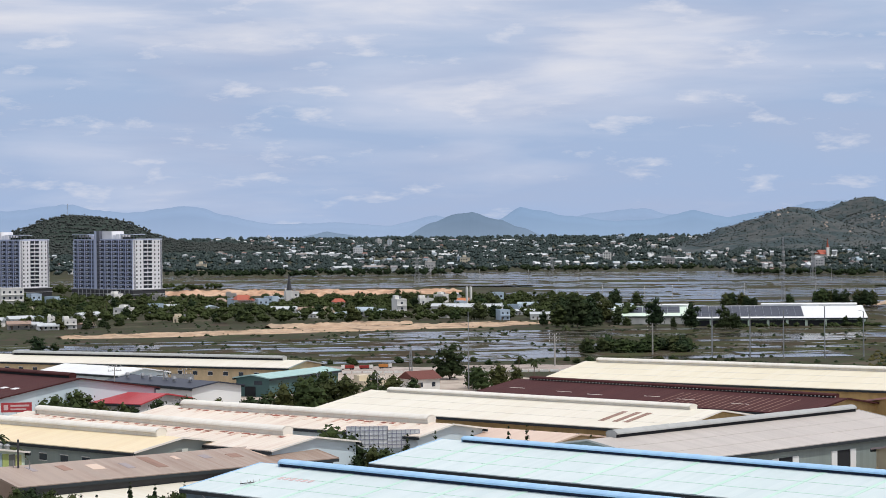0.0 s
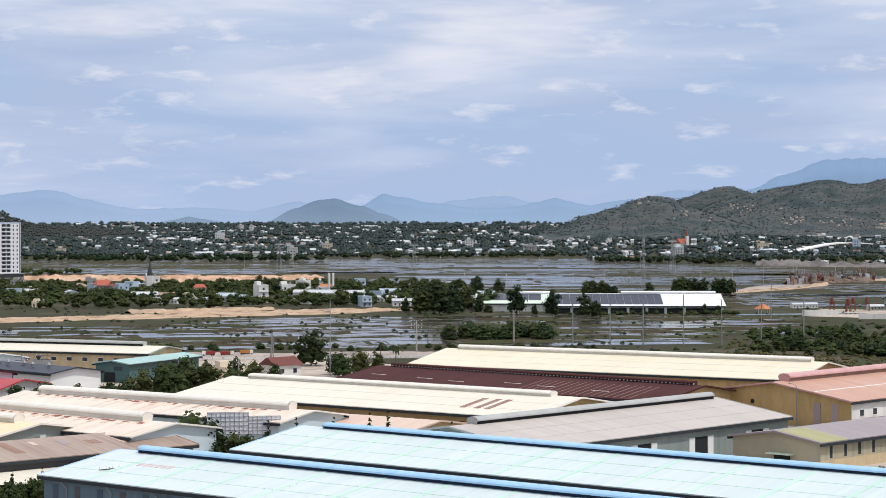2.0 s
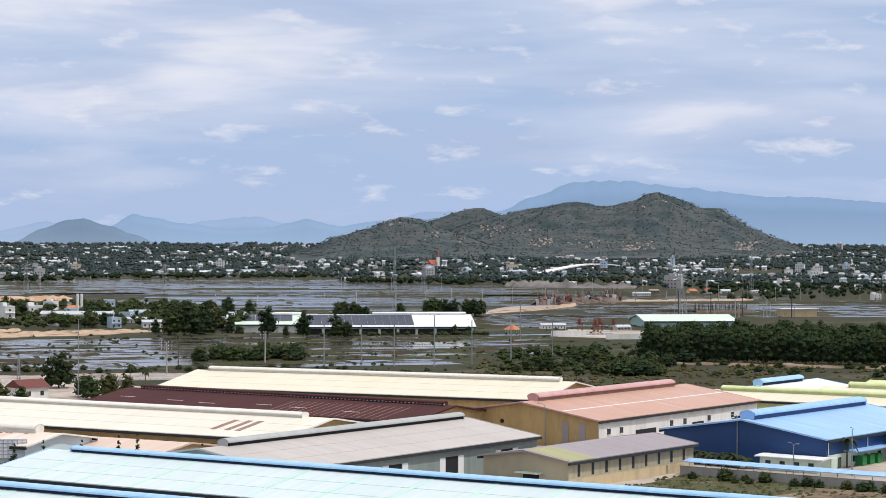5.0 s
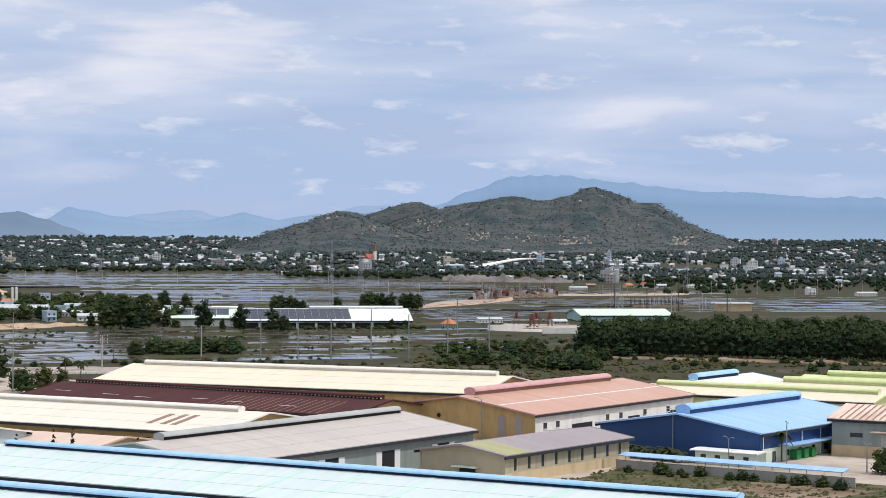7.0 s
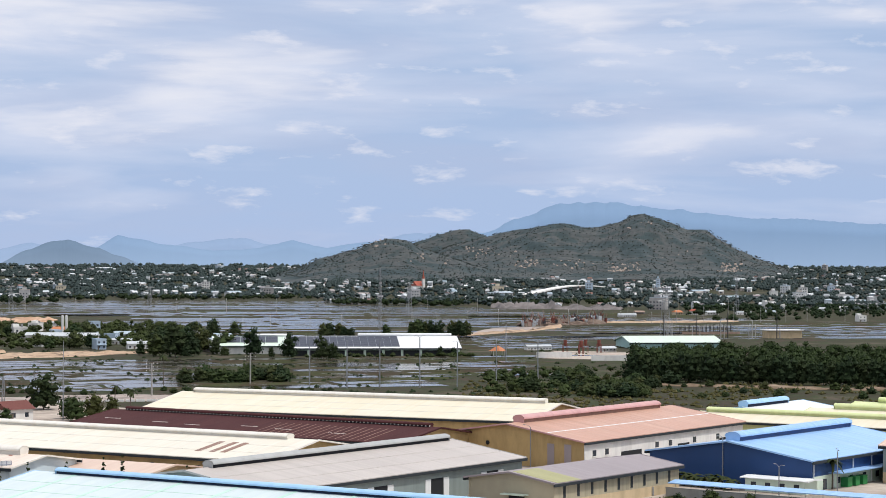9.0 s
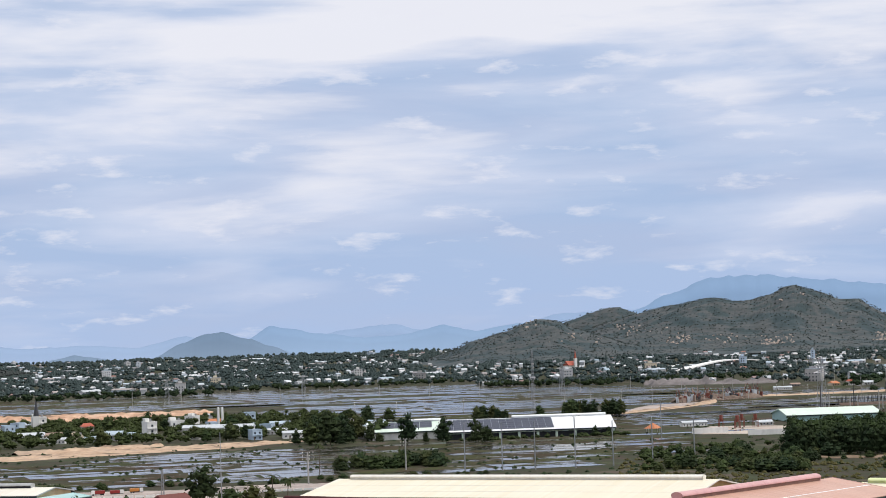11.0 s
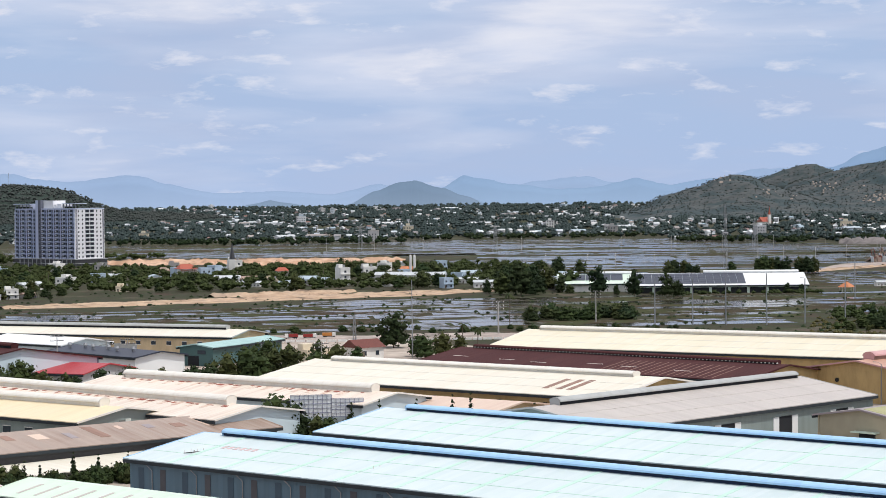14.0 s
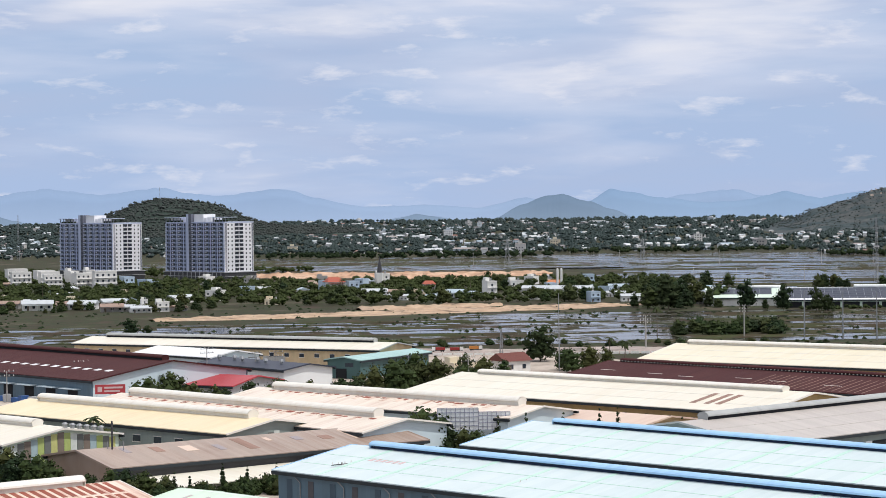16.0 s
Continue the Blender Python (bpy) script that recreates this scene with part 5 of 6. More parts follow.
def flat_house(label, w, d, floors, wall, extra):
    t = thing("house", label, "house", pose(0, 0, -100))
    fh = 3.3
    h = floors * fh
    block("wall", wall, t, (-w / 2, w / 2, -d / 2, d / 2, 0, h))
    bm = bmesh.new()
    for x0, x1, y0, y1 in ((-w / 2 - 0.1, w / 2 + 0.1, -d / 2 - 0.1, -d / 2 + 0.1), (-w / 2 - 0.1, w / 2 + 0.1, d / 2 - 0.1, d / 2 + 0.1), (-w / 2 - 0.1, -w / 2 + 0.1, -d / 2, d / 2), (w / 2 - 0.1, w / 2 + 0.1, -d / 2, d / 2)):
        box(bm, x0, x1, y0, y1, h, h + 0.8)
    part("parapet", bm, wall, t)
    for f in range(1, floors):
        block("balcony", wall, t, (-w / 2 - 0.05, w / 2 + 0.05, -d / 2 - 1.0, -d / 2, f * fh - 0.1, f * fh + 0.15))
    if extra:
        block("stair_head", wall, t, (-w / 2 + 0.5, 0, 0, d / 2 - 0.5, h, h + 2.6))
        bm = bmesh.new()
        tube(bm, (w / 4, d / 4, h + 0.6), (w / 4, d / 4, h + 2.2), 0.7, 0.7, 10)
        part("water_tank", bm, STEEL, t, "steel rooftop water tank")
    windows_on(t, w, d, floors, fh)
    return t


def gable_house(label, w, d, eave, ridge, wall, roof, hip=0.0, veranda=True):
    t = thing("house", label, "house", pose(0, 0, -100))
    block("wall", wall, t, (-w / 2, w / 2, -d / 2, d / 2, 0, eave))
    bm = bmesh.new()
    o = 0.6
    a = [bm.verts.new(p) for p in ((-w / 2 - o, -d / 2 - o, eave - 0.1), (w / 2 + o, -d / 2 - o, eave - 0.1), (w / 2 + o, d / 2 + o, eave - 0.1), (-w / 2 - o, d / 2 + o, eave - 0.1), (-w / 2 - o + hip, 0, ridge), (w / 2 + o - hip, 0, ridge))]
    for f in ((0, 1, 5, 4), (2, 3, 4, 5), (1, 2, 5), (3, 0, 4), (3, 2, 1, 0)):
        bm.faces.new([a[i] for i in f])
    part("roof", bm, roof, t)
    if veranda:
        block("veranda_roof", roof, t, (-w / 2, w / 2, -d / 2 - 2.4, -d / 2 - 0.3, eave - 0.75, eave - 0.6))
        for x in (-w / 2 + 0.3, 0, w / 2 - 0.3):
            block("post", wall, t, (x - 0.1, x + 0.1, -d / 2 - 2.3, -d / 2 - 2.1, 0, eave - 0.75))
    windows_on(t, w, d, 1, eave)
    return t


house_kinds = [
    flat_house("narrow white three-storey house with a flat roof", 6, 14, 3, H_WHITE, True),
    flat_house("white two-storey house with a flat roof", 9, 12, 2, H_WHITE, True),
    flat_house("pale blue two-storey flat-roofed house", 7, 12, 2, H_BLUE, False),
    flat_house("bare cement two-storey house", 10, 10, 2, H_GREY, True),
    gable_house("low white house with a grey tin roof", 14, 8, 3.2, 4.8, H_WHITE, TIN),
    gable_house("low house with a rusty tin roof", 12, 8, 3.0, 4.6, H_GREY, TIN_RUST),
    gable_house("low pale house with an orange tiled roof", 11, 9, 3.4, 6.0, H_CREAM, TILE_ORANGE, 2.0),
    gable_house("low house with a blue tin roof", 13, 8, 3.2, 4.8, H_WHITE, TIN_BLUE),
    gable_house("long white shed with a bright tin roof", 26, 10, 4.0, 5.6, H_WHITE, TIN, 0, False),
    gable_house("house with a red tiled hip roof", 10, 9, 6.4, 9.0, H_WHITE, TILE_RED, 2.5),
    flat_house("cream single-storey house with a flat roof", 10, 9, 1, H_CREAM, True),
    flat_house("white rendered town house with blank side walls", 13, 9, 3, H_WHITE, False),
    gable_house("white house with a dark red gabled roof beside a pylon", 9, 8, 3.4, 5.6, H_WHITE, TILE_DARK, 0, False),
]


def put_house(k, x, y, yaw, s=1.0, group="village houses", label=""):
    src = house_kinds[k]
    m = pose(x, y, ground_z(x, y), 0, 0, yaw) @ Matrix.Diagonal((s, s, s, 1))
    ob = copy_thing(src, m)
    ob.matrix_basis = m
    return tagged(ob, label, "", group)


V_R = random.Random(77)
taken = []


def free(x, y, d):
    if any((x - a) ** 2 + (y - b) ** 2 < d * d for a, b in taken):
        return False
    taken.append((x, y))
    return True


for k, x, y, yaw, s in ((9, -133, 1412, 25, 1.15), (2, -138, 1418, 25, 1.1), (1, -112, 1571, 10, 1.1), (7, -50, 1299, -20, 1.2), (0, -27, 1296, 15, 1.0), (8, 22, 1328, -12, 1.1), (8, 6, 1352, -10, 1.0), (1, -204, 1160, 20, 0.75), (4, -214, 1150, 20, 0.8), (4, -222, 1166, -25, 0.8), (5, -196, 1166, 50, 0.7), (0, -216, 1172, 15, 0.6),
                        (5, -232, 1162, 15, 1.0), (4, 92, 1195, -8, 0.8), (4, -100, 1335, 0, 1.1), (5, -88, 1340, 5, 1.0), (2, -122, 1425, 20, 1.0), (1, -12, 1405, 10, 1.0), (2, 38, 1500, 5, 1.1), (7, 55, 1392, 0, 1.0), (9, -70, 1420, 10, 0.8), (6, 14, 1450, 0, 1.0), (4, -280, 1190, 15, 1.2), (5, -265, 1200, 10, 1.0), (4, -245, 1230, 30, 1.0), (4, -255, 1196, -5, 1.1), (10, -270, 1240, 0, 1.0), (5, -302, 1215, 0, 1.0), (4, -290, 1230, 12, 1.0)):
    taken.append((x, y))
    put_house(k, x, y, yaw, s)
for i in range(900):
    if len(taken) > 92:
        break
    x, y = V_R.uniform(-420, 130), V_R.uniform(1220, 1640)
    if (y - 1220) < 0.1 * (x + 60) or (x > 60 and y > 1420) or (x < -205 and y > 1600 and x > -330):
        continue
    if x > -240 and y > 1630:
        continue
    if noise.noise(Vector((x * 0.012, y * 0.008, 4))) < -0.12 or not free(x, y, 15):
        continue
    put_house(V_R.choice((1, 2, 3, 4, 4, 4, 5, 5, 7, 7, 8, 10)), x, y, V_R.choice((-20, 10, 60, 100)) + V_R.uniform(-10, 10), V_R.uniform(0.65, 0.9))
for i, (x, y, k, s) in enumerate(((-352, 1545, 11, 1.0), (-337, 1550, 0, 1.0), (-328, 1540, 11, 1.1), (-311, 1532, 11, 1.25), (-365, 1590, 11, 1.1), (-350, 1600, 0, 1.1), (-385, 1585, 11, 1.1), (-402, 1640, 11, 1.2), (-378, 1630, 11, 1.1), (-342, 1625, 0, 1.1), (-300, 1560, 2, 1.1))):
    put_house(k, x, y, 22 + 5 * (i % 3), s, "row of white town houses")
for i in range(30):
    put_tree(V_R.uniform(-330, -180), V_R.uniform(1140, 1215), V_R.uniform(3, 6.5), V_R, V_R.choice(protos + bush_protos), 1.1, "village trees")
# houses beside the works and the far edge of the fields
for k, x, y, yaw, s in ((4, 316, 1165, 10, 1.0), (8, 281, 1187, 5, 0.9), (10, 322, 1100, 0, 0.8), (0, 728, 2066, 10, 1.4), (1, 745, 2060, 0, 1.2), (9, 602, 1914, 5, 1.0), (6, 590, 1925, 15, 1.2), (4, 622, 1920, 0, 1.3), (8, 655, 1925, 5, 0.9), (1, 682, 1700, 0, 1.2), (8, 715, 1660, 5, 1.1), (4, 735, 1650, 0, 1.2), (1, 780, 1700, 5, 1.2), (7, 690, 1950, 0, 1.2), (5, 560, 1950, 0, 1.2), (8, 520, 1850, -5, 1.0)):
    put_house(k, x, y, yaw, s * 0.62, "houses beyond the fields")

# front trees of the village, one by one, then the mass behind
for i in range(115):
    x = V_R.uniform(-330, 135)
    y = V_R.uniform(1205, 1480) + (0.12 * (x + 60) if x > -60 else 0)
    if not free(x, y, 7):
        continue
    put_tree(x, y, V_R.uniform(5, 12 if x > -60 else 9.5), V_R, None, 1.0, "village trees")
spots = []
while len(spots) < 2600:
    x, y = V_R.uniform(-560, 160), V_R.uniform(1200, 1960)
    if y < 1215 + 0.10 * (x + 60) or (x > 110 and y > 1300) or (-262 < x < 30 and 1640 < y < 1900) or (-330 < x < -190 and 1660 < y < 1780):
        continue
    if x < -310 and 1515 < y < 1600 or (x > -200 and y > 1620) or (-420 < x < -325 and 1730 < y < 1830):
        continue
    spots.append((x, y, 0, V_R.uniform(3, 7.5), V_R.uniform(4.5, 8.5)))
wood("village_trees", "mixed green trees between village houses", spots, 0.6, 46, LEAF_MID, 19)

# ---- far town: trees and roofs past counting ----
T_R = random.Random(5)


def town_edge(x):
    return 2420 + (120 if x < 0 else 0) + (200 if 0 <= x < 330 else 0) - max(0, x - 330) * 1.1 if x < 800 else 1950


spots, roofs = [], []
while len(spots) < 17000:
    az = radians(T_R.uniform(-16, 28))
    r = 1850 + 3000 * T_R.random() ** 0.75
    x, y = r * math.sin(az), r * math.cos(az)
    if y < town_edge(x) or (x < -150 and y < 2050) or (-150 <= x < 0 and y < 2480):
        continue
    d = noise.noise(Vector((x * 0.006, y * 0.004, 9)))
    if d < -0.30 and r < 4400:
        continue
    far = (r - 1850) / 3000
    spots.append((x, y, ground_z(x, y) - 0.5, T_R.uniform(4.5, 8.5) + (3 if d > 0.2 else 0), T_R.uniform(6, 9) * (1 + 0.5 * far)))
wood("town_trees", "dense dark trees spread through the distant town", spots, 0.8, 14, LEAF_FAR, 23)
for x0, x1, y0, n, h in ((-330, 20, 2430, 150, 10), (20, 330, 2600, 90, 8), (330, 450, 2380, 60, 8), (450, 640, 2330, 90, 8), (640, 1000, 2010, 200, 10)):
    line = []
    for i in range(n):
        x = T_R.uniform(x0, x1)
        y = y0 + T_R.uniform(-20, 60) - (max(0, x - 330) * 0.9 if y0 == 2380 else 0)
        line.append((x, y, ground_z(x, y), T_R.uniform(0.5, 1.0) * h, T_R.uniform(6, 11)))
    wood("tree_belt", "belt of dark trees at the edge of the fields", line, 0.8, 40, LEAF_DARK, n)

right = [(T_R.uniform(560, 900), T_R.uniform(1720, 1990), 0, T_R.uniform(3, 8), T_R.uniform(5, 9)) for i in range(330)]
wood("tree_belt", "scattered dark trees round outlying houses", [q for q in right if noise.noise(Vector((q[0] * 0.012, q[1] * 0.02, 90))) > -0.05 and q[0] > 0.31 * q[1]], 0.6, 36, LEAF_DARK, 91)
TOWN_WALL = island_paint("town_walls", [(0.0, (0.60, 0.61, 0.62)), (0.35, (0.68, 0.69, 0.69)), (0.55, (0.42, 0.50, 0.57)), (0.7, (0.48, 0.43, 0.38)), (0.85, (0.34, 0.35, 0.37)), (1.0, (0.58, 0.56, 0.53))])
TOWN_ROOF = island_paint("town_roofs", [(0.0, (0.36, 0.38, 0.40)), (0.3, (0.60, 0.62, 0.64)), (0.5, (0.28, 0.36, 0.42)), (0.60, (0.30, 0.15, 0.11)), (0.66, (0.20, 0.21, 0.23)), (0.85, (0.32, 0.28, 0.26)), (1.0, (0.66, 0.68, 0.69))])


def town(n, seed, name, label):
    """Far houses as one mass: box walls with a parapet or pitched roof, openings dark on the fronts."""
    rnd = random.Random(seed)
    bm = bmesh.new()
    done = 0
    while done < n:
        az = radians(rnd.uniform(-16, 28))
        r = 1950 + 2850 * rnd.random() ** 0.85
        x, y = r * math.sin(az), r * math.cos(az)
        if y < town_edge(x) + 15 or (x < -150 and y < 2050) or (-150 <= x < 0 and y < 2490):
            continue
        if noise.noise(Vector((x * 0.005, y * 0.0035, 30))) < -0.22:
            continue
        done += 1
        z = ground_z(x, y) - 0.5
        m = pose(x, y, z, 0, 0, rnd.choice((0, 25, 70, -30)) + rnd.uniform(-8, 8))
        big = rnd.random()
        w, d, h = rnd.uniform(3.5, 9), rnd.uniform(4, 7), rnd.choice((3.0, 3.2, 3.5, 4, 4.5, 5.5, 7))
        if big > 0.988:
            w, d, h = rnd.uniform(9, 18), 10, rnd.uniform(10, 16)
        elif big > 0.95:
            w, d, h = rnd.uniform(16, 34), 12, rnd.uniform(4, 6.5)
        box(bm, -w / 2, w / 2, -d / 2, d / 2, 0, h, m, 0)
        if h > 8.5:
            box(bm, -w / 2 - 0.2, w / 2 + 0.2, -d / 2 - 0.2, d / 2 + 0.2, h, h + 0.5, m, 0)
            box(bm, -w / 4, w / 6, -d / 4, d / 4, h + 0.5, h + 3, m, 0)
            for f in range(int(h // 3.4)):
                for i in range(int(w // 3.5)):
                    box(bm, -w / 2 + 1 + i * 3.5, -w / 2 + 2.4 + i * 3.5, -d / 2 - 0.06, -d / 2 + 0.05, f * 3.4 + 1, f * 3.4 + 2.4, m, 2)
        else:
            k = rnd.uniform(1.2, 2.4)
            p = [m @ Vector(q) for q in ((-w / 2 - 0.6, -d / 2 - 0.6, h), (w / 2 + 0.6, -d / 2 - 0.6, h), (w / 2 + 0.6, d / 2 + 0.6, h), (-w / 2 - 0.6, d / 2 + 0.6, h), (-w / 2 - 0.6, 0, h + k), (w / 2 + 0.6, 0, h + k))]
            vs = [bm.verts.new(q) for q in p]
            for f in ((0, 1, 5, 4), (2, 3, 4, 5), (1, 2, 5), (3, 0, 4)):
                bm.faces.new([vs[i] for i in f]).material_index = 1
            box(bm, -w / 5, w / 5, -d / 2 - 0.06, -d / 2 + 0.05, 0.8, 2.6, m, 2)
    return tagged(link(name, bm, [TOWN_WALL, TOWN_ROOF, GLASS_DARK]), label, "houses", kind="stuff")


town(1900, 61, "town_houses", "white and pale houses of a distant town among trees")


def big_house(x, y, w, d, h, mat, label, yaw=0):
    w, d, h = w * 0.52, d * 0.52, h * 0.68
    t = thing("block", label, "building", pose(x, y, ground_z(x, y), 0, 0, yaw), "larger town buildings")
    block("wall", mat, t, (-w / 2, w / 2, -d / 2, d / 2, 0, h))
    block("roof_slab", GREY_PLASTER, t, (-w / 2 - 0.4, w / 2 + 0.4, -d / 2 - 0.4, d / 2 + 0.4, h, h + 0.5))
    block("stair_head", mat, t, (-w / 4, w / 8, -d / 4, d / 4, h + 0.5, h + 3.2))
    me = boxmesh("window", GLASS_DARK, (-0.8, 0.8, -0.1, 0.1, 0, 1.6))
    for f in range(int(h // 3.4)):
        for i in range(int(w // 3.4)):
            share("window", me, pose(-w / 2 + 1.7 + 3.4 * i, -d / 2 - 0.03, 1 + 3.4 * f), t)


big_house(292, 2745, 26, 14, 17, H_GREY, "unfinished grey five-storey block")
big_house(30, 2900, 26, 16, 17, H_CREAM, "beige five-storey block above the trees")
big_house(-312, 2750, 24, 16, 13, H_CREAM, "grey four-storey block in the trees")
big_house(235, 3050, 22, 14, 20, H_WHITE, "white six-storey block above the trees")
big_house(760, 2900, 18, 14, 22, H_BLUE, "pale blue-green six-storey block")
big_house(905, 3050, 10, 10, 26, H_BLUE, "slim blue tower house above the trees")
big_house(925, 2600, 18, 14, 14, H_WHITE, "white four-storey block in the town")
big_house(960, 2450, 28, 16, 12, H_WHITE, "white three-storey block with a parapet")
big_house(1020, 2750, 22, 14, 16, H_WHITE, "white block above the trees")
big_house(1080, 2800, 16, 14, 18, H_BLUE, "pale blue block above the trees")
big_house(640, 2950, 30, 16, 14, H_CREAM, "cream block near the hill")

# red-roofed church with a spire
ch = thing("church", "white church with a red roof and slim spire", "church", pose(546, 3060, ground_z(546, 3060), 0, 0, 20) @ Matrix.Scale(0.75, 4))
block("nave", H_WHITE, ch, (-9, 9, -7, 14, 0, 11))
bm = bmesh.new()
extrude_x(bm, [(-8.5, 10.5), (15, 10.5), (3.2, 19)], -10, 10)
part("roof", bm, TILE_RED, ch, "bright red pitched roof")
block("bell_tower", H_WHITE, ch, (3, 8, -10, -5, 0, 24))
bm = bmesh.new()
tube(bm, (5.5, -7.5, 24), (5.5, -7.5, 40), 2.8, 0.15, 6)
part("spire", bm, TILE_RED, ch)
tank = thing("storage_tanks", "pair of tall white storage tanks", "tank", pose(17, 1420, 0))
for x in (-1.3, 1.3):
    bm = bmesh.new()
    tube(bm, (x, 0, 0), (x, 0, 14), 0.85, 0.85, 14)
    tube(bm, (x, 0, 14), (x, 0, 14.5), 0.85, 0.2, 14)
    part("tank", bm, H_WHITE, tank)
steeple = thing("steeple", "small dark village steeple", "steeple", pose(-113, 1560, 0))
block("base", H_WHITE, steeple, (-2, 2, -2, 2, 0, 9))
bm = bmesh.new()
tube(bm, (0, 0, 9), (0, 0, 21), 2.2, 0.1, 8)
part("spire", bm, DARK_STEEL, steeple)

# red-roofed house, lorry and digger by the new road
put_house(12, -8, 697, 35, 1.1, "outbuildings")
put_house(10, -24, 690, 30, 0.9, "outbuildings", "small pale flat-roofed outbuilding")
RED_PAINT = plain("red_paint", (0.30, 0.03, 0.025), 0.5)
ORANGE_PAINT = plain("orange_paint", (0.55, 0.22, 0.05), 0.5)
TYRE = plain("rubber", (0.02, 0.02, 0.02), 0.9)


def lorry(x, y, yaw, body, label):
    t = thing("lorry", label, "lorry", pose(x, y, 0.3, 0, 0, yaw) @ Matrix.Scale(0.6, 4), "lorries")
    bm = bmesh.new()
    extrude_x(bm, [(-1.2, 1.1), (1.2, 1.1), (1.35, 2.9), (-1.35, 2.9)], -4.2, 1.6)
    part("tipper_body", bm, body, t)
    block("cab", H_WHITE, t, (1.9, 4.0, -1.2, 1.2, 0.8, 3.0))
    block("windscreen", GLASS_DARK, t, (3.98, 4.05, -1.0, 1.0, 1.9, 2.8))
    block("chassis", DARK_STEEL, t, (-4.0, 4.0, -0.5, 0.5, 0.6, 1.1))
    for wx in (-3.2, -1.9, 3.0):
        for s in (-1, 1):
            bm = bmesh.new()
            tube(bm, (wx, s * 0.85, 0.5), (wx, s * 1.2, 0.5), 0.5, 0.5, 12)
            part("wheel", bm, TYRE, t)


lorry(-22, 799, 5, ORANGE_PAINT, "tipper lorry with a white cab and orange body")
lorry(-36, 794, 190, RED_PAINT, "red tipper lorry on the new road")
lorry(-29, 793, 10, RED_PAINT, "red works lorry on the new road")
kerb = thing("kerb_row", "row of pale concrete barrier blocks along the new road", "barrier", pose(0, 776, 0))
me = boxmesh("barrier_block", WHITE_WALL, (-1.6, 1.6, -0.2, 0.2, 0, 0.8))
for i in range(36):
    share("barrier_block", me, pose(-66 + 3.8 * i, 0.0 + 0.08 * i, 0.06), kerb)


# ---- poles, masts and the substation ----
def lamp_pole(x, y, h, label, arms=1):
    t = thing("street_lamp", label, "street lamp", pose(x, y, 0, 0, 0, (x * 13) % 360), "lamp poles")
    bm = bmesh.new()
    tube(bm, (0, 0, 0), (0, 0, h), 0.17 if h < 12 else 0.3, 0.1 if h < 12 else 0.2, 8)
    part("pole", bm, STEEL, t)
    for s in ([1] if arms == 1 else [1, -1]):
        bm = bmesh.new()
        tube(bm, (0, 0, h), (s * 1.0, 0, h + 0.5), 0.06, 0.05)
        tube(bm, (s * 1.0, 0, h + 0.5), (s * 1.9, 0, h + 0.5), 0.05, 0.05)
        part("arm", bm, STEEL, t)
        block("lamp_head", STEEL, t, (s * 1.9 - 0.35, s * 1.9 + 0.35, -0.15, 0.15, h + 0.42, h + 0.58))


def power_pole(x, y, h, yaw=0.0, label="concrete power pole with crossarms and insulators", twin=False, tall=2):
    t = thing("power_pole", label, "power pole", pose(x, y, ground_z(x, y), 0, 0, yaw), "power poles")
    for s in ((-0.9, 0.9) if twin else (0,)):
        bm = bmesh.new()
        tube(bm, (s, 0, 0), (s, 0, h), 0.34 if tall > 2 else 0.2, 0.24 if tall > 2 else 0.13, 8)
        part("pole", bm, CONCRETE, t)
    for k in range(tall):
        z = h - 0.4 - 1.3 * k
        arm = block("crossarm", DARK_STEEL, t, (-2.2, 2.2, -0.08, 0.08, z, z + 0.16))
        for i in range(4):
            bm = bmesh.new()
            tube(bm, (-2.0 + 1.33 * i, 0, z + 0.16), (-2.0 + 1.33 * i, 0, z + 0.6), 0.12, 0.07)
            part("insulator", bm, WHITE_WALL, arm)


def lattice(x, y, h, base, label, arms=0):
    t = thing("lattice_mast", label, "mast", pose(x, y, ground_z(x, y), 0, 0, 20), "masts")
    bm = bmesh.new()
    b1 = base * 0.3
    n = max(6, int(h / 3))
    at = lambda i, k: Vector(((base + (b1 - base) * i / n) * (1, -1, -1, 1)[k] / 2, (base + (b1 - base) * i / n) * (1, 1, -1, -1)[k] / 2, h * i / n))
    th = max(0.1, base * 0.032)
    for i in range(n):
        for k in range(4):
            tube(bm, at(i, k), at(i + 1, k), th, th, 4)
            tube(bm, at(i, k), at(i + 1, (k + 1) % 4), th * 0.6, th * 0.6, 3)
    part("lattice", bm, STEEL, t)
    for j in range(arms):
        z = h * (0.97 - 0.13 * j)
        bm = bmesh.new()
        tube(bm, (-base * 1.1, 0, z), (base * 1.1, 0, z), th * 1.2, th * 1.2, 4)
        tube(bm, (-base * 1.1, 0, z), (0, 0, z + h * 0.05), th, th, 4)
        tube(bm, (base * 1.1, 0, z), (0, 0, z + h * 0.05), th, th, 4)
        part("crossarm", bm, STEEL, t)


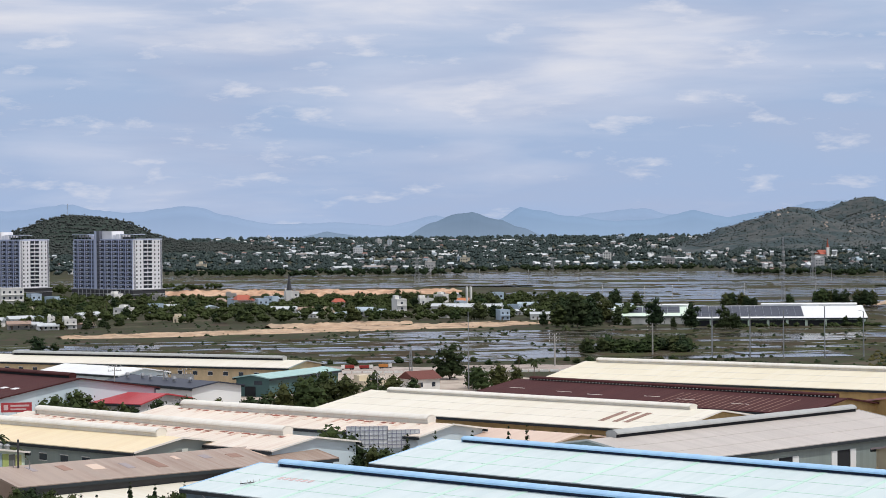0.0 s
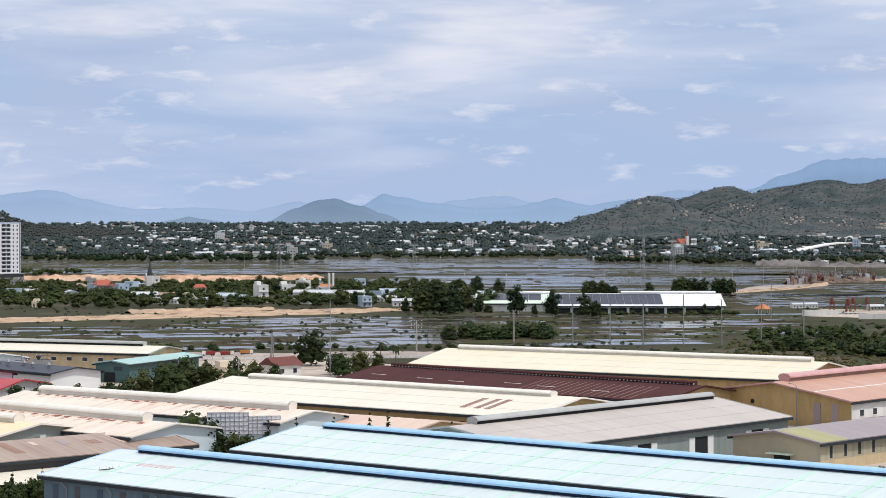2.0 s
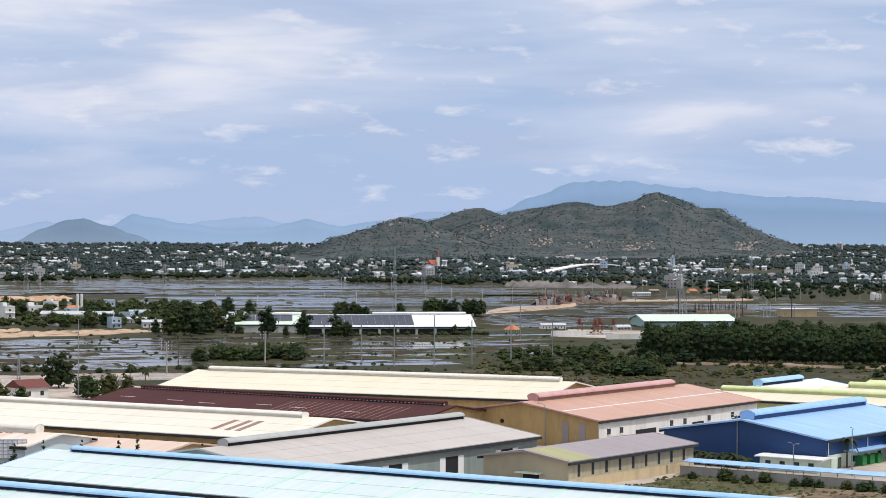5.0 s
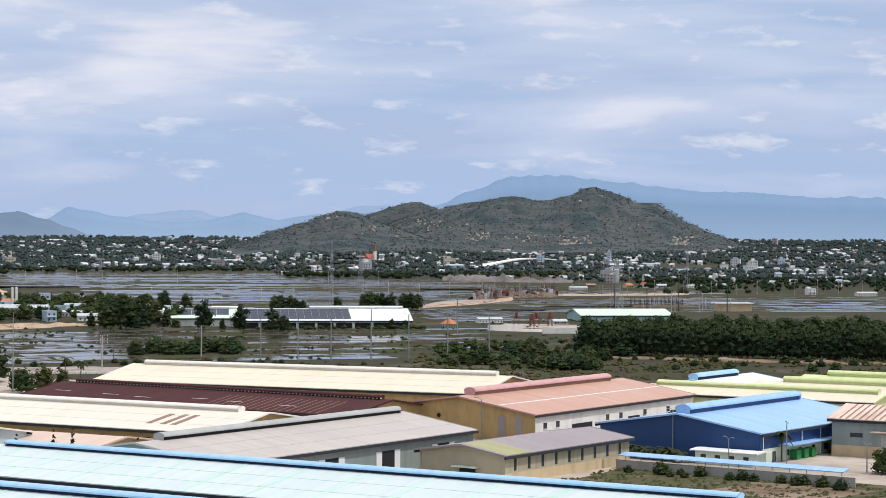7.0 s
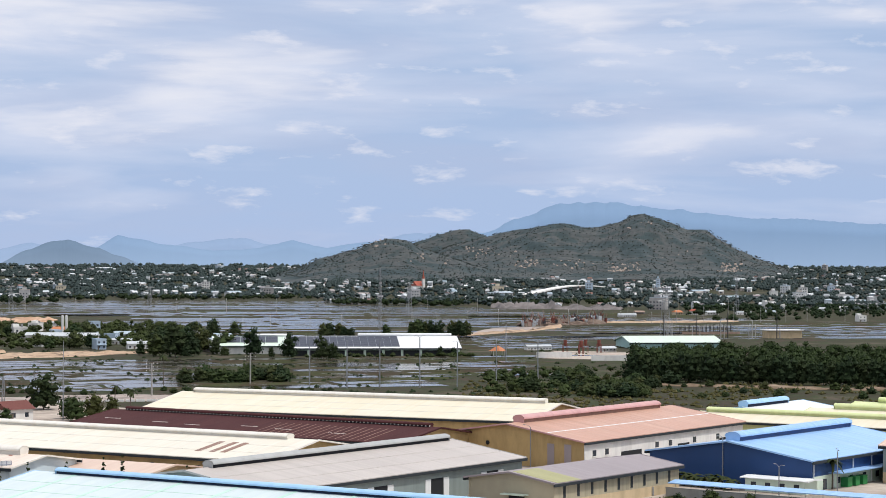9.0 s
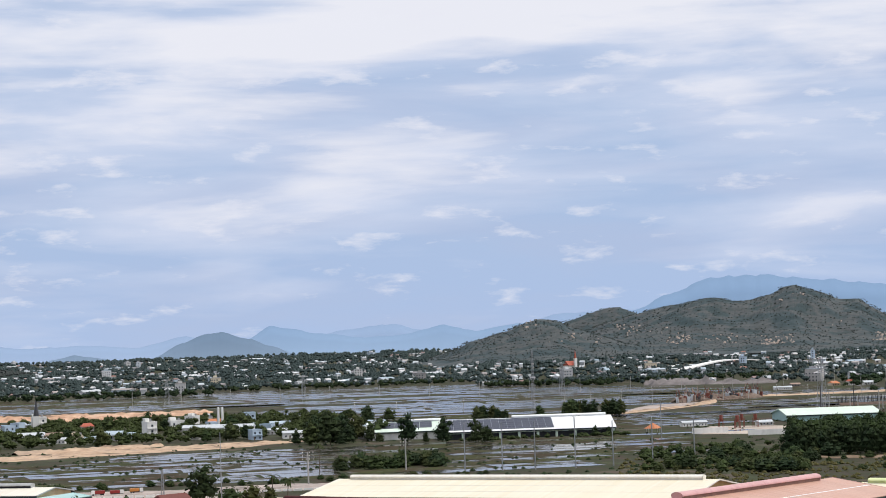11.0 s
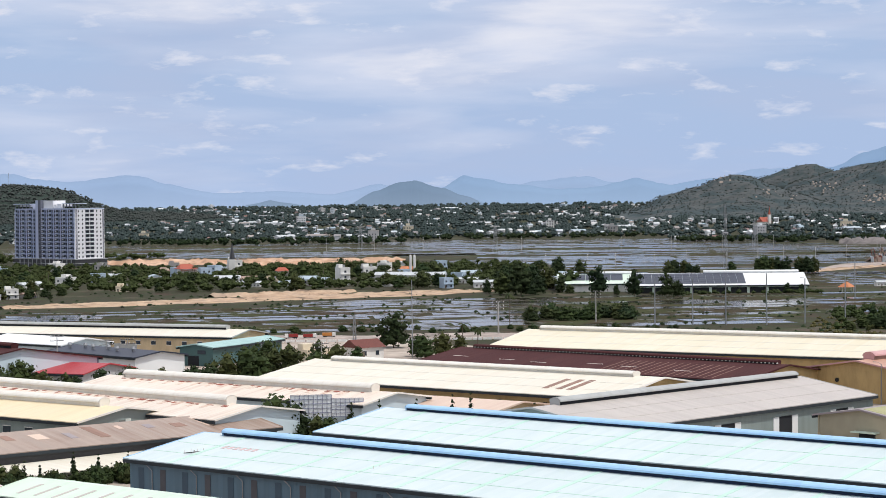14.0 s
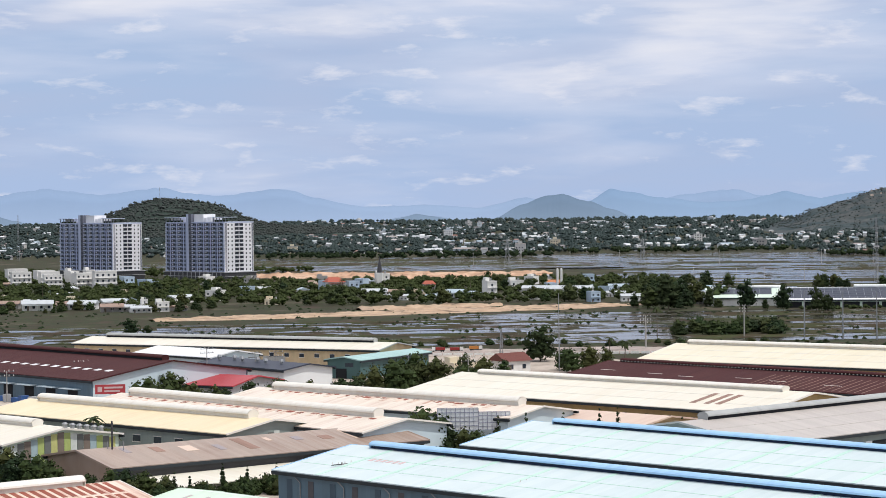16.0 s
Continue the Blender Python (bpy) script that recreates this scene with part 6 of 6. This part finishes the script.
for x, y, h in ((108, 857, 19), (122, 848, 19), (135, 846, 19), (151, 844, 20.5), (168, 852, 18), (186, 860, 18), (205, 866, 18), (232, 1050, 19)):
    lamp_pole(x, y, h, "very tall slender grey lighting pole by the fields", 2)
for x, y, h in ((155, 470, 11), (172, 442, 10), (121, 519, 10), (160, 446, 6.5), (187, 433, 6), (-124, 627, 8), (-38, 640, 9), (-33, 632, 8)):
    lamp_pole(x, y, h, "grey street lamp in the factory yard", 1 if y > 450 else 2)
for x, y, h, yw in ((-34, 372, 8.5, 40), (-1, 346, 8.5, 40), (33, 318, 8.5, 40), (-102, 659, 11, 30), (-86, 652, 10, 30), (-133, 619, 10, 30), (-130, 618, 10, 30), (-149, 595, 9, 30), (-80, 656, 10, 20), (-20, 640, 9, 0)):
    power_pole(x, y, h, yw)
power_pole(42, 806, 12.5, 5, "stout concrete power pole with wide crossarms", False, 3)
power_pole(86, 877, 13.0, 5, "stout concrete power pole with wide crossarms", False, 3)
lattice(-11, 705, 13.5, 1.2, "slender steel lattice pole by the red-roofed house")
slim = thing("mast", "very tall slim grey mast beside a dark tree", "mast", pose(8, 694, 0), "masts")
bm = bmesh.new()
tube(bm, (0, 0, 0), (0, 0, 25.5), 0.22, 0.1, 8)
part("pole", bm, STEEL, slim)
chim = thing("pole_frame", "dark steel pole flanked by two thin props", "pole", pose(-82, 409, 0))
for x, h, r in ((0, 12.5, 0.2), (-0.9, 8.5, 0.09), (2.2, 8.5, 0.09)):
    bm = bmesh.new()
    tube(bm, (x, 0, 0), (x, 0, h), r, r)
    part("post", bm, DARK_STEEL if r > 0.1 else STEEL, chim)
telecom = lattice(241, 1509, 45, 2.2, "tall dark telecom mast in the flooded fields")
lattice(409, 1361, 34, 5.5, "steel lattice transmission tower", 3)
lattice(100, 1960, 26, 4.5, "steel lattice transmission tower", 3)
lattice(-25, 2030, 26, 4.5, "steel lattice transmission tower", 3)
lattice(330, 1900, 30, 4.5, "steel lattice transmission tower", 3)
lattice(640, 1900, 38, 3.0, "dark steel mast by the works")
S_R = random.Random(31)
for i in range(26):
    power_pole(120 + 26 * i + S_R.uniform(-4, 4), 1560 + 7 * i + S_R.uniform(-10, 10), S_R.uniform(9, 13), 80)
for i in range(16):
    power_pole(-60 + 48 * i, 2120 - 9 * i, 13, 80)
sub = thing("substation", "fenced electrical substation with steel gantries", "substation", pose(440, 1340, 0))
for i in range(14):
    x, y = -42 + 6.4 * i, (-12, 0, 12)[i % 3]
    h = (17, 9, 12, 9)[i % 4]
    bm = bmesh.new()
    tube(bm, (x, y, 0), (x, y, h), 0.38, 0.26, 6)
    part("gantry_post", bm, DARK_STEEL if i % 4 == 0 else CONCRETE, sub)
for z, y in ((8.6, 0), (11.6, 12), (8.6, -12)):
    bm = bmesh.new()
    tube(bm, (-42, y, z), (42, y, z), 0.07, 0.07, 4)
    part("gantry_beam", bm, STEEL, sub)
for i in range(26):
    bm = bmesh.new()
    x, y = 1 + 1.55 * i, 90 + 8 * (i % 2)
    tube(bm, (x, y, 0), (x, y, 3.4), 0.22, 0.22, 5)
    tube(bm, (x, y, 3.4), (x, y, 6.6), 0.42, 0.15, 6)
    part("insulator", bm, DARK_STEEL, sub)
block("switch_house", OCHRE_PALE, sub, (34, 58, 4, 14, 0, 5.0))
block("roof_slab", WHITE_WALL, sub, (33, 59, 3, 15, 5.0, 5.5))
block("fence_wall", TIN_RUST, sub, (0, 42, 84, 84.3, 0, 1.6))

# works with scrap and plant beside the flooded fields
yard_wall = thing("yard_wall", "low white wall round a works yard", "wall", pose(285, 1092, 0, 0, 0, -3))
block("panel", WHITE_WALL, yard_wall, (-27, -8, -0.2, 0.2, 0, 3.0))
block("panel", WHITE_WALL, yard_wall, (-5, 19, -36, -35.6, 0, 2.8))
sheet("works_yard", [(260, 1084), (308, 1058), (330, 1150), (285, 1175)], 0.1, YARD, "pale dusty works yard", "yard", 2.0, 8)
W_R = random.Random(12)
RED_RUST = plain("dull_red_steel", (0.17, 0.045, 0.03), 0.7)
for i in range(5):
    t = thing("hopper", "rust-red steel plant hopper at the works", "hopper", pose(287 + 4.5 * i + W_R.uniform(-2, 2), 1136 + W_R.uniform(-8, 20), 0), "works plant")
    bm = bmesh.new()
    for sx in (-1.2, 1.2):
        for sy in (-1.2, 1.2):
            tube(bm, (sx, sy, 0), (sx, sy, 5), 0.16, 0.16, 4)
    part("legs_frame", bm, RED_RUST, t)
    bm = bmesh.new()
    tube(bm, (0, 0, 3.6), (0, 0, 5.0), 0.4, 1.0, 8)
    tube(bm, (0, 0, 5.0), (0, 0, 7.2), 1.0, 1.0, 8)
    part("bin", bm, RED_RUST, t)
for i in range(90):
    x = W_R.uniform(366, 460)
    y = 1608 + 0.98 * (x - 366) + W_R.uniform(-16, 16)
    t = thing("scrap_machine", "rusting machine frame on a scrap heap", "machine", pose(x, y, W_R.uniform(0, 2.5), W_R.uniform(-8, 8), W_R.uniform(-8, 8), W_R.uniform(0, 360)), "scrap machines")
    w, h = W_R.uniform(0.5, 1.8), W_R.uniform(3, 9.5)
    block("frame", W_R.choice((RED_RUST, DARK_STEEL, SCRAP, TIN_RUST, TIN)), t, (-w, w, -1.0, 1.0, -2, h * 0.4))
    bm = bmesh.new()
    tube(bm, (-w, 0, 0), (w * 1.6, 0, h), 0.28, 0.18, 5)
    tube(bm, (w, 0, 0), (-w * 0.5, 0, h * 0.8), 0.22, 0.15, 5)
    part("boom", bm, W_R.choice((RED_RUST, DARK_STEEL, TIN_RUST)), t)
tent = thing("canopy_roof", "bright orange tiled pavilion roof", "pavilion", pose(243, 1120, 0))
bm = bmesh.new()
tube(bm, (0, 0, 2.6), (0, 0, 5.4), 5.0, 0.3, 4)
part("roof", bm, TILE_ORANGE, tent)
for sx in (-3, 3):
    for sy in (-3, 3):
        block("post", CONCRETE, tent, (sx - 0.12, sx + 0.12, sy - 0.12, sy + 0.12, 0, 2.8))
# pale rubble colour stands in for the pond's grey water
sheet("pond_bed", [(272, 1406), (346, 1502), (386, 1596), (338, 1566), (300, 1470)], 0.3, RUBBLE, "square pond, its pale grey water shown by a matt sheet", "pond", 2.0, 9)
fly = thing("overpass", "pale concrete road overpass at the foot of the hill", "overpass", pose(740, 2900, ground_z(740, 2900), 0, 0, 62))
bm = bmesh.new()
prev = None
for i in range(21):
    f = i / 20
    x, z = -270 + 540 * f, 1 + 9 * math.sin(math.pi * f)
    cur = [bm.verts.new((x, y, zz)) for y, zz in ((-6, z), (6, z), (6, z + 1.6), (-6, z + 1.6))]
    if prev:
        for k in range(4):
            bm.faces.new((prev[k], cur[k], cur[(k + 1) % 4], prev[(k + 1) % 4]))
    prev = cur
part("deck", bm, WHITE_WALL, fly)
for i in range(9):
    x = -200 + 50 * i
    block("pier", CONCRETE, fly, (x - 1, x + 1, -3, 3, -3, 1 + 9 * math.sin(math.pi * (x + 270) / 540)))


# ---- hills ----
def along(knots, a):
    """Smooth height between knots of (bearing, height)."""
    if a <= knots[0][0]:
        return knots[0][1]
    for (a0, h0), (a1, h1) in zip(knots, knots[1:]):
        if a <= a1:
            f = (a - a0) / (a1 - a0)
            f = 0.5 * f + 0.5 * f * f * (3 - 2 * f)
            return h0 + (h1 - h0) * f
    return knots[-1][1]


def hill(name, label, crest, az0, az1, r0, r1, na, nr, mat, rough, seed, mid, depth, smooth=False):
    """A massif on the plain whose crest follows knots of (bearing, height), with spurs and gullies on its flanks."""
    bm = bmesh.new()
    rows = []
    for j in range(nr + 1):
        r = r0 + (r1 - r0) * j / nr
        row = []
        for i in range(na + 1):
            az = az0 + (az1 - az0) * i / na
            x, y = r * math.sin(radians(az)), r * math.cos(radians(az))
            f = noise.fractal(Vector((x * 0.005, y * 0.005, seed)), 0.9, 2.1, 6)
            g = noise.noise(Vector((x * 0.0035, y * 0.0012, seed + 7)))
            q = abs(r - mid - 90 * g) / (depth * (1 + 0.35 * g))
            flank = math.exp(-(q ** 1.6))
            h = along(crest, az) * flank * (1 + rough * f * min(1.0, 0.35 + q * 1.3)) - 2.0
            row.append(bm.verts.new((x, y, ground_z(x, y) + h)))
        rows.append(row)
    for j in range(nr):
        for i in range(na):
            bm.faces.new((rows[j][i], rows[j][i + 1], rows[j + 1][i + 1], rows[j + 1][i]))
    bmesh.ops.recalc_face_normals(bm, faces=bm.faces)
    if sum(f.normal.z for f in bm.faces) < 0:
        bmesh.ops.reverse_faces(bm, faces=bm.faces)
    heights = [(v.co.x, v.co.y, v.co.z) for v in bm.verts if v.co.z - ground_z(v.co.x, v.co.y) > 6]
    return tagged(link(name, bm, mat, smooth=smooth), label, "hill", kind="structure"), heights


L_R = random.Random(17)
KNOLL = [(5.5, 0), (6.2, 4), (6.8, 16), (7.6, 39), (8.4, 56), (8.9, 69), (9.3, 74), (9.7, 70), (10.2, 54), (10.9, 40), (11.6, 24), (12.6, 10), (13.6, 0)]
BACK = [(8.8, 0), (9.5, 46), (10.2, 66), (10.7, 81), (11.1, 91), (11.4, 91), (11.8, 80), (12.4, 55), (13.2, 0)]
MAIN = [(8.6, 0), (9.6, 8), (10.5, 40), (11.2, 60), (11.9, 76), (12.4, 89), (12.9, 97), (13.5, 104), (14.0, 105), (14.5, 98), (15.0, 100), (15.5, 112), (15.85, 127), (16.1, 130), (16.4, 119), (16.8, 103), (17.3, 86), (17.8, 86), (18.2, 67), (18.7, 48), (19.3, 28), (20.2, 4), (21, 0)]
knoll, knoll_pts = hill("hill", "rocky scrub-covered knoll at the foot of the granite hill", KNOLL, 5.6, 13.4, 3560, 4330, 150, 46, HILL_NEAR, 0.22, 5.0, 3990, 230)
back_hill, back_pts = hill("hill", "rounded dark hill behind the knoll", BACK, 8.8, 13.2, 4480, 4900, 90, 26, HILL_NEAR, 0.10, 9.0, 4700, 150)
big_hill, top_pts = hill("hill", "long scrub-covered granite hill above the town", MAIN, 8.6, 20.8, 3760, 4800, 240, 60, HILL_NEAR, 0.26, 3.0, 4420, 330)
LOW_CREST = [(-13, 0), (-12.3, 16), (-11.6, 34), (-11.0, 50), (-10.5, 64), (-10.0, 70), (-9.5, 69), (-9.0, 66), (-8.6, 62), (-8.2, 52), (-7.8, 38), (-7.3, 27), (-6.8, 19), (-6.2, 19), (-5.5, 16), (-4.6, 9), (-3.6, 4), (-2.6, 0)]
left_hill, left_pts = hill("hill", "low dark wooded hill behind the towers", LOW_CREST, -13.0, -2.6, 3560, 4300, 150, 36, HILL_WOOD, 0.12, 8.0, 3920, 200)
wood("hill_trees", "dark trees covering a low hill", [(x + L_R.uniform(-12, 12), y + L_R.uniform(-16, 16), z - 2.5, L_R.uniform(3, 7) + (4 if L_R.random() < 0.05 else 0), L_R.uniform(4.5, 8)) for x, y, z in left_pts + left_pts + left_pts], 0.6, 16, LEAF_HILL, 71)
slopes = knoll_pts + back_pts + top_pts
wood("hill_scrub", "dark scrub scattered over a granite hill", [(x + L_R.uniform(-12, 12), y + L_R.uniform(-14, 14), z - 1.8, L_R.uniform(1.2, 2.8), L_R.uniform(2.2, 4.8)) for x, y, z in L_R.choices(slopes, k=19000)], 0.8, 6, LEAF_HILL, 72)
ROCK = plain("granite", (0.46, 0.37, 0.31), 0.9, 0, 0.5, 0.3)
bm = bmesh.new()
# bare granite shows in clusters at these bearings and heights above the sea of trees
for az, el, wide, n in ((9.64, -0.12, 0.22, 60), (9.9, 0.1, 0.3, 22), (10.35, 0.02, 0.25, 40), (10.9, 0.0, 0.3, 26), (11.7, 0.2, 0.28, 60), (12.0, 0.08, 0.4, 24), (13.0, -0.12, 0.3, 70), (12.9, 0.15, 0.35, 20), (14.2, -0.15, 0.6, 24), (15.6, -0.22, 0.45, 60), (16.9, 0.1, 0.5, 16), (18.4, -0.22, 0.22, 70), (16.0, 0.9, 0.3, 12), (9.1, 0.45, 0.3, 14)):
    near = [p for p in slopes if abs(math.degrees(math.atan2(p[0], p[1])) - az) < wide and abs(math.degrees(math.atan2(p[2] - EYE, math.hypot(p[0], p[1]))) - el) < 0.12]
    for k in range(n if near else 0):
        x, y, z = L_R.choice(near)
        x, y, s = x + L_R.uniform(-9, 9), y + L_R.uniform(-9, 9), L_R.uniform(0.8, 3.2)
        vs = [bm.verts.new((x + L_R.uniform(0.6, 1.3) * s * dx, y + L_R.uniform(0.6, 1.2) * s * dy, z + s * dz * L_R.uniform(0.6, 1.1))) for dx, dy, dz in ((1, 0, -0.4), (-1, 0, -0.4), (0, 1, -0.4), (0, -1, -0.4), (0.5, -0.3, 0.8), (-0.4, 0.2, 1.0))]
        for f in ((0, 2, 5), (0, 5, 4), (2, 1, 5), (1, 3, 5), (3, 4, 5), (3, 0, 4)):
            bm.faces.new([vs[i] for i in f])
tagged(link("boulders", bm, ROCK), "pale granite boulders scattered on the hill", "boulders", kind="stuff")
lattice(-680, 3860, 26, 2.0, "thin antenna mast on the wooded hill")
for ob in scene.objects:
    if ob.get("label") == "thin antenna mast on the wooded hill":
        ob.location.z = 80
lattice(-610, 2500, 55, 3.0, "thin antenna mast beyond the town houses")


def skyline(name, label, crest, r, mat, seed, rough=0.05):
    """A far range as a ridge at the edge of sight; its crest follows knots of (bearing, elevation in degrees)."""
    bm = bmesh.new()
    n = 420
    az0, az1 = crest[0][0], crest[-1][0]
    rows = []
    for i in range(n + 1):
        az = az0 + (az1 - az0) * i / n
        e = along(crest, az)
        e += rough * (e + 0.55) * noise.fractal(Vector((az * 1.6, seed, 0)), 0.9, 2.1, 5)
        z = EYE + r * math.tan(radians(e))
        c, s = math.cos(radians(az)), math.sin(radians(az))
        k = min(z, rise(r) - 25)
        rows.append([bm.verts.new(((r - d) * s, (r - d) * c, zz)) for d, zz in ((45, k), (12, k + (z - k) * 0.75), (0, z), (-6, k))])
    for a, b in zip(rows, rows[1:]):
        for k in range(3):
            bm.faces.new((a[k], b[k], b[k + 1], a[k + 1]))
    bmesh.ops.recalc_face_normals(bm, faces=bm.faces)
    return tagged(link(name, bm, mat, smooth=True), label, "mountains", kind="structure")


skyline("backdrop", "far mountain range painted in pale blue haze", [(-18, 0.5), (-14.2, 0.62), (-13, 0.76), (-11.5, 0.6), (-10, 0.78), (-9, 0.57), (-8.2, 0.56), (-6.7, 0.71), (-5.8, 0.46), (-4.6, 0.2), (-2.9, 0.24), (-1.4, 0.14), (-0.2, 0.40), (1, 0.2), (3, 0.3), (4.5, 0.47), (5.3, 0.57), (6.1, 0.37), (7, 0.25), (8.5, 0.3), (9.9, 0.69), (10.6, 0.69), (12, 0.4), (14, 0)], 4985, FAR_PALE, 2.0)
skyline("backdrop", "mountain range beyond the plain, painted in blue haze", [(0.6, -0.6), (1.5, 0.3), (2.1, 0.62), (3.05, 0.41), (3.8, 0.32), (4.6, 0.22), (5.8, 0.26), (6.67, 0.48), (7.6, 0.30), (8.8, 0.47), (10, 0.45), (11.8, 0.70), (12.9, 1.13), (13.9, 1.49), (15.1, 1.52), (16.6, 1.37), (18.3, 1.19), (18.8, 1.1), (20.4, 1.08), (22.1, 0.96), (25, 0.95), (30, 0.9)], 4970, FAR_BLUE, 5.0)
skyline("backdrop", "cone-shaped hill on the plain, painted in dark blue haze", [(-1.9, -0.55), (-1.1, -0.18), (-0.2, 0.25), (0.4, 0.46), (0.8, 0.48), (1.4, 0.29), (2.15, 0.06), (2.7, -0.17), (3.3, -0.55)], 4920, FAR_CONE, 9.0)
skyline("backdrop", "small hill on the plain, painted in blue haze", [(-4.4, -0.5), (-3.7, -0.12), (-3.1, -0.01), (-2.3, -0.13), (-1.6, -0.5)], 4930, FAR_CONE, 11.0)
skyline("backdrop", "small dark hill on the plain, haze painted in", [(-18, 0.1), (-14.3, 0.06), (-13.7, -0.08), (-12.9, -0.5)], 4930, FAR_CONE, 13.0)

# the patterns themselves are no part of the place
for src in protos + bush_protos + house_kinds:
    for ob in [*src.children_recursive, src]:
        bpy.data.objects.remove(ob)
